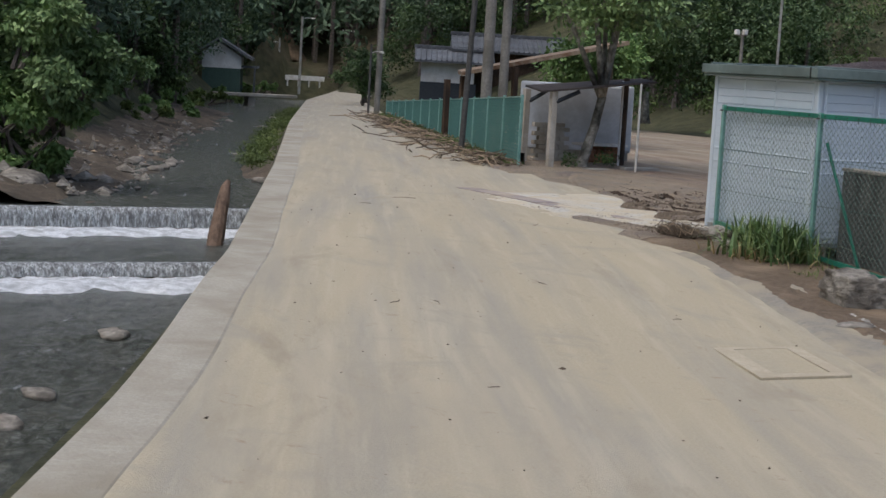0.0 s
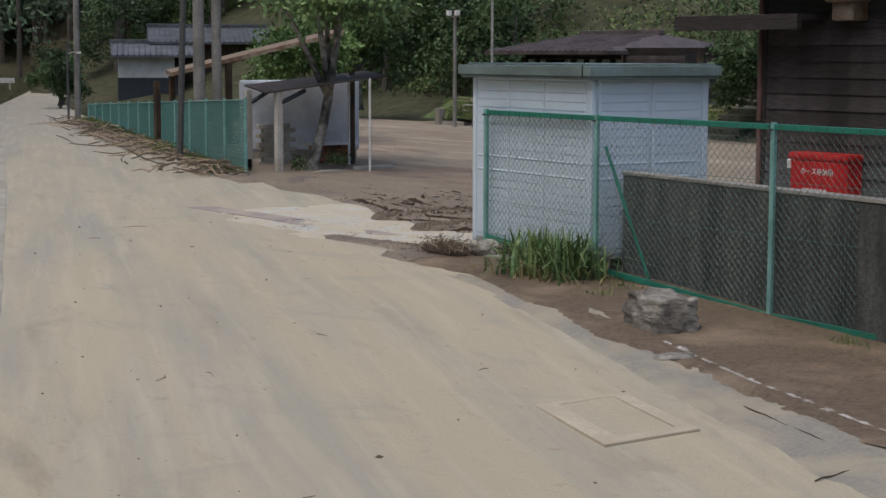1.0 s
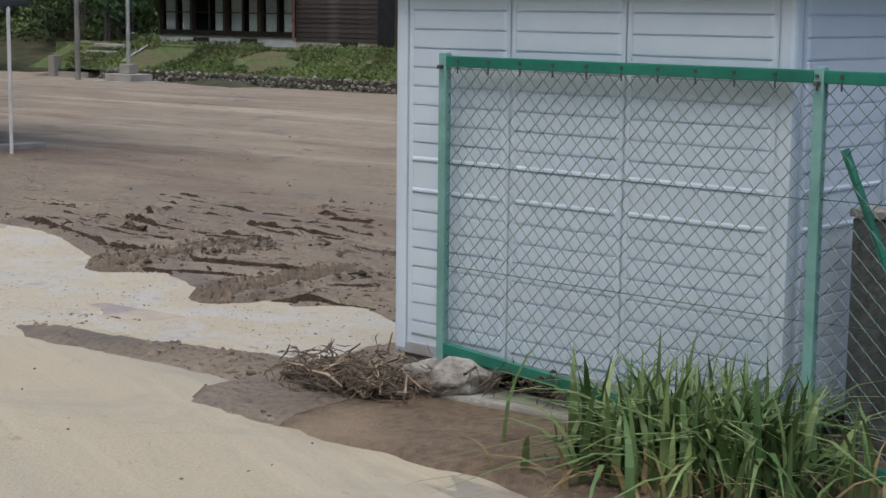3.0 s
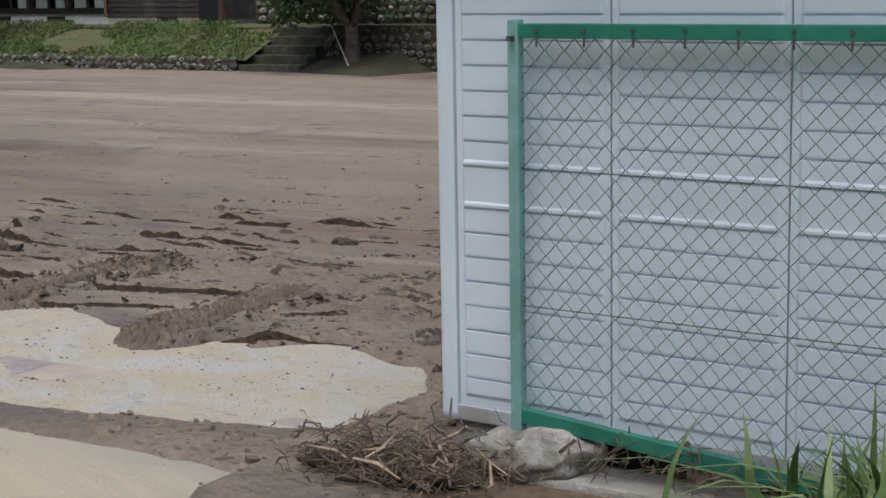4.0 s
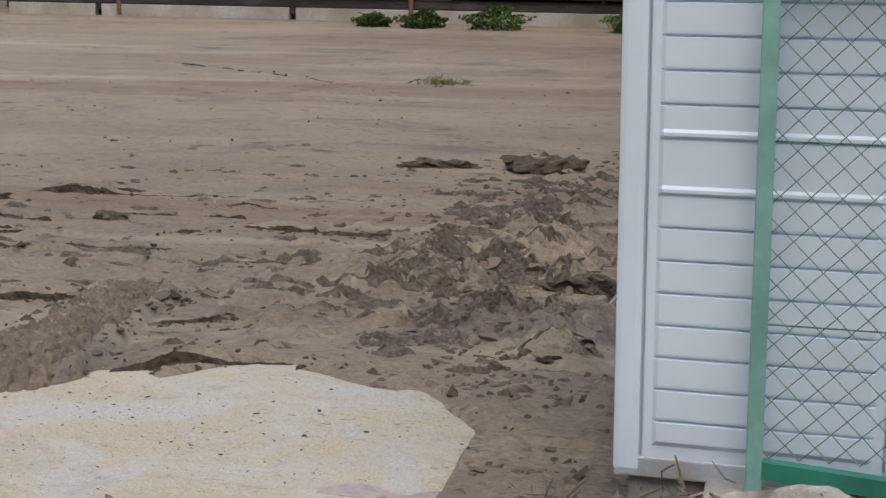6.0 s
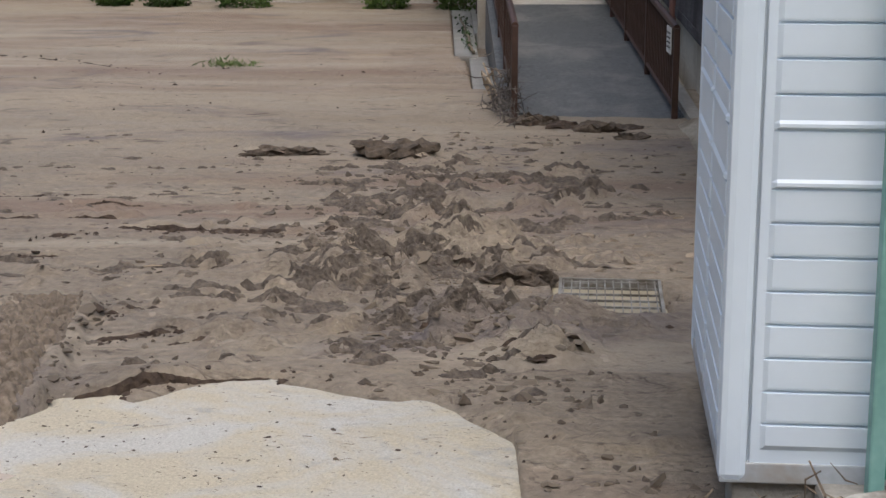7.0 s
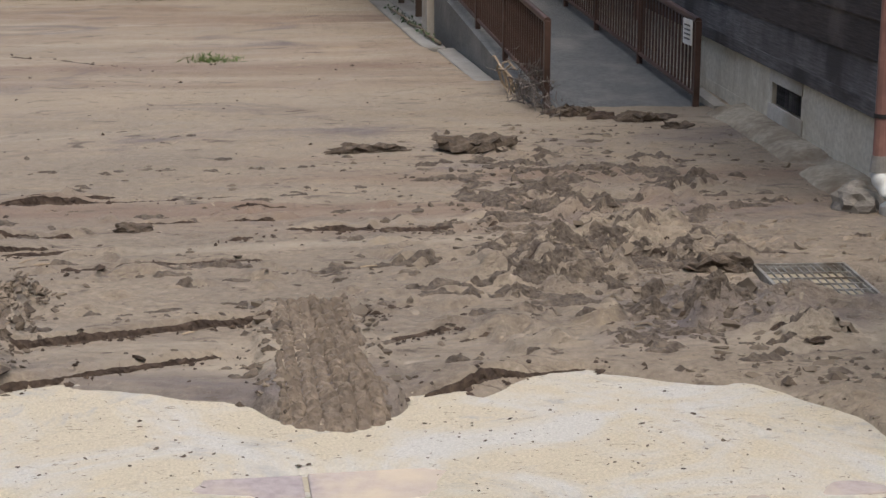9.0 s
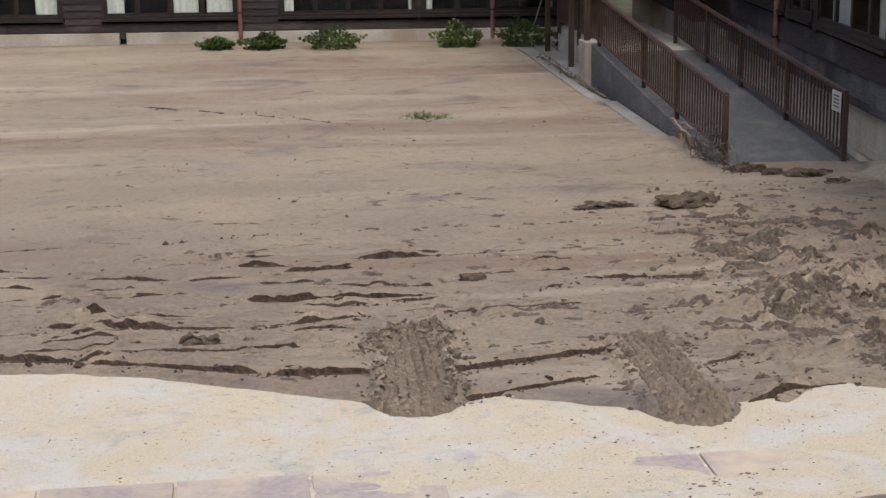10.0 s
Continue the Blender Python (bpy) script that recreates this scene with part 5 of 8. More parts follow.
iris = thing("iris_clump", (5.88, 7.58, 0), "clump of sword-shaped green iris leaves on the verge", "plant")
link("leaves", blades(680, (5.87, 7.53), (0.14, 0.225), 0.45, 0.032, rng, 0.75), IRIS, iris)
link("dry_leaves", blades(150, (5.8, 7.53), (0.2, 0.28), 0.24, 0.018, rng, 1.6), IRIS_DRY, iris, "brown withered leaves at the foot")
for x, y, n in ((5.5, 6.4, 30), (5.9, 6.6, 40), (5.75, 4.0, 40), (5.6, 3.2, 30)):
    tf = tagged(link("weed", blades(n, (x, y), (0.06, 0.1), 0.12, 0.012, rng, 1.0), TURF), "small green weeds rooted in the verge", "weed", "", "stuff")
heap = thing("debris_heap", (6.0, 9.38, 0.02), "heap of dead roots and twigs washed against the shed", "debris")
tagged(part("root_tangle", sticks(rng, 1100, (6.07, 9.38, 0.05), (0.1, 0.17), 0.075, 0.0034, 0.06, 0.5), TWIG, heap), kind="stuff")
tagged(part("bleached_tangle", sticks(rng, 26, (6.05, 9.3, 0.09), (0.1, 0.16), 0.15, 0.006, 0.05, 0.5), STRAW, heap, "bleached broken sticks"), kind="stuff")
bm = rock_bm(3, (0.3, 0.54, 0.17), 4, 1.2)
part("mud_core", shifted(bm, Matrix.Translation((6.08, 9.4, 0.02))), EARTH, heap, "clotted mud", True)
heap2 = thing("debris_heap", (6.28, 8.6, 0.1), "withered stalks caught along the fence bottom", "debris")
tagged(part("stalk_tangle", sticks(rng, 90, (6.25, 8.5, 0.1), (0.035, 0.3), 0.13, 0.003, 0.05, 0.7), TWIG, heap2), kind="stuff")
tagged(part("dead_leaves", sticks(rng, 30, (6.24, 8.5, 0.12), (0.03, 0.35), 0.06, 0.008, 0.05, 0.7), WOOD, heap2), kind="stuff")
for k, (x, y, a, b, h) in enumerate(((11.72, 10.36, 0.34, 0.5, 0.15), (11.74, 10.97, 0.12, 0.5, 0.07), (12.6, 9.15, 0.18, 0.3, 0.1), (12.85, 9.5, 0.14, 0.25, 0.1), (12.3, 9.0, 0.12, 0.2, 0.06), (8.85, 9.8, 0.16, 0.3, 0.11), (9.9, 12.2, 0.1, 0.2, 0.06), (8.75, 13.85, 0.12, 0.24, 0.1))):
    bm = rock_bm(40 + k, (a, b, h), 4, 0.8)
    for vv in bm.verts:
        vv.co += Vector((noise.noise(vv.co * 22), noise.noise(vv.co * 22 + Vector((5, 0, 0))), noise.noise(vv.co * 22 + Vector((0, 5, 0))))) * 0.03
    tagged(part("mud_lump", shifted(bm, Matrix.Translation((x, y, float(mud_z(np.array(x), np.array(y))) + 0.1 * h))), CLOD, None, "", False), "dark lump of torn mud and roots", "mud lump", "mud lumps in the yard")
tagged(leaves("grass_tuft", TURF, blob(rng, (15.9, 11.8, 0.05), (0.14, 0.26, 0.05), 220, 0.2, 0.3)[0], 0.06, rng, None, 0.15, -0.5), "low tuft of grass sticking out of the mud", "grass", "", "stuff")

# ---- drain covers, manhole, kerb marks ----
mh = thing("manhole", (2.75, 3.55, -0.15), "square manhole with a pale concrete frame filled with silt", "manhole")
mm = Matrix.Translation((2.62, 3.82, float(floor_z(3.4)) + 0.004)) @ Matrix(((1.0, 0.33, 0, 0), (-0.03, 0.94, 0, 0), (0, 0, 1, 0), (0, 0, 0, 1)))
for lo, hi in (((0, -1.12), (0.15, 0)), ((0.15, -1.12), (0.6, -1.0)), ((0.15, -0.07), (0.6, 0)), ((0.6, -1.12), (0.72, 0))):
    part("frame", boxes(((*lo, -0.05), (*hi, 0.007)), bevel=0.005, m=mm), SANDC, mh, "pale worn concrete frame side")
part("cover", boxes(((0.156, -0.994, -0.05), (0.594, -0.076, 0.002)), bevel=0.004, m=mm), ROAD, mh, "silted cover")
rnd = random.Random(17)
for k in range(22):
    y = 0.3 + 0.21 * k + rnd.uniform(-0.04, 0.04)
    x = 3.7 + (y - 2.0) * 0.335 + rnd.uniform(-0.015, 0.015)
    tagged(part("painted_mark", shifted(rock_bm(60 + k, (rnd.uniform(0.025, 0.05), rnd.uniform(0.07, 0.2), 0.01), 3, 2.4), Matrix.Translation((x, y, float(floor_z(y)) + 0.034)) @ Matrix.Rotation(-0.32, 4, "Z")), WORN), "worn white paint mark along the road edge", "road mark", "road edge paint marks")
grate = thing("drain_grate", (8.88, 9.42, 0.03), "galvanised steel drain grate half buried in mud", "grate")
gm = Matrix.Translation((8.36, 9.675, 0.034)) @ Matrix.Rotation(radians(-5), 4, "Z")
for k in range(12):
    part("bar", boxes(((0.0, -0.352 + k * 0.0315, 0.0), (0.52, -0.3475 + k * 0.0315, 0.007)), m=gm), GRATING, grate)
for k in range(6):
    part("cross_bar", boxes(((0.03 + k * 0.09, -0.36, 0.001), (0.037 + k * 0.09, 0.002, 0.009)), m=gm), GRATING, grate)
part("rim", boxes(((-0.012, -0.362, -0.03), (0.0, 0.012, 0.012)), ((0.52, -0.362, -0.03), (0.532, 0.012, 0.012)), ((-0.012, -0.374, -0.03), (0.532, -0.362, 0.012)), ((-0.012, 0.002, -0.03), (0.532, 0.014, 0.012)), m=gm), GRATING, grate)
part("pit", boxes(((0.0, -0.362, -0.12), (0.52, 0.002, -0.06)), m=gm), PIT, grate, "near-black plate with the pit's shade in its colour")
gut = thing("gutter_cover", (6.7, 12.5, 0.0), "row of purple-grey concrete gutter slabs dusted with sand", "gutter", "", "structure")
rnd = random.Random(4)
for k in range(10):
    y = 9.9 + 0.58 * k
    x = 6.5
    part("slab", boxes(((x, y, -0.08), (x + 0.36, y + 0.565, 0.012 + rnd.uniform(-0.008, 0.008))), bevel=0.006), GUTTER, gut)

# ---- log, stones and grass in the stream ----
tagged(part("log", rings(bmesh.new(), [((2.96, 15.85, -1.0), 0.11), ((3.05, 16.00, -0.75), 0.118), ((3.12, 16.10, -0.5), 0.1), ((3.19, 16.19, -0.28), 0.09), ((3.23, 16.24, -0.12), 0.07), ((3.28, 16.28, -0.02), 0.03)], 11), LOGW), "weathered broken log standing in the weir pool", "log")
rng = np.random.default_rng(77)
for k in range(44):
    y = rng.uniform(21, 52)
    side = rng.uniform() < 0.35
    x = float(left_edge(y)) - (rng.uniform(0.2, 1.2) if side else rng.uniform(2.2, 4.3))
    s = rng.uniform(0.12, 0.5)
    tagged(part("stone", shifted(rock_bm(100 + k, (s, s * 1.3, s * 0.5), 2, 0.4), Matrix.Translation((x, y, -0.56))), ROCK, None, "", True), "wet dark stone lying in the stream bed", "stone", "stream stones")
for k in range(8):
    y = rng.uniform(-1, 11)
    x = float(left_edge(y)) - rng.uniform(0.6, 2.6)
    tagged(part("stone", shifted(rock_bm(160 + k, (0.3, 0.5, 0.12), 2, 0.4), Matrix.Translation((x, y, -1.04))), ROCK, None, "", True), "low gravel lump breaking the water", "stone", "stream stones")
for x0, y0, s in ((1.55, 20.5, 1.0), (0.5, 18.9, 0.8), (2.1, 22.2, 0.7), (-0.4, 16.2, 0.9)):
    tagged(part("bank_rock", shifted(rock_bm(int(x0 * 10) + 80, (1.1 * s, 1.4 * s, 0.9 * s), 3, 0.4), Matrix.Translation((x0 - 0.3, y0, -0.6))), ROCK, None, "", True), "large earth-stained bank boulder", "rock")
k = 1600
y = rng.uniform(19.5, 50, k)
x = left_edge(y) - rng.uniform(2.0, 5.0, k)
chips("bank_rubble", ROCK, list(zip(x, y, -0.3 - 0.4 * np.clip((x - left_edge(y) + 4.9) / 2.6, 0, 1) + rng.uniform(-0.03, 0.06, k))), 0.075, rng, "broken stones and wrack on the eroded bank", "rubble", 0.6)
chips("bank_wrack", STRAW, list(zip(x[::9] + 0.2, y[::9] + 0.3, -0.2 - 0.4 * np.clip((x[::9] - left_edge(y[::9]) + 4.9) / 2.6, 0, 1))), 0.028, rng, "pale driftwood scraps on the bank", "wrack", 0.5)
pts, outs = [], []
for k in range(60):
    y = rng.uniform(24, 60)
    p, d = blob(rng, (float(left_edge(y)) - rng.uniform(0.15, 0.8), y, -0.45), (0.3, 0.9, 0.22), 160, 0.2, 0.2)
    pts.append(p)
tagged(leaves("bank_grass", TURF, np.concatenate(pts), 0.14, rng, None, 0.14, -0.6), "tufts of grass along the river wall foot", "grass", "", "stuff")

# ---- school: wing beside the ramp, and back wing across the yard ----
def boards(parent, mat, a, b, z0, z1, pitch, out, thick=0.02, holes=()):
    """Lapped boards from a to b (both x, y), each an object; holes: (s0, s1, z0, z1) along the wall."""
    a, b, o = Vector((*a, 0)), Vector((*b, 0)), Vector((*out, 0))
    L = (b - a).length
    d = (b - a) / L
    n = int(round((z1 - z0) / pitch))
    cache = {}
    rnd = random.Random(int(L * 10))
    for k in range(n):
        z = z0 + k * pitch
        spans = [(0.0, L)]
        for s0, s1, h0, h1 in holes:
            if z + pitch > h0 + 0.02 and z < h1 - 0.02:
                spans = [q for s in spans for q in ((s[0], min(s[1], s0)), (max(s[0], s1), s[1])) if q[1] - q[0] > 0.03]
        for s0, s1 in spans:
            cuts = [s0]
            while s1 - cuts[-1] > 4.5:
                cuts.append(cuts[-1] + rnd.uniform(2.4, 3.8))
            cuts.append(s1)
            for c0, c1 in zip(cuts, cuts[1:]):
                key = round(c1 - c0, 2)
                if key not in cache:
                    w = c1 - c0 - 0.003
                    v = [(0, 0, 0), (w, 0, 0), (w, thick, 0), (0, thick, 0), (0, -0.004, pitch + 0.012), (w, -0.004, pitch + 0.012), (w, 0.006, pitch + 0.012), (0, 0.006, pitch + 0.012)]
                    f = [(0, 3, 2, 1), (4, 5, 6, 7), (3, 7, 6, 2), (0, 1, 5, 4), (0, 4, 7, 3), (1, 2, 6, 5)]
                    cache[key] = data("board", v, f)
                    cache[key].materials.append(mat)
                ob = new("board", cache[key])
                m = Matrix.Translation(a + d * c0 + Vector((0, 0, z))) @ Matrix(((d.x, o.x, 0, 0), (d.y, o.y, 0, 0), (0, 0, 1, 0), (0, 0, 0, 1))) @ Matrix.Rotation(rnd.uniform(-0.004, 0.004), 4, "X")
                ob.parent = parent
                ob.matrix_parent_inverse = root_matrix(parent).inverted()
                ob.matrix_basis = m


def frame_m(a, d, o):
    return Matrix(((d[0], o[0], 0, a[0]), (d[1], o[1], 0, a[1]), (0, 0, 1, 0), (0, 0, 0, 1)))


def window(parent, m, s0, s1, z0, z1, panes, curtains, seed, mat=None):
    """A sliding window in the wall plane m (x along, y outwards): frame, panes, curtains and a box behind with the
    room's shade in its colour.
    """
    mat = mat or FRAME_B
    w = part("window", boxes(((s0, -0.04, z0), (s1, 0.035, z0 + 0.045)), ((s0, -0.04, z1 - 0.045), (s1, 0.03, z1)), ((s0, -0.04, z0), (s0 + 0.045, 0.03, z1)), ((s1 - 0.045, -0.04, z0), (s1, 0.03, z1)), bevel=0.004, m=m), mat, parent, "dark sliding window in a bronze frame")
    part("sill", boxes(((s0 - 0.02, 0.0, z0 - 0.035), (s1 + 0.02, 0.06, z0)), bevel=0.005, m=m), mat, w)
    step_w = (s1 - s0 - 0.09) / panes
    for k in range(panes):
        a = s0 + 0.045 + k * step_w
        part("sash", boxes(((a, -0.02, z0 + 0.045), (a + 0.03, 0.012, z1 - 0.045)), ((a + step_w - 0.03, -0.02, z0 + 0.045), (a + step_w, 0.012, z1 - 0.045)), ((a, -0.02, z0 + 0.045), (a + step_w, 0.012, z0 + 0.075)), ((a, -0.02, (z0 + z1) / 2 - 0.012), (a + step_w, 0.01, (z0 + z1) / 2 + 0.012)) if panes <= 2 else ((a, -0.02, z1 - 0.075), (a + step_w, 0.012, z1 - 0.045)), m=m), mat, w)
        pane = part("pane", boxes(((a + 0.03, -0.008, z0 + 0.075), (a + step_w - 0.03, -0.003, z1 - 0.045)), m=m), GLASS, w)
        pane.visible_shadow = False
    part("room", boxes(((s0, -0.9, z0 - 0.02), (s1, -0.86, z1 + 0.02)), ((s0, -0.9, z0 - 0.04), (s1, -0.04, z0 - 0.02)), ((s0 - 0.02, -0.9, z0 - 0.04), (s0, -0.04, z1)), ((s1, -0.9, z0 - 0.04), (s1 + 0.02, -0.04, z1)), ((s0, -0.9, z1), (s1, -0.04, z1 + 0.02)), m=m), ROOM_SHADE, w)
    rnd = random.Random(seed)
    for c0, c1 in curtains:
        bm = bmesh.new()
        n = max(6, int((c1 - c0) / 0.018))
        top, bot = [], []
        for k in range(n + 1):
            x = c0 + (c1 - c0) * k / n
            yy = -0.1 + 0.016 * math.sin(k * 1.25 + rnd.uniform(-0.3, 0.3))
            bot.append(bm.verts.new(m @ Vector((x, yy, z0 + 0.03))))
            top.append(bm.verts.new(m @ Vector((x, yy * 0.9, z1 - 0.03))))
        for k in range(n):
            bm.faces.new((bot[k], bot[k + 1], top[k + 1], top[k]))
        part("curtain", bm, CURTAIN, w, "white gathered curtain", True)
    return w


def downpipe(x, y, z0, z1, out, mat=None, elbow=False):
    p = thing("downpipe", (x, y, z0), "red-brown rainwater pipe fixed to the wooden wall", "pipe", "downpipes")
    cx, cy = x + out[0] * 0.06, y + out[1] * 0.06
    part("pipe", tube((cx, cy, z0 + (0.14 if elbow else 0)), (cx, cy, z1), 0.036 if elbow else 0.03, 12), mat or PIPE_BR, p)
    for z in (z0 + 0.4, z0 + 1.2):
        part("bracket", tube((cx, cy, z), (cx, cy, z + 0.02), 0.041, 12), BLACK, p)
    if elbow:
        e = part("elbow", rings(bmesh.new(), [((cx, cy, z0 + 0.16), 0.04), ((cx, cy, z0 + 0.13), 0.041), ((cx - 0.02, cy + 0.0, z0 + 0.105), 0.041), ((cx - 0.06, cy - 0.012, z0 + 0.085), 0.041), ((cx - 0.085, cy - 0.025, z0 + 0.05), 0.041), ((cx - 0.09, cy - 0.03, z0 - 0.0), 0.041), ((cx - 0.09, cy - 0.03, z0 - 0.1), 0.039)], 14), PVC, p, "white plastic pipe elbow", True)
        part("collar", tube((cx - 0.09, cy - 0.03, z0 - 0.045), (cx - 0.09, cy - 0.03, z0 - 0.005), 0.047, 14), GALV, e, "grey joining collar")
        part("adaptor", tube((cx, cy, z0 + 0.14), (cx, cy, z0 + 0.22), 0.045, 14, 0.038), POLE_C, p, "grey adaptor")
    return p


NY, NX, WX, EX = 8.46, 9.62, 9.8, 24.5
wing = thing("school_wing", (WX, NY, 0), "old single-storey school wing of dark lapped boards", "building")
nm = frame_m((NX, NY), (1, 0), (0, 1))
wm = frame_m((WX, NY), (0, -1), (-1, 0))
nholes = [(3.15, 5.15, 0.98, 2.1), (5.3, 6.1, 0.98, 2.1), (6.25, 8.3, 0.93, 2.1), (8.6, 10.4, 0.42, 2.1)]
for lo, hi in (((WX, -3.0, -0.2), (EX, NY - 0.02, 0.12)), ((WX, -3.0, 0.12), (NX + 1.94, NY - 0.02, 0.42)), ((NX + 2.56, -3.0, 0.12), (EX, NY - 0.02, 0.42)), ((NX + 1.94, -3.0, 0.12), (NX + 2.56, NY - 0.2, 0.42))):
    part("foundation", boxes((lo, hi), bevel=0.004), FOOT, wing, "pale concrete footing stained by mud")
curb_rows = ((-0.05, 0.1), (0.06, 0.096), (0.14, 0.08), (0.2, 0.045), (0.235, 0.0), (0.25, -0.07))
v, f = [], []
for k in range(46):
    x = WX + 0.3 + k * 0.06
    sunk = 0.075 * math.exp(-((x - 10.95) / 0.13) ** 2) + 0.05 * float(step(10.3, 10.1, x))
    v += [(x, NY + dy * (1 + 0.5 * float(fbm(x * 2.2, r * 0.8, 3, 401))), z - sunk * (r > 0) + 0.016 * float(fbm(x * 5, r * 1.3, 3, 402))) for r, (dy, z) in enumerate(curb_rows)]
f += [(k * 6 + r, k * 6 + r + 1, k * 6 + r + 7, k * 6 + r + 6) for k in range(45) for r in range(5)]
link("foundation_curb", data("foundation_curb", v, f), CURB, wing, "rough mud-smeared concrete fillet", True)
# black sheet behind the bars, painted as the vent's inner shade
vent = part("vent", boxes(((NX + 1.94, NY - 0.12, 0.19), (NX + 2.56, NY - 0.1, 0.33)), bevel=0.002), BLACK, wing, "dark barred floor vent")
for k in range(14):
    part("vent_bar", boxes(((NX + 1.96 + k * 0.045, NY - 0.07, 0.19), (NX + 1.972 + k * 0.045, NY - 0.05, 0.33))), BOARD_GREY, vent)
part("vent_surround", boxes(((NX + 1.89, NY - 0.03, 0.10), (NX + 2.61, NY - 0.012, 0.192)), ((NX + 1.91, NY - 0.2, 0.33), (NX + 2.59, NY - 0.012, 0.425))), CONC_PALE, vent)
part("wall_core", boxes(((WX + 0.05, -3, 0.42), (EX, NY - 0.95, 3.0)), ((WX + 0.05, NY - 0.95, 0.42), (NX + 3.1, NY - 0.03, 3.0)), ((NX + 3.1, NY - 0.95, 2.1), (EX, NY - 0.03, 3.0)), ((NX + 10.4, NY - 0.95, 0.42), (EX, NY - 0.03, 2.1)), ((NX + 3.1, NY - 0.95, 0.42), (NX + 8.6, NY - 0.03, 0.9))), BOARD, wing)
part("lean_to_board", boxes(((WX, NY - 0.02, 0.42), (NX + 8.6, NY + 0.025, 0.50)), bevel=0.004), BOARD_GREY, wing, "weathered grey skirting board")
for s0, s1, p, c in ((3.15, 5.15, 4, ((3.3, 3.7), (4.5, 5.0))), (5.3, 6.1, 2, ((5.4, 5.7),)), (6.25, 8.3, 4, ((6.3, 6.75), (7.7, 8.2)))):
    window(wing, nm, s0, s1, 0.98, 2.1, p, c, int(s0 * 7))
part("entrance_door", boxes(((8.65, -0.14, 0.45), (9.5, -0.1, 2.05)), ((9.52, -0.18, 0.45), (10.36, -0.14, 2.05)), bevel=0.006, m=nm), FRAME_B, wing, "dark glazed sliding entrance doors")
# near-black sheet painted as the shade behind the doors
part("door_recess", boxes(((8.6, -0.8, 0.42), (10.4, -0.75, 2.1)), m=nm), ROOM_SHADE, wing)
# north overhang shortened so more skylight reaches the wall
part("roof", boxes(((WX - 0.55, -3.4, 2.95), (EX, NY + 0.35, 3.05))), TILE_BR, wing, "tiled roof with north eaves cut short to let in light")
for k in range(7):
    y = NY + 0.5 - k * 0.9
    part("rafter", boxes(((WX - 0.5, y - 0.04, 2.86), (WX + 0.1, y + 0.04, 2.95)), bevel=0.004), BOARD, wing)
part("barge_board", boxes(((WX - 0.57, -3.4, 2.88), (WX - 0.53, NY + 0.77, 3.06)), bevel=0.004), WOOD, wing)
part("corner_board", boxes(((WX - 0.026, NY - 0.03, 0.42), (WX + 0.02, NY + 0.026, 2.95)), bevel=0.004), BOARD, wing)
part("canopy", boxes(((WX - 0.45, NY - 0.9, 2.38), (WX, NY + 1.0, 2.44)), ((WX - 0.45, NY - 0.9, 2.28), (WX - 0.38, NY + 1.0, 2.38)), bevel=0.006), BOARD, wing, "dark wooden canopy edge")
downpipe(WX + 0.03, NY + 0.05, 0.085, 2.9, (0, 1), None, True)
downpipe(16.1, NY - 0.02, 0.3, 2.9, (0, 1))
red = thing("hose_box", (9.750, 7.450, 0.6), "red steel fire hose cabinet on the dark board wall", "cabinet")
part("box", boxes(((9.570, 7.02, 0.5), (9.810, 7.82, 0.96)), bevel=0.012), RED, red)
part("lid", boxes(((9.545, 7.0, 0.93), (9.810, 7.84, 1.01)), bevel=0.025), RED, red, "rounded projecting lid")
part("door", boxes(((9.555, 7.060, 0.52), (9.570, 7.78, 0.92)), bevel=0.004), RED, red)
words = bpy.data.curves.new("lettering", "FONT")
words.body, words.size, words.extrude = "ホース格納箱", 0.078, 0.0015
words.materials.append(WHITE)
sign = new("lettering", words)
sign.parent = red
sign.matrix_parent_inverse = root_matrix(red).inverted()
sign.matrix_basis = Matrix(((0, 0, -1, 9.552), (-1, 0, 0, 7.66), (0, 1, 0, 0.79), (0, 0, 0, 1)))
for k in range(6):
    part("lettering", boxes(((9.550, 7.585 - k * 0.06, 0.6), (9.554, 7.63 - k * 0.06, 0.64))), WHITE, red, "white character bars")
part("bracket", boxes(((9.650, 7.100, 0.0), (9.750, 7.160, 0.5)), ((9.650, 7.700, 0.0), (9.750, 7.760, 0.5)), bevel=0.004), POLE_D, red)
lamp = thing("wall_lamp", (9.750, 7.200, 2.4), "rusty tan tin wall lamp box", "lamp")
part("housing", boxes(((9.570, 7.000, 2.36), (9.790, 7.300, 2.58)), bevel=0.03), TAN, lamp)
part("hood", boxes(((9.510, 6.970, 2.55), (9.790, 7.330, 2.6)), bevel=0.01), TAN, lamp)
knob = tagged(part("junction_box", boxes(((9.690, 7.930, 0.82), (9.800, 8.000, 0.92)), bevel=0.01), WHITE), "small white box on the board wall", "junction box")

BX = 24.6
back = thing("school_back_wing", (BX, 14, 0), "long dark timber school wing with rows of windows", "building")
bm_ = frame_m((BX, 19.6), (0, -1), (-1, 0))
bholes, wins = [], ((0.72, 1.78, 2, ((0.76, 1.2),)), (2.2, 3.5, 2, ((3.1, 3.45),)), (4.05, 5.97, 4, ((4.1, 4.35), (5.05, 5.4), (5.52, 5.93))), (6.55, 8.5, 4, ((6.6, 6.75), (8.38, 8.47))), (8.56, 10.5, 4, ((8.6, 8.72), (10.4, 10.47))), (10.7, 11.1, 1, ()))
for s0, s1, p, c in wins:
    window(back, bm_, s0, s1, 0.40, 1.62, p, c, int(s0 * 9))
    bholes.append((s0, s1, 0.36, 1.66))
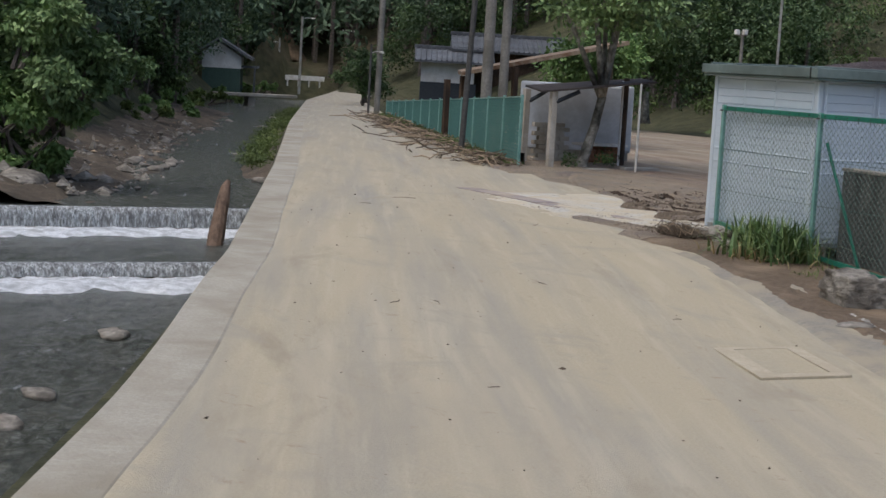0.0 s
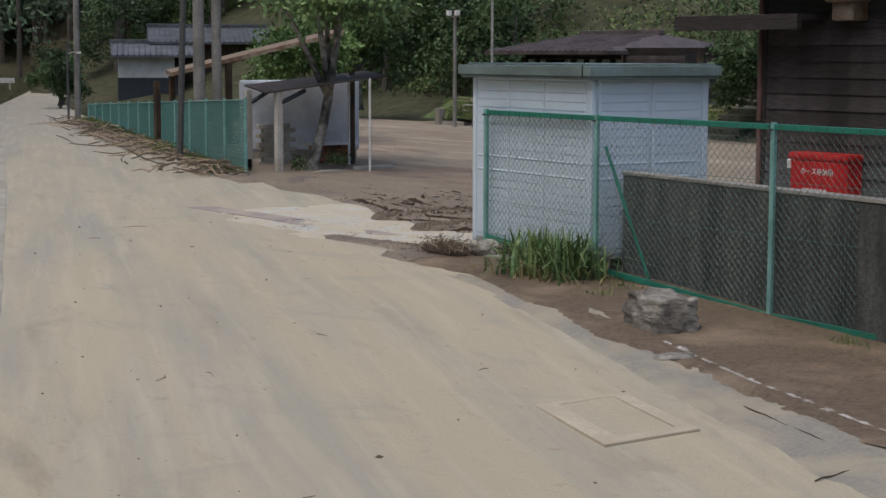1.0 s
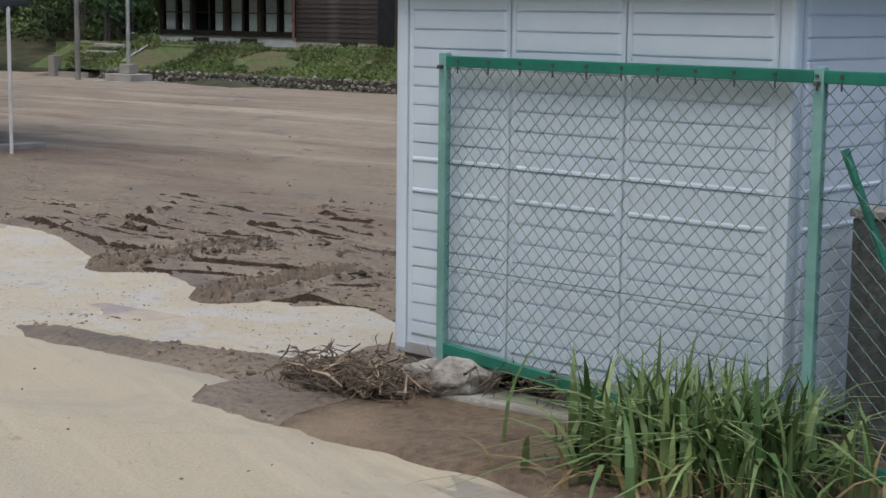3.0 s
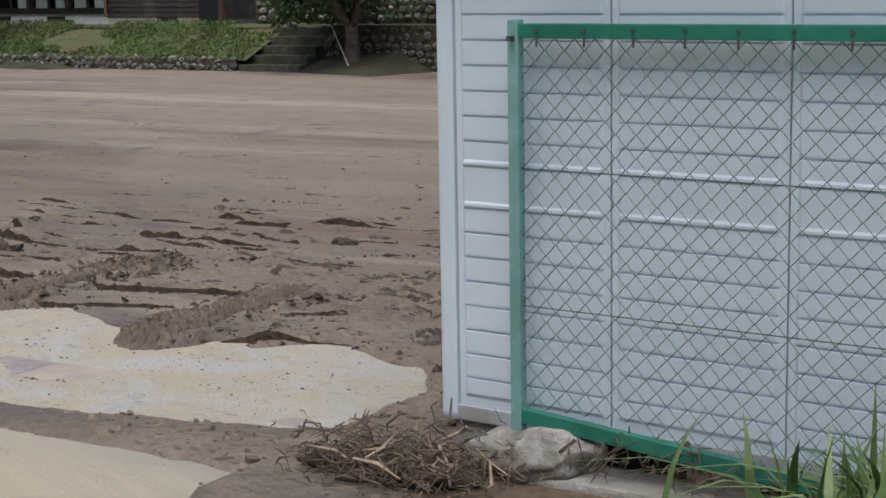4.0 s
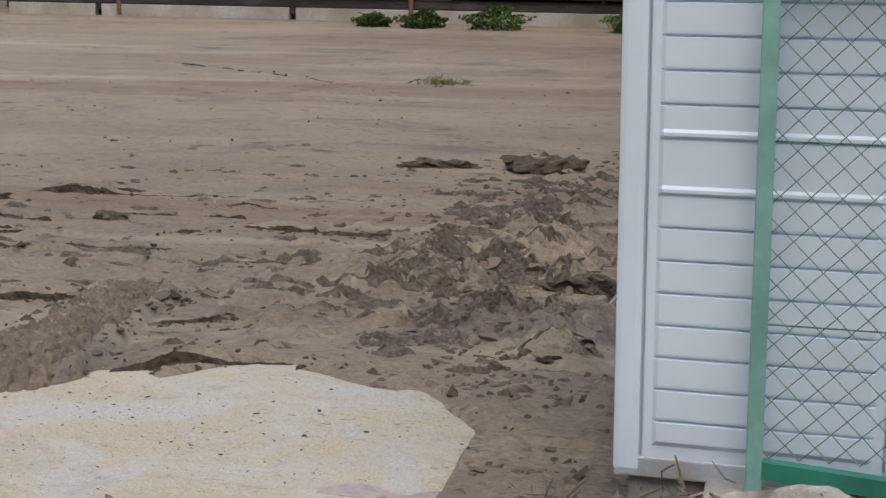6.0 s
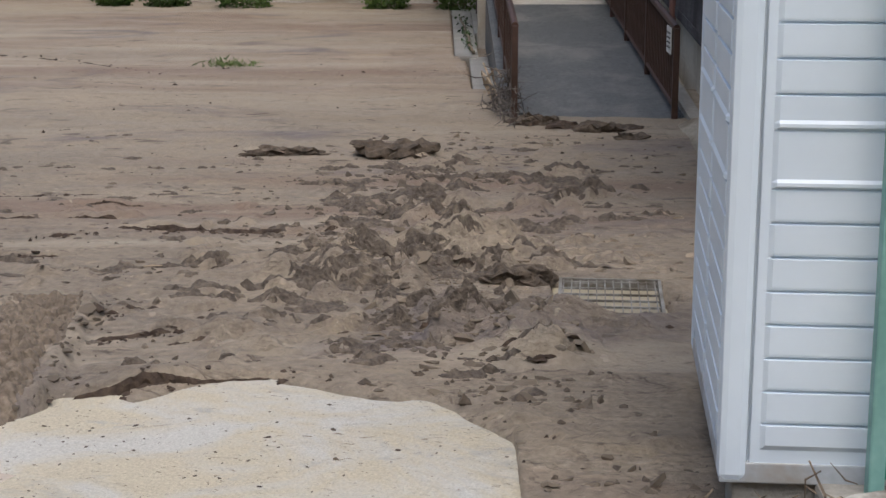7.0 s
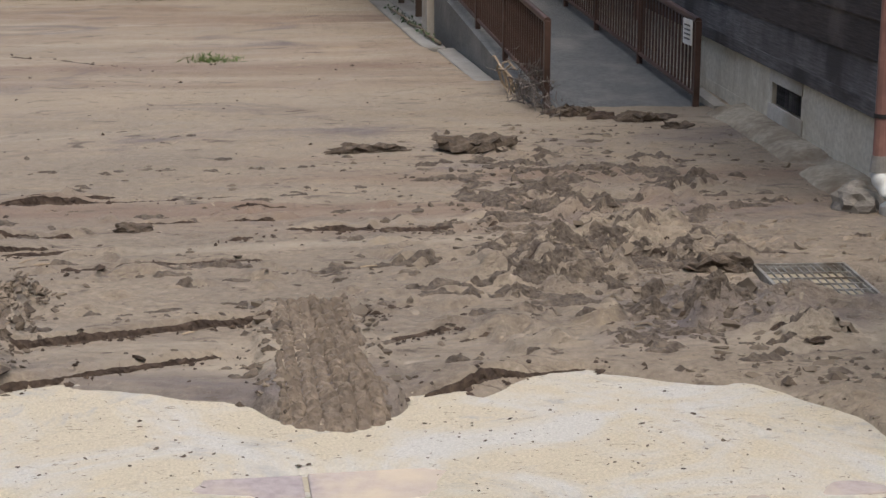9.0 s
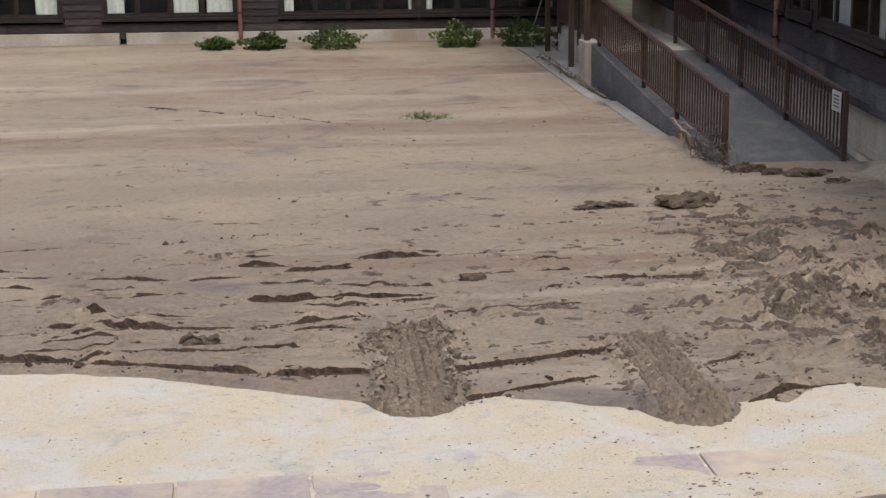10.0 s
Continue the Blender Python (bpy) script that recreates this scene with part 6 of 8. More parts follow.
for s0, s1 in ((0.05, 1.4), (1.5, 4.28), (4.38, 7.1), (7.2, 9.0), (9.1, 11.1)):
    part("footing", boxes(((BX - 0.045, 19.6 - s1, -0.15), (BX + 0.3, 19.6 - s0, 0.2)), bevel=0.008), CONC_PALE, back, "whitewashed concrete footing")
part("wall_core", boxes(((BX + 0.95, 8.4, 0.0), (BX + 5, 19.55, 2.8)), ((BX + 0.06, 8.4, 1.66), (BX + 0.95, 19.55, 2.8)), ((BX + 0.06, 8.4, 0.02), (BX + 0.95, 19.55, 0.34)), ((BX + 0.06, 19.0, 0.1), (BX + 0.95, 19.56, 2.8))), BOARD, back)
part("eaves", boxes(((BX - 0.6, 8.4, 2.5), (BX + 5.3, 20.1, 2.62)), bevel=0.01), TILE, back, "tiled eaves")
for y in (17.82, 13.6, 10.03):
    downpipe(BX, y, 0.06, 2.5, (-1, 0))
tagged(part("walkway", boxes(((BX - 0.95, 8.6, -0.1), (BX - 0.03, 19.9, 0.03)), ((BX - 1.3, 9.4, -0.1), (BX - 0.98, 20.3, 0.012)), bevel=0.01), CONC), "concrete walkway strip along the back wing", "walkway", "", "structure")
rng = np.random.default_rng(31)
for y, w, h in ((13.87, 0.2, 0.18), (13.2, 0.27, 0.22), (12.25, 0.36, 0.27), (10.55, 0.3, 0.29), (9.65, 0.34, 0.33), (8.95, 0.26, 0.27)):
    b = thing("azalea_bush", (BX - 0.75, y, 0.02), "rounded clipped green azalea bush before the footing", "bush", "clipped bushes along the wing")
    p, d = blob(rng, (BX - 0.75, y, h * 0.5), (w * 0.85, w, h * 0.62), 1500, 0.65, 0.85)
    leaves("leaves", BUSH, p, 0.05, rng, b, 0.55, 0.0, d)
    part("stem_tangle", sticks(rng, 14, (BX - 0.75, y, 0.06), (w * 0.3, w * 0.3), h * 0.8, 0.006, 0.08, 1.0), TWIG, b)

for k, (x, y, size) in enumerate(((9.93, 8.78, (0.3, 0.3, 0.22)), (9.7, 8.36, (0.26, 0.38, 0.2)), (9.66, 8.1, (0.24, 0.26, 0.3)))):
    tagged(part("stone", shifted(rock_bm(140 + k, size, 3, 0.5), Matrix.Translation((x, y, 0.045))), ROCK), "rough grey broken stone against the wing's footing", "stone", "stones at the pipe's foot")

# ---- ramp with brown railings ----
ramp = thing("ramp", (13, 9.0, 0), "sloping concrete access ramp up to the entrance", "ramp", "", "structure")


def wedge(lo, hi, z_lo, z_hi):
    bm = bmesh.new()
    v = [bm.verts.new(c) for c in ((lo[0], lo[1], -0.1), (hi[0], lo[1], -0.1), (hi[0], hi[1], -0.1), (lo[0], hi[1], -0.1), (lo[0], lo[1], z_lo), (hi[0], lo[1], z_hi), (hi[0], hi[1], z_hi), (lo[0], hi[1], z_lo))]
    for f in ((0, 3, 2, 1), (4, 5, 6, 7), (0, 1, 5, 4), (1, 2, 6, 5), (2, 3, 7, 6), (3, 0, 4, 7)):
        bm.faces.new([v[k] for k in f])
    return bm


part("slope", wedge((12.95, 8.5), (17.9, 9.57), 0.02, 0.36), RAMP_C, ramp)
part("side_wall", wedge((13.25, 9.58), (18.0, 9.71), 0.05, 0.44), RAMP_C, ramp, "dark wet side wall")
part("landing", boxes(((17.9, 8.48, -0.1), (20.6, 9.57, 0.36)), ((18.0, 9.57, -0.1), (18.35, 9.78, 0.46)), bevel=0.008), CONC_PALE, ramp)
part("inner_curb", wedge((12.95, 8.47), (17.9, 8.56), 0.06, 0.42), CONC, ramp)


def railing(y, x0, x1, z0, z1, posts, h, label):
    r = thing("railing", (x0, y, z0), label, "railing", "ramp railings")
    def zz(x):
        return z0 + (z1 - z0) * (x - x0) / (x1 - x0)
    for x in posts:
        part("post", boxes(((x - 0.02, y - 0.02, zz(x) - 0.08), (x + 0.02, y + 0.02, zz(x) + h)), bevel=0.004), RAILBR, r)
    for dz, t in ((h, 0.024), (0.09, 0.016)):
        part("rail", tube((x0, y, z0 + dz), (x1, y, z1 + dz), t, 8), RAILBR, r)
    n = int((x1 - x0) / 0.085)
    me = data("baluster", [(sx * 0.007, sy * 0.007, z) for z in (0.0, h - 0.09) for sx, sy in ((-1, -1), (1, -1), (1, 1), (-1, 1))], [(0, 1, 5, 4), (1, 2, 6, 5), (2, 3, 7, 6), (3, 0, 4, 7), (4, 5, 6, 7), (0, 3, 2, 1)])
    me.materials.append(RAILBR)
    for k in range(1, n):
        x = x0 + (x1 - x0) * k / n
        ob = new("baluster", me)
        ob.parent = r
        ob.matrix_parent_inverse = root_matrix(r).inverted()
        ob.matrix_basis = Matrix.Translation((x, y, zz(x) + 0.09))
    return r


railing(9.645, 13.13, 17.9, 0.05, 0.40, (13.13, 14.65, 15.9, 17.9), 0.565, "brown steel ramp railing with close upright bars")
rr = railing(8.635, 13.12, 18.5, 0.02, 0.38, (13.12, 14.6, 16.0, 17.2, 18.5), 0.58, "brown steel railing along the wall side of the ramp")
railing(9.6, 18.0, 20.4, 0.36, 0.36, (18.0, 19.2, 20.4), 0.55, "brown steel railing round the entrance landing")
sg = thing("notice", (13.0, 8.6, 0.5), "small white notice sheet fixed to the railing", "notice")
part("sheet", boxes(((13.16, 8.66, 0.43), (13.37, 8.665, 0.6)), bevel=0.002), WHITE, sg)
for z in (0.555, 0.525, 0.495, 0.465):
    part("lettering", boxes(((13.2, 8.665, z), (13.33, 8.669, z + 0.01))), POLE_D, sg, "grey text bars")
tagged(part("slab", boxes(((16.6, 9.8, -0.1), (22.6, 10.0, 0.035)), ((18.4, 9.58, -0.1), (22.6, 9.8, 0.05)), ((14.6, 9.72, -0.1), (16.7, 9.88, 0.02)), bevel=0.015), SLABC), "wet pale concrete slab beside the ramp", "slab", "", "structure")
for x, y in ((18.2, 9.72), (19.05, 9.72), (20.5, 9.72), (22.3, 9.7)):
    tagged(part("porch_post", boxes(((x - 0.03, y - 0.03, 0.03), (x + 0.03, y + 0.03, 2.4)), bevel=0.005), WOOD), "brown timber porch post on the slab", "post", "porch posts")
tagged(part("porch_roof", boxes(((17.8, 8.4, 2.4), (22.8, 10.0, 2.5)), bevel=0.01), BOARD), "dark flat porch roof over the entrance", "porch roof")
tagged(part("cable", rings(bmesh.new(), [((21.9, 9.75, 0.04), 0.008), ((21.2, 9.75, 0.35), 0.008), ((20.5, 9.72, 0.95), 0.008)], 6), PVC), "loose pale cord hanging from a porch post", "cord")
vine = thing("fallen_vine", (16.8, 9.86, 0.04), "torn muddy vine lying across the wet slab", "vine")
rng = np.random.default_rng(52)
part("stem", rings(bmesh.new(), [((16.7 + 0.55 * k, 9.84 + 0.02 * (k % 2) + 0.012 * k, 0.055 + 0.01 * (k % 3)), 0.016 - 0.001 * k) for k in range(7)], 6), TWIG, vine, "", True)
pts = [(16.7 + 3.2 * q, 9.85 + 0.07 * q + rng.normal(0, 0.03), 0.05 + rng.uniform(0, 0.04)) for q in rng.uniform(0, 1, 90)]
leaves("leaves", LEAF_D, pts, 0.04, rng, vine, 0.5, 0.3)
hp = thing("debris_heap", (13.3, 9.6, 0), "tangle of dead vines caught on the railing end", "debris")
rng = np.random.default_rng(12)
tagged(part("vines", sticks(rng, 130, (13.3, 9.7, 0.03), (0.25, 0.06), 0.17, 0.005, 0.13, 0.9), BARK_D, hp), kind="stuff")
bm = bmesh.new()
for k in range(6):
    c = Vector((13.9 + rng.normal() * 0.12, 9.76 + rng.normal() * 0.04, 0.12))
    r0 = rng.uniform(0.08, 0.17)
    rings(bm, [(c + Vector((math.cos(t * 0.8 + k) * r0, 0.04 * math.sin(t + k), math.sin(t * 0.8 + k) * r0)), 0.007) for t in range(7)], 5)
tagged(part("coiled_root_mass", bm, STRAW, hp, "bleached coiled roots"), kind="stuff")
for k, (x, y, sz) in enumerate(((12.75, 9.35, 0.16), (12.6, 9.1, 0.13), (12.9, 9.55, 0.2), (12.7, 8.95, 0.1))):
    tagged(part("mud_slab", shifted(rock_bm(70 + k, (sz * 1.3, sz * 1.6, sz * 0.5), 3, 0.8), Matrix.Translation((x, y, 0.03))), LITTER), "broken dark slab of mud at the ramp foot", "mud slab", "mud slabs at the ramp foot")

# ---- stone terrace, steps and the house on it ----
rng = np.random.default_rng(9)


def stone_wall(name, a, b, z0, z1, lean, size, label, seed):
    """Dry wall of rounded stones, each its own piece, before a dark earth core."""
    w = thing(name, (a[0], a[1], z0), label, "wall")
    a, b = Vector((*a, 0)), Vector((*b, 0))
    L = (b - a).length
    d = (b - a) / L
    o = Vector((-d.y, d.x, 0))
    if o.x > 0:
        o = -o
    rnd = random.Random(seed)
    part("core", boxes(((0, 0.03, z0 - 0.1), (L, 0.5, z1 - 0.03)), m=frame_m(a, d, -o)), BED, w)
    shapes = []
    for k in range(9):
        bm = rock_bm(seed * 20 + k, (1.0, 0.8, 0.85), 1, 0.35)
        me = bpy.data.meshes.new("stone")
        bm.to_mesh(me)
        bm.free()
        me.materials.append(STONE)
        shapes.append(me)
    z, row = z0 + size * 0.35, 0
    count = 0
    while z < z1 + size * 0.1:
        s = rnd.uniform(0, size * 0.6)
        while s < L and count < 320:
            q = size * rnd.uniform(0.7, 1.35)
            ob = new("stone", shapes[rnd.randrange(9)])
            p = a + d * (s + q / 2) + o * (rnd.uniform(-0.02, 0.03) - lean * (z - z0)) + Vector((0, 0, z + rnd.uniform(-0.03, 0.03)))
            ob.parent = w
            ob.matrix_parent_inverse = root_matrix(w).inverted()
            ob.matrix_basis = Matrix.Translation(p) @ Euler((rnd.uniform(-0.3, 0.3), rnd.uniform(-0.6, 0.6), math.atan2(d.y, d.x) + rnd.uniform(-0.3, 0.3))).to_matrix().to_4x4() @ Matrix.Diagonal((q * 1.08, q * 0.9, size * rnd.uniform(0.8, 1.2), 1))
            s += q
            count += 1
        z += size * 0.78
        row += 1
    return w


stone_wall("terrace_wall", (24.85, 32.6), (24.85, 24.2), -0.02, 0.27, 0.2, 0.13, "low dry wall of rounded grey stones under a grass bank", 5)
stone_wall("upper_stone_wall", (27.9, 26.0), (27.9, 20.2), 0.80, 1.28, 0.1, 0.17, "mossy upper retaining wall of round stones", 6)
stone_wall("dark_stone_wall", (25.6, 22.9), (25.6, 19.6), 0.0, 0.82, 0.1, 0.17, "shaded stone retaining wall beside the tree", 7)
bank_rows = [24.0 + 0.25 * k for k in range(45)]
strip("grass_bank", bank_rows, lambda y: [(24.9 + 0.14 * k, 0.22 + 0.057 * k + 0.08 * float(fbm(k * 0.4, y * 1.2, 3, 91))) for k in range(11)], GRASS, "steep grassy bank above the stone wall", "bank", True)
n = 15000
y = rng.uniform(24.1, 34.5, n)
x = 24.9 + rng.uniform(0, 1.5, n)
z = 0.22 + (x - 24.9) * 0.41 + 0.02
keep = fbm(x * 0.9, y * 0.6, 3, 92) > -0.14
tagged(leaves("bank_turf", TURF, np.stack([x, y, z], 1)[keep], 0.12, rng, None, 0.16, -0.8), "short green turf growing on the bank", "grass", "", "stuff")
tagged(part("terrace_ground", boxes(((26.1, 18.0, -0.1), (33, 35.5, 0.74))), GRASS), "bare terrace ground behind the bank", "terrace", "", "structure")
st = thing("stone_steps", (24.9, 23.5, 0), "worn stone steps climbing to the terrace", "steps", "", "structure")
for k in range(5):
    part("step", boxes(((24.9 + 0.26 * k, 22.9, -0.05), (25.3 + 0.26 * k, 24.15, 0.15 * (k + 1))), bevel=0.02), STEPM, st)
hr = thing("handrail", (25, 22.4, 0), "thin pale pipe handrail beside the steps", "handrail")
part("pipe", rings(bmesh.new(), [((26.2, 24.0, 0.82), 0.014), ((25.1, 22.35, 0.80), 0.014), ((24.9, 21.85, 0.05), 0.014)], 8), GALV, hr)
s2 = thing("stone_steps", (24.9, 33.4, 0), "stone steps beside the yard light", "steps", "", "structure")
for k in range(5):
    part("step", boxes(((24.9 + 0.26 * k, 33.0, -0.05), (25.3 + 0.26 * k, 34.0, 0.15 * (k + 1))), bevel=0.02), CONC, s2)
part("side_post", boxes(((24.8, 34.0, 0), (25.0, 34.2, 0.5)), bevel=0.02), CONC, s2)
part("handrail", rings(bmesh.new(), [((24.8, 32.6, 0.05), 0.02), ((26.0, 32.3, 0.75), 0.02)], 8), GALV, s2)

TX = 27.6
cot = thing("teachers_house", (TX, 30, 0.72), "brown-roofed timber house with shoji windows on the terrace", "house")
cm = frame_m((TX, 33.65), (0, -1), (-1, 0))
part("plinth", boxes(((TX, 29.4, 0.7), (TX + 5, 33.65, 0.98)), bevel=0.006), PLASTER, cot, "white plastered plinth")
part("plinth_dark", boxes(((TX, 26.6, 0.7), (TX + 5, 29.4, 0.88)), bevel=0.006), CONC_PALE, cot)
for y in (32.3, 30.8, 27.9):
    # black boxes on the plinth, painted as the shade of vent openings
    part("vent", boxes(((TX - 0.012, y - 0.25, 0.80), (TX + 0.02, y + 0.25, 0.9))), BLACK, cot)
part("wall_core", boxes(((TX + 0.95, 26.4, 0.9), (TX + 5, 33.6, 2.2)), ((TX + 0.05, 26.5, 0.88), (TX + 0.95, 29.38, 2.2)), ((TX + 0.05, 26.5, 1.95), (TX + 0.95, 33.6, 2.2))), BOARD, cot)
for k in range(4):
    s = 0.06 + k * 1.05
    window(cot, cm, s, s + 1.02, 0.99, 1.93, 2, ((s + 0.06, s + 0.42), (s + 0.6, s + 0.95)) if k != 1 else ((s + 0.6, s + 0.96),), 50 + k)
    part("mullion", boxes(((s - 0.05, -0.02, 0.98), (s + 0.02, 0.05, 1.95)), m=cm), WOOD, cot)
part("porch_pillar", boxes(((TX - 0.3, 26.3, 0.72), (TX - 0.15, 26.42, 2.2)), bevel=0.01), WOOD, cot)
# thin near-black sheet on the wall, painted as the doorway's shade
part("doorway", boxes(((TX - 0.02, 26.45, 0.8), (TX + 0.02, 27.1, 2.1))), ROOM_SHADE, cot)
bm = bmesh.new()
ra, rb, ez, rz = 34.5, 29.3, 2.02, 2.5
vs = [bm.verts.new(c) for c in ((TX - 0.75, ra, ez), (TX - 0.75, rb, ez), (TX + 2.2, rb + 1.0, rz), (TX + 2.2, ra - 1.0, rz), (TX + 5.4, ra, ez), (TX + 5.4, rb, ez))]
for f in ((0, 1, 2, 3), (3, 2, 5, 4), (0, 3, 4), (1, 5, 2)):
    bm.faces.new([vs[k] for k in f])
geo = bmesh.ops.extrude_face_region(bm, geom=bm.faces[:])
bmesh.ops.translate(bm, verts=[g for g in geo["geom"] if isinstance(g, bmesh.types.BMVert)], vec=(0, 0, 0.1))
rf = part("roof", bm, TILE_BR, cot, "brown tiled hip roof")
for k in range(20):
    y = ra - 0.15 - k * 0.26
    q = min(1.0, (ra - y) / 1.0, (y - rb) / 1.0)
    part("tile_ridge", rings(bmesh.new(), [((TX - 0.77, y, ez + 0.1), 0.035), ((TX - 0.75 + 2.95 * q, y, ez + 0.11 + 0.48 * q), 0.03)], 6), TILE_BR, rf)
part("ridge", boxes(((TX + 2.1, rb + 0.9, rz + 0.08), (TX + 2.3, ra - 0.9, rz + 0.22)), bevel=0.02), TILE_BR, rf)
downpipe(TX, 29.42, 0.9, 2.0, (-1, 0))

# ---- yard light, flag pole ----
yl = thing("yard_light", (24.2, 32.5, 0), "grey yard light pole with a pair of floodlights", "street lamp")
part("pole", tube((24.2, 32.5, 0), (24.2, 32.5, 3.1), 0.06, 10, 0.045), POLE_C, yl)
part("cross_arm", boxes(((24.17, 32.3, 3.02), (24.23, 32.7, 3.06)), bevel=0.005), POLE_C, yl)
for y in (32.32, 32.68):
    part("floodlight", boxes(((24.08, y - 0.06, 3.06), (24.2, y + 0.06, 3.2)), bevel=0.02), WHITE, yl)
fp = thing("flag_pole", (24.4, 31.2, 0), "slim pale flag pole on a stepped concrete plinth", "flag pole")
part("pole", tube((24.45, 31.2, 0.3), (24.45, 31.2, 6.5), 0.045, 10, 0.03), GALV, fp)
part("plinth", boxes(((24.0, 30.5, -0.05), (24.85, 31.9, 0.05)), ((24.15, 30.8, 0.05), (24.75, 31.6, 0.2)), ((24.33, 31.05, 0.2), (24.57, 31.35, 0.4)), bevel=0.015), CONC, fp)

# ---- roadside fence, poles and shelter further up the road ----
far_fence = thing("net_fence", (10.45, 20.25, 0), "long green netting fence along the road edge", "fence")
A, B = Vector((10.45, 20.25, 0)), Vector((18.6, 43.4, 0))
NP = 13
for k in range(NP + 1):
    p = A.lerp(B, k / NP)
    ht = 1.3 - 0.78 * k / NP
    part("post", boxes(((p.x - 0.022, p.y - 0.022, -0.1), (p.x + 0.022, p.y + 0.022, ht)), bevel=0.006), TEAL, far_fence)
    if k < NP:
        q = A.lerp(B, (k + 1) / NP)
        net = chain_link(p, q, 0.05, 0.05, 1.25, 0.12, 0.0055)
        for v in net.vertices:
            v.co.z *= (1.3 - 0.78 * (v.co.y - A.y) / (B.y - A.y)) / 1.3
        link("netting", net, FARMESH, far_fence, "green plastic-coated netting")
        part("rail", tube((p.x, p.y, ht - 0.04), (q.x, q.y, ht - 0.04 - 0.78 / NP), 0.012, 6), TEAL, far_fence)
tagged(strip("low_kerb", [20.6 + 0.5 * k for k in range(46)], lambda y: [(10.57 + (y - 20.25) * 0.352 + dx, z * (1.3 - 0.0337 * (y - 20.25)) / 1.3) for dx, z in ((-0.06, -0.1), (-0.05, 0.25), (0.08, 0.25), (0.09, -0.1))], CONC, "low concrete upstand under the netting fence", "kerb"), "low concrete upstand under the netting fence", "kerb")


def pole(x, y, z0, h, r, mat, label, lean=(0, 0), arms=(), name="utility_pole"):
    t = thing(name, (x, y, z0), label, "pole", "roadside poles")
    part("shaft", rings(bmesh.new(), [((x, y, z0 - 0.1), r), ((x + lean[0] * 0.5, y + lean[1] * 0.5, z0 + h / 2), r * 0.92), ((x + lean[0], y + lean[1], z0 + h), r * 0.82)], 12), mat, t)
    for dx, dy, z, kind in arms:
        if kind == "lamp":
            part("arm", rings(bmesh.new(), [((x, y, z), 0.025), ((x + dx * 0.5, y + dy * 0.5, z + 0.06), 0.022), ((x + dx, y + dy, z + 0.06), 0.02)], 6), GALV, t)
            part("lamp_head", shifted(boxes(((-0.05, -0.14, -0.05), (0.05, 0.14, 0.02)), bevel=0.02), Matrix.Translation((x + dx, y + dy, z + 0.05))), WHITE, t)
        else:
            part("cross_arm", boxes(((x - abs(dx), y - 0.03, z - 0.03), (x + abs(dx), y + 0.03, z + 0.03))), POLE_D, t)
            for s in (-0.9, -0.45, 0.45, 0.9):
                part("insulator", tube((x + dx * s, y, z + 0.03), (x + dx * s, y, z + 0.12), 0.025, 6), WHITE, t)
    return t


pole(11.5, 24.5, 0, 6.0, 0.062, POLE_D, "slim dark grey steel pole beside the netting fence", (0.3, 0.1))
pole(14.0, 28.2, 0, 7.0, 0.13, POLE_C, "weathered concrete pole, one of a pair")
pole(14.35, 28.05, 0, 7.0, 0.11, POLE_C, "weathered concrete pole, one of a pair")
pole(18.75, 44.5, 0, 8.0, 0.1, POLE_C, "tall concrete utility pole at the road edge", (0.05, 0))
pole(18.4, 44.4, 0, 2.3, 0.04, POLE_D, "thin dark post with a small arm lamp", (0, 0), ((0.35, 0, 2.0, "lamp"),))
pole(36.4, 87.6, 0, 3.6, 0.1, POLE_C, "distant utility pole with a cross arm", (0, 0), ((0.4, 0, 3.4, "cross"),))
pole(36.9, 88.0, 0, 2.0, 0.06, POLE_C, "short distant concrete pole")
pole(27.45, 72.9, 0, 3.75, 0.07, GALV, "galvanised street lamp with a curved arm", (0, 0), ((0.6, 0, 3.65, "lamp"),), "street_lamp")
pole(31.9, 87.3, 0.2, 2.6, 0.07, GALV, "distant galvanised street lamp", (0, 0), ((-0.3, 0, 2.5, "lamp"),), "street_lamp")
pole(27.4, 93.0, 0.3, 3.0, 0.06, GALV, "distant street lamp among trees", (0, 0), ((-0.4, 0, 2.9, "lamp"),), "street_lamp")

sh = thing("cycle_shelter", (12.5, 22.5, 0), "open shelter with a thin dark sloping roof on white posts", "shelter")
bm = bmesh.new()
v = [bm.verts.new(c) for c in ((11.6, 22.0, 1.44), (13.5, 21.0, 1.74), (15.2, 24.2, 1.78), (13.1, 25.4, 1.5))]
bm.faces.new(v)
g = bmesh.ops.extrude_face_region(bm, geom=bm.faces[:])
bmesh.ops.translate(bm, verts=[e for e in g["geom"] if isinstance(e, bmesh.types.BMVert)], vec=(0, 0, 0.035))
part("roof", bm, BOARD, sh, "thin dark corrugated roof")
for x, y, h, r in ((13.25, 21.15, 1.72, 0.022), (13.95, 22.9, 1.74, 0.024)):
    part("post", tube((x, y, -0.05), (x, y, h), r, 8), WHITE, sh, "thin white steel post")
part("brown_post", tube((14.15, 23.1, -0.05), (14.15, 23.1, 1.8), 0.06, 8), WOOD, sh)
for x, y in ((11.85, 22.0), (12.15, 23.6)):
    part("concrete_post", boxes(((x - 0.06, y - 0.06, -0.05), (x + 0.06, y + 0.06, 1.48)), bevel=0.01), CONC_PALE, sh, "pale concrete post")
for a, b in (((11.85, 22.0, 1.25), (12.3, 21.8, 1.5)), ((12.15, 23.6, 1.2), (12.6, 23.4, 1.52))):
    part("knee_brace", tube(a, b, 0.045, 6), NAVY, sh)
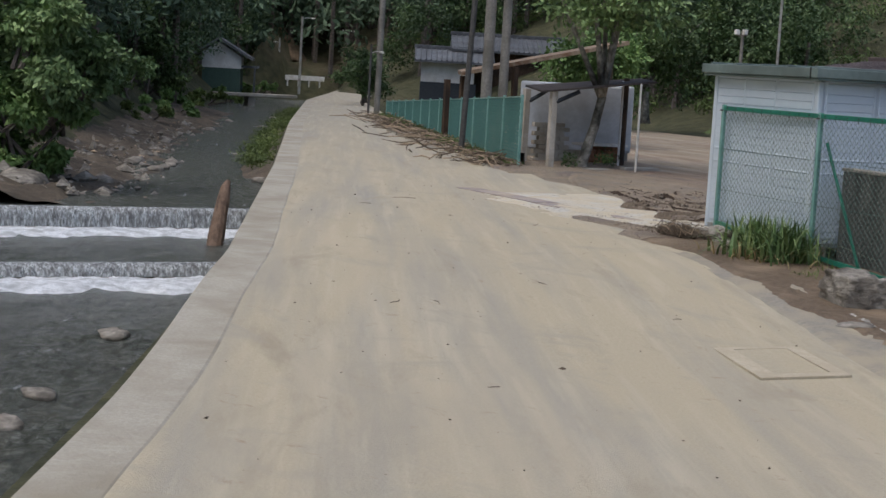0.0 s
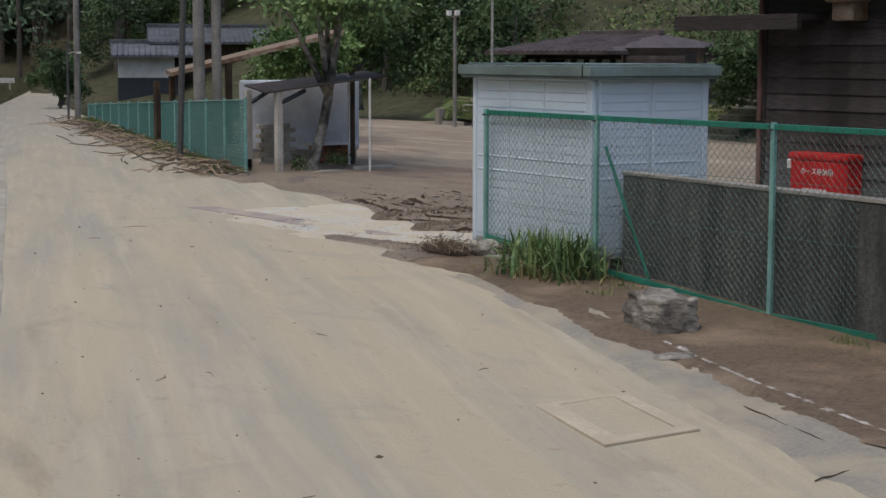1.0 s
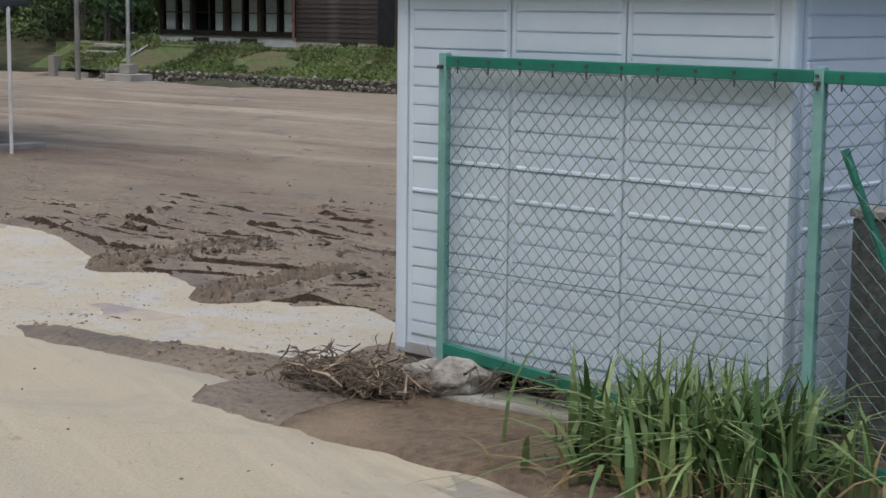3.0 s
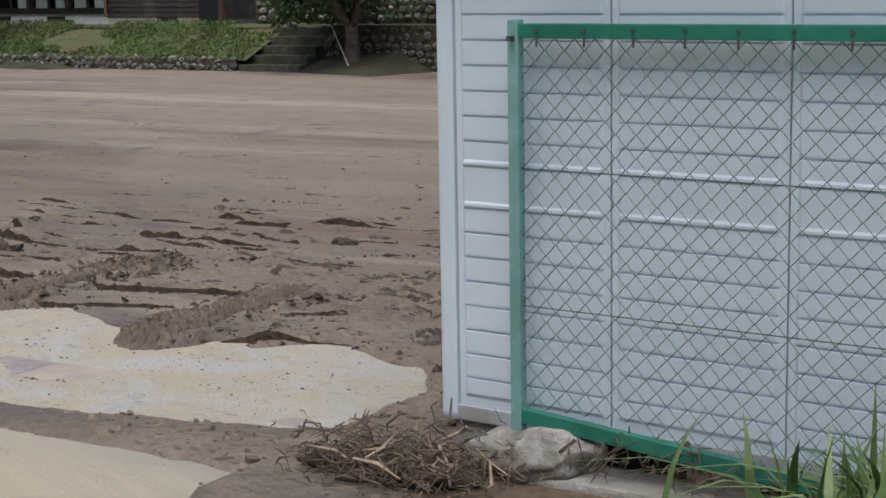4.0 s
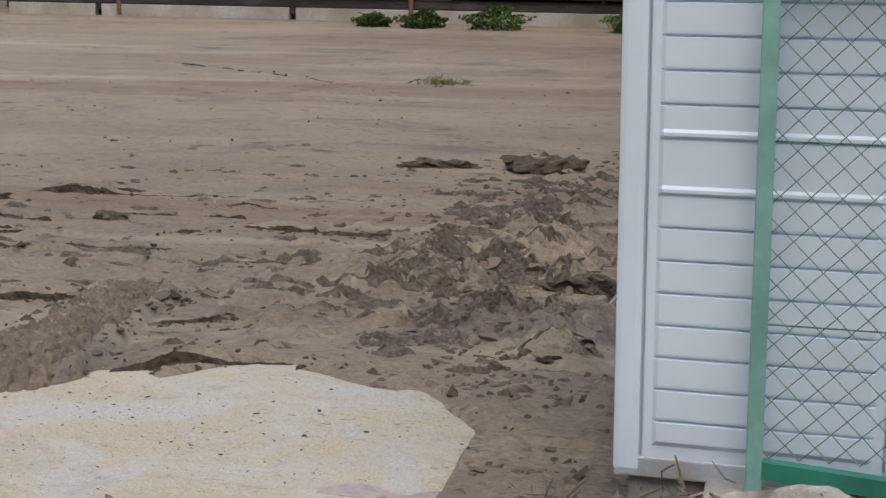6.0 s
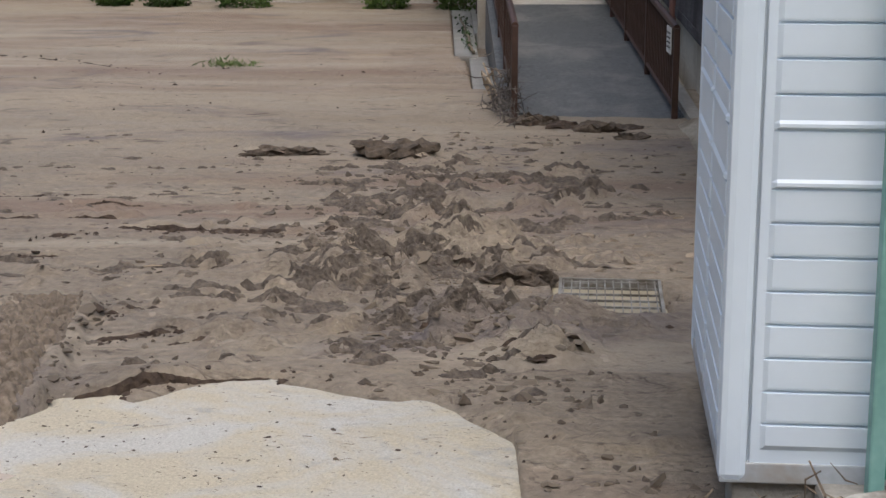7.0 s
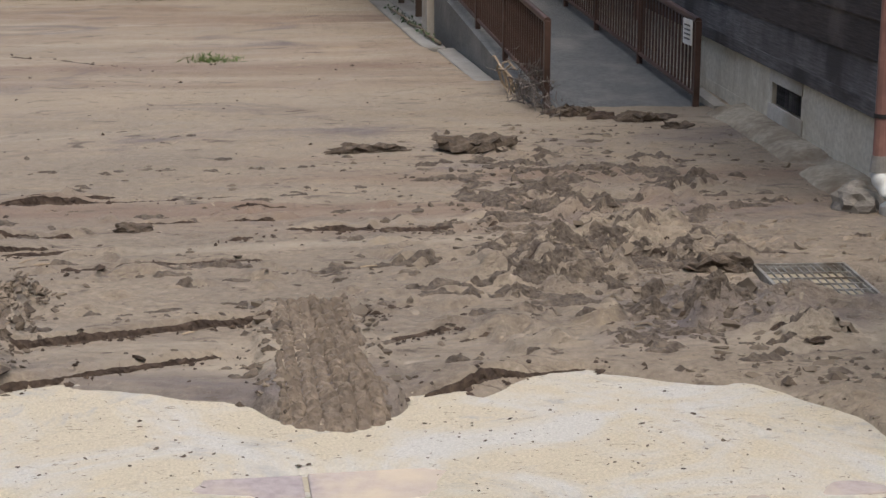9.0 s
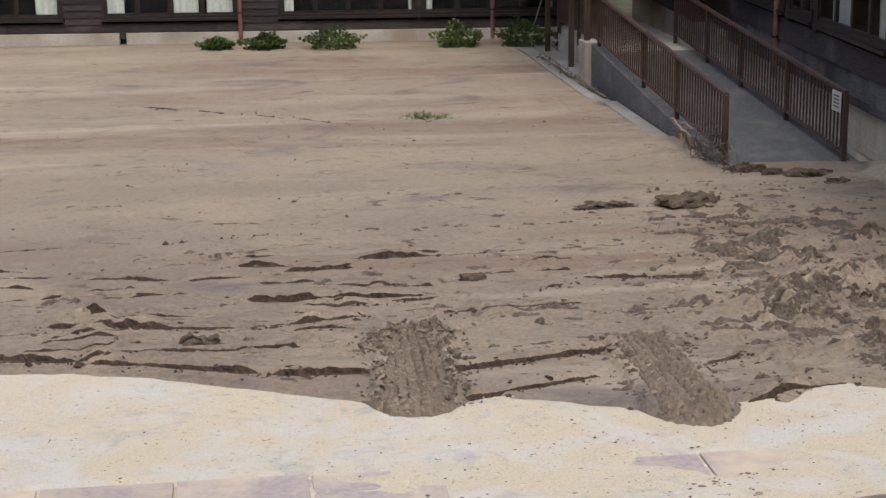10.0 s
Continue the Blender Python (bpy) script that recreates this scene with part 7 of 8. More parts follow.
tank = thing("storage_tank", (14.4, 25.2, 0), "pale blue-grey sheet-metal tank under the shelter roof", "tank")
part("shell", boxes(((0, 0, 0.22), (2.4, 0.5, 1.62)), bevel=0.05, m=Matrix.Translation((13.1, 25.6, 0)) @ Matrix.Rotation(radians(-30), 4, "Z")), TARP, tank)
part("tank_base", boxes(((0.05, 0.05, -0.05), (2.35, 0.45, 0.22)), m=Matrix.Translation((13.1, 25.6, 0)) @ Matrix.Rotation(radians(-30), 4, "Z")), CONC, tank)
kiln = thing("brick_stack", (14.2, 24.0, 0), "rough stack of orange bricks under a pale slab", "bricks")
rnd = random.Random(6)
for r in range(5):
    for k in range(4):
        part("brick", boxes(((13.65 + 0.22 * k + (0.1 if r % 2 else 0), 23.75 + rnd.uniform(-0.03, 0.03), 0.0 + 0.075 * r), (13.86 + 0.22 * k + (0.1 if r % 2 else 0), 23.87, 0.07 + 0.075 * r)), bevel=0.006), BRICKM, kiln)
part("slab", boxes(((13.55, 23.6, 0.38), (14.6, 24.1, 0.43)), bevel=0.01), WHITE, kiln)
wallp = thing("block_screen", (13.0, 23.4, 0), "small pale block wall under the shelter", "wall")
for r in range(9):
    for k in range(3):
        part("block", boxes(((12.6 + 0.24 * k + (0.12 if r % 2 else 0), 24.0, 0.09 * r), (12.83 + 0.24 * k + (0.12 if r % 2 else 0), 24.12, 0.085 + 0.09 * r)), bevel=0.006), CONC_PALE, wallp)
for lo, hi in (((13.3, 21.6, -0.02), (14.1, 21.8, 0.1)), ((12.4, 21.5, -0.02), (12.9, 21.7, 0.06))):
    tagged(part("kerb_block", boxes((lo, hi), bevel=0.02), CONC), "loose concrete kerb block by the shelter", "kerb block", "kerb blocks")
lean = thing("lean_to", (15, 28, 0), "long open lean-to with a rusty brown sloping roof", "shelter")
bm = bmesh.new()
v = [bm.verts.new(c) for c in ((13.75, 29.0, 1.52), (17.2, 27.3, 2.45), (18.6, 30.0, 2.5), (15.1, 31.8, 1.55))]
bm.faces.new(v)
g = bmesh.ops.extrude_face_region(bm, geom=bm.faces[:])
bmesh.ops.translate(bm, verts=[e for e in g["geom"] if isinstance(e, bmesh.types.BMVert)], vec=(0, 0, 0.09))
part("roof", bm, TAN, lean, "rusty brown sheet roof")
for x, y, h in ((13.5, 29.2, 1.42), (14.9, 28.5, 1.8), (16.9, 27.6, 2.35), (15.1, 31.5, 1.5)):
    part("post", boxes(((x - 0.06, y - 0.06, -0.05), (x + 0.06, y + 0.06, h)), bevel=0.01), WOOD, lean)

# ---- trees ----
def tree(name, x, y, z0, h, r, crown, leaf_mat, n, leaf, seed, label, bark=None, forks=5, fork_at=0.35):
    """Tapered trunk, forked limbs and a crown of leaf clumps round the limb ends; crown: (half width, half height)."""
    rng = np.random.default_rng(seed)
    t = thing(name, (x, y, z0), label, "tree")
    bm = bmesh.new()
    top = Vector((x + rng.normal() * 0.1, y + rng.normal() * 0.1, z0 + h * fork_at))
    rings(bm, [((x, y, z0 - 0.1), r * 1.5), ((x, y, z0 + 0.12), r * 1.05), (Vector((x, y, z0)).lerp(top, 0.6) + Vector((0.03, 0.02, 0)), r * 0.9), (top, r * 0.8)], 10)
    ends = []
    for k in range(forks):
        a = k * math.tau / forks + rng.uniform(-0.4, 0.4)
        w = crown[0] * rng.uniform(0.35, 0.8)
        e = Vector((x + math.cos(a) * w, y + math.sin(a) * w, z0 + h - crown[1] * rng.uniform(0.5, 1.2)))
        mid = top.lerp(e, 0.5) + Vector((rng.normal() * 0.12, rng.normal() * 0.12, 0.1))
        rings(bm, [(top - Vector((0, 0, 0.1)), r * 0.6), (mid, r * 0.4), (e, r * 0.12)], 7)
        ends += [e, mid]
        for _ in range(3):
            e2 = mid.lerp(e, rng.uniform(0.2, 1.0)) + Vector(rng.normal(size=3)) * crown[0] * 0.35
            rings(bm, [(mid, r * 0.22), (e2, r * 0.06)], 5)
            ends.append(e2)
    part("trunk", bm, bark or BARK, t, "", True)
    pts, outs = [], []
    for e in ends:
        s = crown[0] * rng.uniform(0.25, 0.5)
        p, d = blob(rng, e, (s, s, s * 0.75), n // len(ends), 0.25)
        pts.append(p)
        outs.append(d)
    leaves("crown", leaf_mat, np.concatenate(pts), leaf, rng, t, 0.5, 0.35, np.concatenate(outs))
    return t


tree("roadside_tree", 12.75, 22.3, 0, 5.3, 0.105, (1.6, 0.9), LEAF_B, 13000, 0.12, 3, "leafy tree with a pale mottled forked trunk by the shelter", None, 6, 0.27)
tree("maple_tree", 25.2, 22.0, 0, 2.9, 0.13, (1.6, 0.9), LEAF_D, 15000, 0.1, 4, "dark-leaved tree shading the stone steps", BARK_D, 6, 0.3)
tree("garden_tree", 22.5, 54.0, 0, 2.1, 0.1, (1.0, 0.8), LEAF_D, 6000, 0.12, 6, "round dark garden tree beside the road", BARK_D, 5, 0.25)
tree("garden_tree", 24.6, 58.5, 0, 2.4, 0.1, (0.9, 0.8), LEAF_D, 5000, 0.12, 7, "round dark garden tree beside the house", BARK_D, 5, 0.25)
tree("yard_edge_tree", 24.0, 39.5, 0.1, 3.4, 0.13, (1.7, 1.2), LEAF_L, 11000, 0.15, 8, "light green tree at the far edge of the yard", BARK, 6, 0.3)
tree("yard_edge_tree", 27.2, 41.5, 0.3, 3.8, 0.14, (1.8, 1.3), LEAF, 11000, 0.15, 9, "leafy green tree at the foot of the hill", BARK, 6, 0.3)

rng = np.random.default_rng(19)


def bank_bush(cx, cy, cz, spread, n, mat, leaf, label):
    b = thing("bank_shrub", (cx, cy, cz), label, "shrub", "riverside shrubs")
    pts, outs = [], []
    bm = bmesh.new()
    k = max(5, n // 900)
    for _ in range(k):
        c = np.array([cx, cy, cz]) + rng.normal(size=3) * np.array(spread) * 0.55
        s = min(spread) * rng.uniform(0.3, 0.6)
        p, d = blob(rng, c, (s * 1.3, s * 1.3, s * 0.8), n // k, 0.3)
        pts.append(p)
        outs.append(d)
        rings(bm, [((cx + rng.normal() * 0.2, cy + rng.normal() * 0.2, cz - spread[2] * 1.5), 0.05), (tuple(c), 0.012)], 5)
    part("stem_tangle", bm, BARK_D, b)
    leaves("foliage", mat, np.concatenate(pts), leaf, rng, b, 0.42, 0.5, np.concatenate(outs))


for px, py, n, mat in ((20, 60, 9000, LEAF_B), (130, 40, 9000, LEAF_B), (60, 190, 9000, LEAF_L), (150, 150, 7000, LEAF_B), (20, 270, 8000, LEAF_L), (100, 240, 6000, LEAF_L), (170, 90, 5000, LEAF_B), (-60, 130, 7000, LEAF_B), (-80, 260, 6000, LEAF_L)):
    bank_bush(0.75 + 0.0084 * px, 22.3 - 0.0045 * px, 2.55 - 0.0094 * py, (0.75, 0.8, 0.6), n, mat, 0.13, "dense green broadleaf shrub overhanging the stream bank")
for y in (25, 28.5, 32, 36, 40, 45, 50, 56):
    x = float(left_edge(y)) - 5.6 - rng.uniform(0, 0.8)
    bank_bush(x, y, 0.9 + 0.012 * y, (1.1, 1.5, 0.9), 3600, LEAF if int(y) % 3 else LEAF_B, 0.16, "shaded shrubs growing on the stream bank")
for y in (41, 44, 48, 52, 57, 61, 66, 71, 76, 82, 88, 93):
    x = float(left_edge(y)) - 4.6 + 0.035 * max(0, y - 60)
    bank_bush(x, y, -0.1 + 0.008 * max(0, y - 60), (0.7, 1.3, 0.28), 1700, TURF if int(y) % 2 else LEAF_L, 0.2, "bright grass and weeds on the low bank")

# ---- far houses ----
hut = thing("river_hut", (21.5, 68, -0.3), "small gabled hut with white plaster above dark boards", "hut")
hm = Matrix.Translation((20.75, 68.2, -0.1)) @ Matrix.Rotation(radians(-22), 4, "Z") @ Matrix.Scale(1.2, 4)
part("lower_wall", boxes(((0, 0, 0), (1.45, 3.0, 0.95)), bevel=0.01, m=hm), BOARD_GR, hut, "dark green-grey boarding")
bm = bmesh.new()
v = [bm.verts.new(hm @ Vector(c)) for c in ((-0.02, -0.02, 0.95), (1.47, -0.02, 0.95), (1.47, -0.02, 1.4), (0.6, -0.02, 1.95), (-0.02, -0.02, 1.55))]
f = bm.faces.new(v)
g = bmesh.ops.extrude_face_region(bm, geom=[f])
bmesh.ops.translate(bm, verts=[e for e in g["geom"] if isinstance(e, bmesh.types.BMVert)], vec=hm.to_3x3() @ Vector((0, 3.0, 0)))
part("gable_wall", bm, PLASTER, hut, "white plastered gable")
for a, b in (((-0.35, 1.4), (0.6, 2.03)), ((0.6, 2.03), (1.9, 1.28))):
    bm = bmesh.new()
    v = [bm.verts.new(hm @ Vector((q[0], yy, q[1] + dz))) for dz in (0, 0.09) for q, yy in ((a, -0.3), (b, -0.3), (b, 3.3), (a, 3.3))]
    for f in ((0, 3, 2, 1), (4, 5, 6, 7), (0, 1, 5, 4), (1, 2, 6, 5), (2, 3, 7, 6), (3, 0, 4, 7)):
        bm.faces.new([v[k] for k in f])
    part("roof", bm, TILE, hut, "grey tiled roof slope")
part("porch", boxes(((1.4, 0.2, 1.0), (2.1, 2.8, 1.08)), ((1.95, 0.25, 0.0), (2.02, 0.32, 1.0)), m=hm), TILE, hut)

ho = thing("farmhouse", (30.1, 64.6, 0), "white-walled farmhouse with stacked grey tile roofs", "house")
hm = Matrix.Translation((30.1, 64.6, 0)) @ Matrix.Rotation(radians(-26), 4, "Z")
part("lower_wall", boxes(((0, 0, -0.1), (2.6, 4, 0.95)), bevel=0.01, m=hm), NAVY, ho, "dark blue-grey lower boarding")
part("upper_wall", boxes(((0.03, 0.03, 0.95), (2.5, 4, 1.85)), bevel=0.01, m=hm), PLASTER, ho, "white plaster upper wall")
part("main_wall", boxes(((1.9, 1.5, 0), (6.5, 5.5, 2.6)), m=hm), WOOD, ho)


def pitched(parent, m, x0, x1, y0, y1, ze, zr, mat, label):
    """Two slopes along x with half-round tile rolls."""
    ym = (y0 + y1) / 2
    bm = bmesh.new()
    v = [bm.verts.new(m @ Vector(c)) for c in ((x0, y0, ze), (x1, y0, ze), (x1, ym, zr), (x0, ym, zr), (x0, y1, ze), (x1, y1, ze), (x0, y0, ze - 0.1), (x1, y0, ze - 0.1), (x0, y1, ze - 0.1), (x1, y1, ze - 0.1))]
    for f in ((0, 1, 2, 3), (3, 2, 5, 4), (6, 7, 1, 0), (4, 5, 9, 8), (6, 0, 3, 4, 8), (7, 9, 5, 2, 1), (6, 8, 9, 7)):
        bm.faces.new([v[k] for k in f])
    r = part("roof", bm, mat, parent, label)
    n = int((x1 - x0) / 0.24)
    bm = bmesh.new()
    for k in range(n + 1):
        x = x0 + 0.03 + (x1 - x0 - 0.06) * k / n
        rings(bm, [(m @ Vector((x, y0 - 0.02, ze + 0.01)), 0.04), (m @ Vector((x, ym, zr + 0.01)), 0.04)], 5)
    part("tile_roll", bm, mat, r)
    part("ridge", boxes(((x0 - 0.05, ym - 0.1, zr - 0.02), (x1 + 0.05, ym + 0.1, zr + 0.16)), bevel=0.03, m=m), mat, r)


pitched(ho, hm, -0.3, 3.4, -0.45, 3.2, 1.95, 2.5, TILE, "grey tiled lower roof")
pitched(ho, hm, 1.4, 7.0, 1.0, 6.2, 2.55, 3.25, TILE, "grey tiled main roof")
rail = thing("guard_rail", (31, 82, 0.2), "white guard rail at the bend of the road", "guard rail")
part("beam", boxes(((0, -0.03, 0.35), (2.2, 0.03, 0.62)), bevel=0.01, m=Matrix.Translation((30.5, 82.6, 0.1)) @ Matrix.Rotation(radians(-25), 4, "Z")), WHITE, rail)
for k in range(4):
    part("post", boxes(((0.1 + 0.6 * k, 0.03, 0), (0.18 + 0.6 * k, 0.1, 0.6)), m=Matrix.Translation((30.5, 82.6, 0.1)) @ Matrix.Rotation(radians(-25), 4, "Z")), WHITE, rail)
br = thing("footbridge", (22, 62, 0), "low concrete footbridge over the stream", "bridge")
part("deck", boxes(((19.4, 62.0, -0.05), (23.0, 62.8, 0.08)), bevel=0.02), CONC, br)
part("pier", boxes(((20.8, 62.1, -1.0), (21.1, 62.7, -0.05)), bevel=0.02), CONC, br)

# ---- debris along the fence and road edge ----
rng = np.random.default_rng(23)
bm = bmesh.new()
bm2 = bmesh.new()
for k in range(420):
    t = rng.uniform(0, 1) ** 1.3
    p = A.lerp(B, t) + Vector((-0.15 - abs(rng.normal()) * 0.55, 0.1 + rng.normal() * 0.3, 0.05 + abs(rng.normal()) * 0.05))
    a, l = rng.normal(1.2, 0.7), rng.uniform(0.1, 0.55)
    w = Vector((math.cos(a), math.sin(a), rng.normal() * 0.15))
    rings(bm if k % 3 else bm2, [(p - w * l, 0.008), (p + Vector(rng.normal(size=3)) * 0.04, 0.014), (p + w * l, 0.006)], 4)
tagged(part("flood_debris", bm, TWIG), "brown branches and flood wrack along the fence foot", "debris", "", "stuff")
tagged(part("flood_straw", bm2, STRAW), "pale broken bamboo and straw along the fence foot", "debris", "", "stuff")
pts = []
for k in range(60):
    t = rng.uniform(0.02, 0.95)
    p = A.lerp(B, t)
    q, d = blob(rng, (p.x - 0.25, p.y, 0.05), (0.25, 0.5, 0.12), 90, 0.1, 0.2)
    pts.append(q)
tagged(leaves("verge_grass", TURF, np.concatenate(pts), 0.13, rng, None, 0.14, -0.5), "grass tufts growing along the fence foot", "grass", "", "stuff")
pts, outs = [], []
for c in ((13.1, 22.0, 0.2), (12.4, 22.2, 0.15), (13.5, 22.6, 0.2)):
    q, d = blob(rng, c, (0.26, 0.26, 0.2), 90, 0.1, 0.5)
    pts.append(q)
tagged(leaves("weeds", LEAF, np.concatenate(pts), 0.09, rng, None, 0.35, -0.3), "weeds round the tree foot", "weeds", "", "stuff")

# ---- wooded hillsides ----
rng = np.random.default_rng(2)
trunks = bmesh.new()
cedar, broad, scrub, low_cedar, low_broad = [], [], [], [], []
made = 0


def cedar_points(x, y, z, n, lo, hi, H):
    zz = lo + (hi - lo) * rng.uniform(0, 1, n)
    rad = (1.5 * (1 - (zz - lo) / (H - lo + 0.5)) + 0.25) * rng.uniform(0.2, 1, n) ** 0.5
    a = rng.uniform(0, math.tau, n)
    return np.stack([x + rad * np.cos(a), y + rad * np.sin(a), z + zz - rad * 0.25], 1)


for _ in range(9000):
    head, away = radians(rng.uniform(6, 62)), rng.uniform(38, 118)
    x, y = -4 + away * math.sin(head), -5 + away * math.cos(head)
    if 23.5 < math.degrees(math.atan2(x + 5.1, y + 6.5)) < 32.5 and y < 74:
        continue
    h = float(hill(x, y))
    off = float(left_edge(y)) - x
    if h < 0.3 or (off < 6.2 and x < float(right_edge(y)) + 3 and y < 97) or (24 < x < 34 and y < 38 and h < 1.2):
        continue
    skirt = h < 2.8 + 0.03 * away
    cleared = math.degrees(head) > 38.5 and y < 62
    if cleared:
        if rng.uniform() < (0.75 if h < 2.2 else 0.2) and skirt:
            q, d = blob(rng, (x, y, h + 0.25), (1.2, 1.2, 0.5), 330 if h < 2.2 else 140, 0.2)
            scrub.append(q)
        continue
    if rng.uniform() < 0.5 and made < 620 and h < 16:
        H = rng.uniform(7, 12)
        made += 1
        if rng.uniform() < 0.6 and not (x > 22 and y < 50):
            r = rng.uniform(0.09, 0.17)
            rings(trunks, [((x, y, h - 0.4), r), ((x + rng.normal() * 0.1, y, h + H), r * 0.5)], 6)
            lo = rng.uniform(1.0, 3.2)
            if skirt:
                low_cedar.append(cedar_points(x, y, h, 1100, lo, min(H, lo + 3.0), H))
            cedar.append(cedar_points(x, y, h, 200, lo, H, H))
        else:
            rings(trunks, [((x, y, h - 0.4), 0.12), ((x + 0.2, y, h + 2.5), 0.06)], 6)
            for _ in range(4):
                c = (x + rng.normal() * 0.8, y + rng.normal() * 0.8, h + rng.uniform(0.8, 3.4))
                q, d = blob(rng, c, (1.0, 1.0, 0.8), 560 if skirt else 80, 0.3)
                (low_broad if skirt else broad).append(q)
    elif rng.uniform() < 0.5 and skirt:
        q, d = blob(rng, (x, y, h + 0.2), (0.9, 0.9, 0.5), 220, 0.2)
        scrub.append(q)
tagged(part("far_trunks", trunks, BARK_D), "straight dark cedar trunks on the hillside", "trunks", "", "stuff")
tagged(leaves("far_cedars", CEDAR, np.concatenate(cedar), 0.4, rng, None, 0.4, 0.6), "dense dark cedar woods on the hillside", "woods", "", "stuff")
tagged(leaves("skirt_cedars", CEDAR, np.concatenate(low_cedar), 0.19, rng, None, 0.35, 0.7), "drooping cedar boughs at the foot of the hill", "woods", "", "stuff")
if broad:
    tagged(leaves("far_broadleaf", LEAF_D, np.concatenate(broad), 0.4, rng, None, 0.55, 0.3), "broadleaf trees high on the hillside", "woods", "", "stuff")
tagged(leaves("skirt_broadleaf", LEAF_D, np.concatenate(low_broad), 0.16, rng, None, 0.5, 0.35), "broadleaf trees mixed into the woods at the hill's foot", "woods", "", "stuff")
tagged(leaves("hill_scrub", SCRUB, np.concatenate(scrub), 0.15, rng, None, 0.5, 0.1), "low green scrub covering the slopes", "scrub", "", "stuff")
scar = tagged(part("bare_slope", shifted(rings(bmesh.new(), [((0, 0, -0.5), 3.2), ((0.1, 0.4, 0.8), 2.3), ((0.2, 1.0, 2.2), 1.4), ((0.3, 1.6, 3.6), 0.5)], 24), Matrix.Translation((32.4, 92.5, 0.0))), SCARP, None, "", True), "bare brown slide of earth on the wooded slope", "bare slope", "", "structure")
for x, y in ((13.65, 51.8), (14.1, 51.6), (12.2, 50.0), (11.2, 53.0)):
    t = thing("cedar_tree", (x, y, 0), "tall bare-stemmed cedar on the stream bank", "tree", "cedars on the bank")
    part("trunk", rings(bmesh.new(), [((x, y, -0.6), 0.13), ((x, y, 4), 0.12), ((x + 0.1, y, 11), 0.05)], 10), BARK_D, t, "", True)
    n = 1500
    zz = rng.uniform(2.8, 11, n)
    rad = 1.4 * rng.uniform(0.1, 1, n) ** 0.5 * (1.1 - (zz - 2.8) / 9)
    a = rng.uniform(0, math.tau, n)
    leaves("crown", CEDAR, np.stack([x + rad * np.cos(a), y + rad * np.sin(a), zz], 1), 0.3, rng, t, 0.4, 0.6)

def far_slope():
    rng = np.random.default_rng(44)
    stems, needles = bmesh.new(), []
    for _ in range(420):
        head, away = radians(rng.uniform(16, 36)), rng.uniform(94, 140)
        x, y = -4 + away * math.sin(head), -5 + away * math.cos(head)
        z, H = float(hill(x, y)), rng.uniform(7, 11)
        if z < 0.25:
            continue
        rings(stems, [((x, y, z - 0.4), 0.16), ((x, y, z + H), 0.07)], 5)
        n = 300
        zz = 1.5 + (H - 1.5) * rng.uniform(0, 1, n) ** 1.2
        rad = (1.9 * (1 - (zz - 1.5) / H) + 0.25) * rng.uniform(0.2, 1, n) ** 0.5
        a = rng.uniform(0, math.tau, n)
        needles.append(np.stack([x + rad * np.cos(a), y + rad * np.sin(a), z + zz], 1))
    tagged(part("valley_trunks", stems, BARK_D), "cedar trunks closing the head of the valley", "trunks", "", "stuff")
    tagged(leaves("valley_cedars", CEDAR, np.concatenate(needles), 0.5, rng, None, 0.4, 0.6), "dark cedar woods closing the head of the valley", "woods", "", "stuff")


far_slope()

# ---- boards of the school walls, piece by piece ----
nholes = [(a - WX + NX, b - WX + NX, c, d) for a, b, c, d in nholes]
boards(wing, BOARD_GREY, (WX, NY), (NX + 8.6, NY), 0.50, 0.70, 0.2, (0, 1), 0.022, nholes)
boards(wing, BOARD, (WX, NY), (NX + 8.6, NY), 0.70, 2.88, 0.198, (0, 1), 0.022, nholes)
boards(wing, BOARD, (NX + 10.4, NY), (EX, NY), 0.42, 2.88, 0.205, (0, 1), 0.022)
boards(wing, BOARD_GREY, (WX, NY), (WX, -3.0), 0.42, 0.93, 0.17, (-1, 0), 0.022)
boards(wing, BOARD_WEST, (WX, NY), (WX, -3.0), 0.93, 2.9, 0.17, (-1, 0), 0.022)
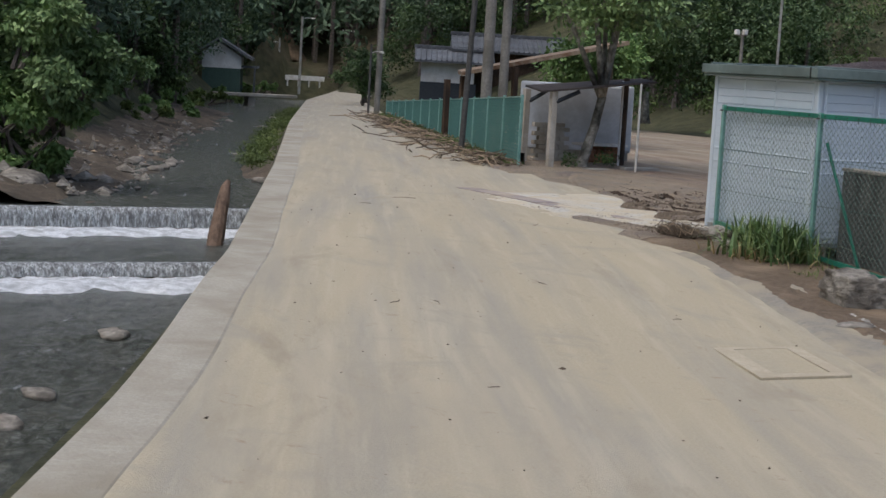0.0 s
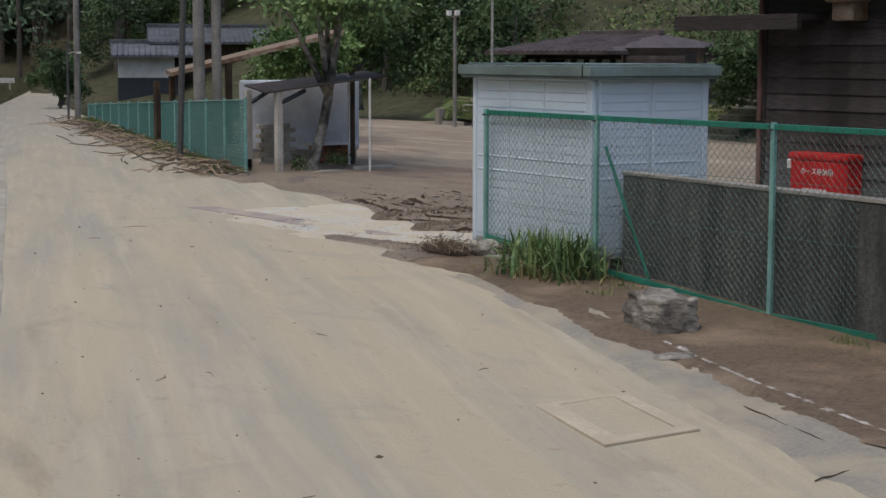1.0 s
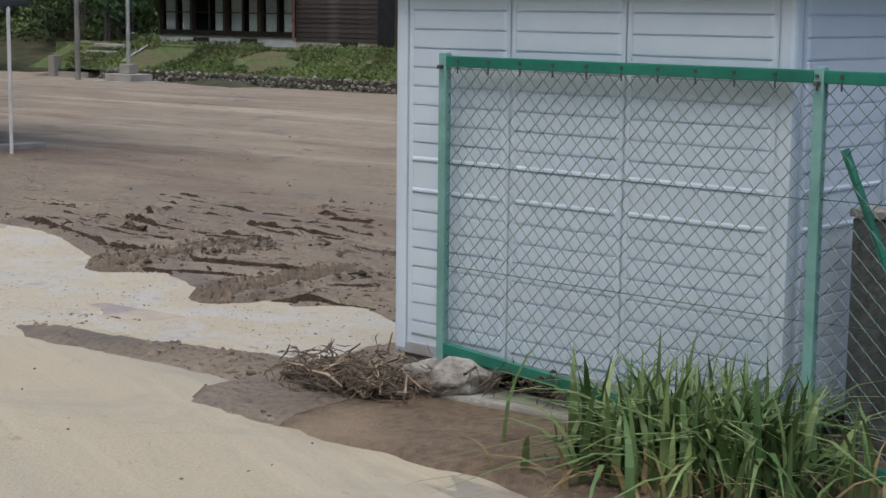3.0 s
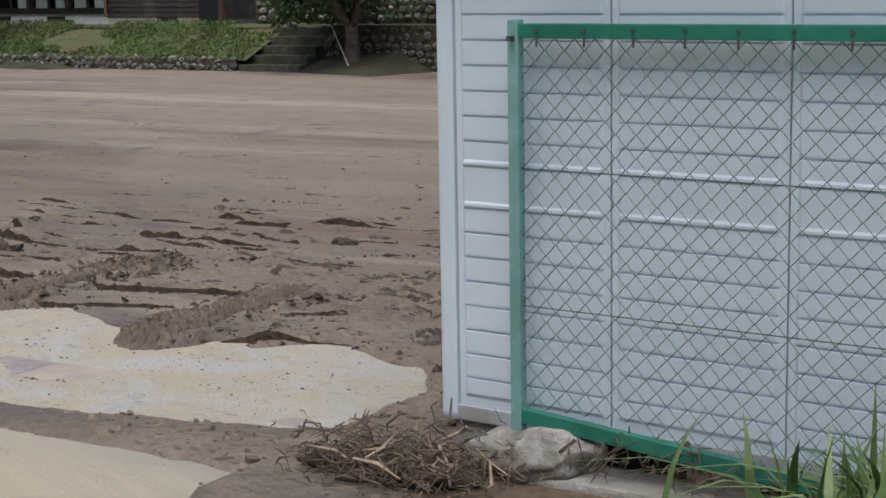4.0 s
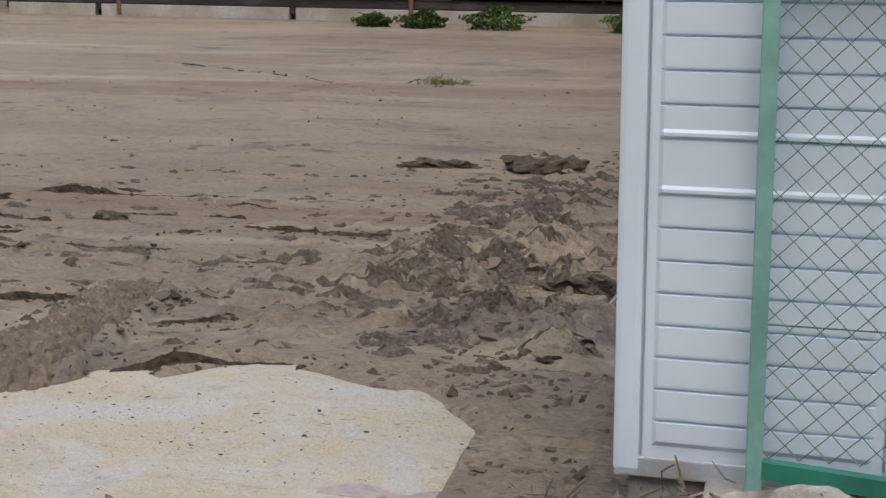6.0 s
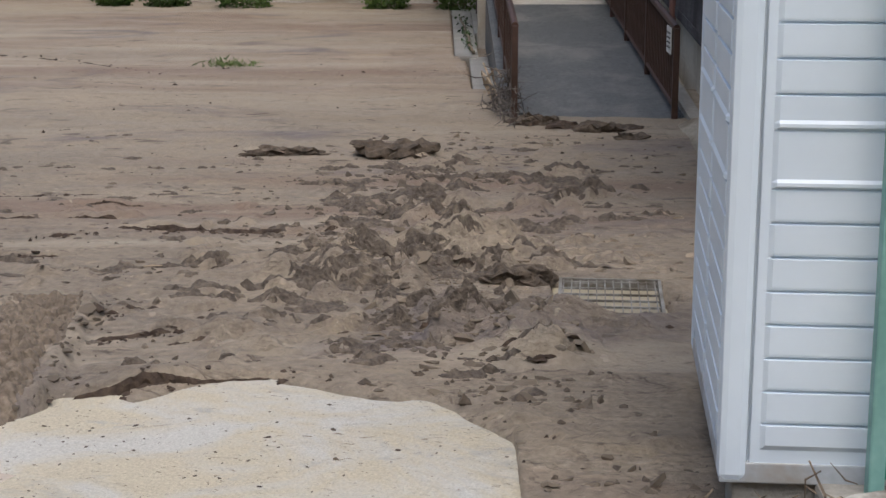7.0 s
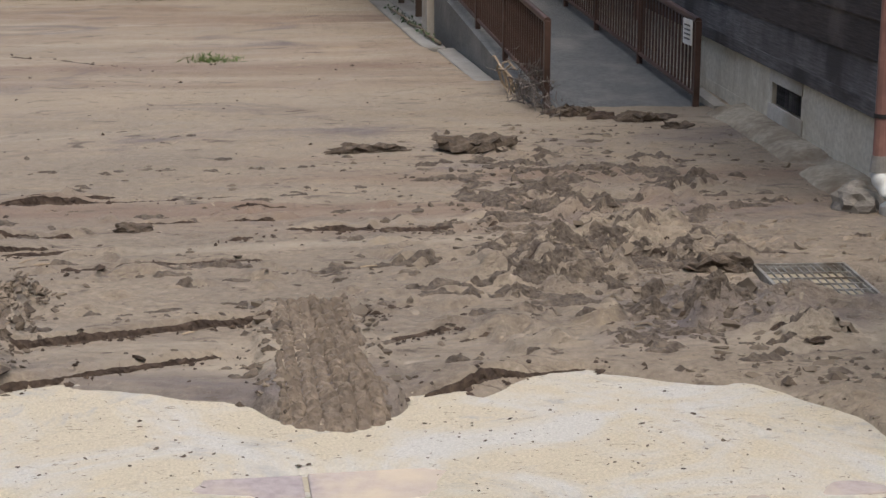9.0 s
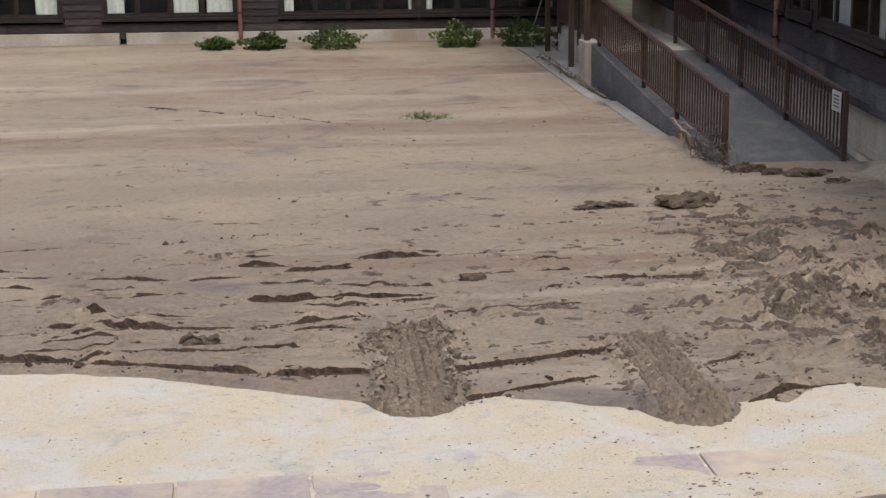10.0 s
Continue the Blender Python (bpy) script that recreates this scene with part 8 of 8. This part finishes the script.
boards(back, BOARD, (BX, 19.6), (BX, 8.5), 0.12, 2.5, 0.1, (-1, 0), 0.02, bholes)
boards(cot, BOARD, (TX, 29.4), (TX, 27.1), 0.88, 2.0, 0.1, (-1, 0), 0.02)


# ---- building and far groups turned, scaled and shifted to fit the camera's view ----
def about(x, y, degrees, scale=1.0, dx=0.0, dy=0.0):
    """A turn and a change of size about one spot of the ground, then a shift."""
    return Matrix.Translation((x + dx, y + dy, 0)) @ Matrix.Rotation(radians(degrees), 4, "Z") @ Matrix.Diagonal((scale, scale, scale, 1)) @ Matrix.Translation((-x, -y, 0))


SHELTER = ("cycle_shelter", "storage_tank", "brick_stack", "block_screen", "kerb_block", "roadside_tree", "weeds")
UPSTREAM = ("net_fence", "low_kerb", "utility_pole", "street_lamp", "river_hut", "farmhouse", "guard_rail", "footbridge", "garden_tree", "lean_to", "cedar_tree", "flood_debris", "flood_straw", "verge_grass")
TERRACE = ("terrace_wall", "upper_stone_wall", "dark_stone_wall", "grass_bank", "bank_turf", "terrace_ground", "stone_steps", "handrail", "teachers_house", "yard_light", "flag_pole", "maple_tree", "yard_edge_tree")
BACK_WING = ("school_back_wing", "azalea_bush", "walkway")
WING = ("school_wing", "hose_box", "wall_lamp", "junction_box")
for ob in [o for o in scene.objects if o.parent is None]:
    kind = ob.name.split(".")[0]
    if kind in SHELTER:
        ob.matrix_basis = about(-6.75, -4.3, 0, 0.94) @ ob.matrix_basis
    elif kind in WING or (kind == "downpipe" and ob.location.x < 17):
        ob.matrix_basis = about(12.2, 8.46, -3.5, 1.0, 0.0, 0.0) @ ob.matrix_basis
    elif kind in UPSTREAM:
        ob.matrix_basis = about(-4.3, -5.8, 0.75) @ ob.matrix_basis
    elif kind in TERRACE or (kind == "downpipe" and ob.location.x > 26):
        ob.matrix_basis = about(1.5, 5.5, 0.9) @ ob.matrix_basis
    elif kind in BACK_WING or (kind == "downpipe" and ob.location.x > 20):
        ob.matrix_basis = about(23.85, 13.0, -6, 0.93, -2.25, 0.0) @ ob.matrix_basis
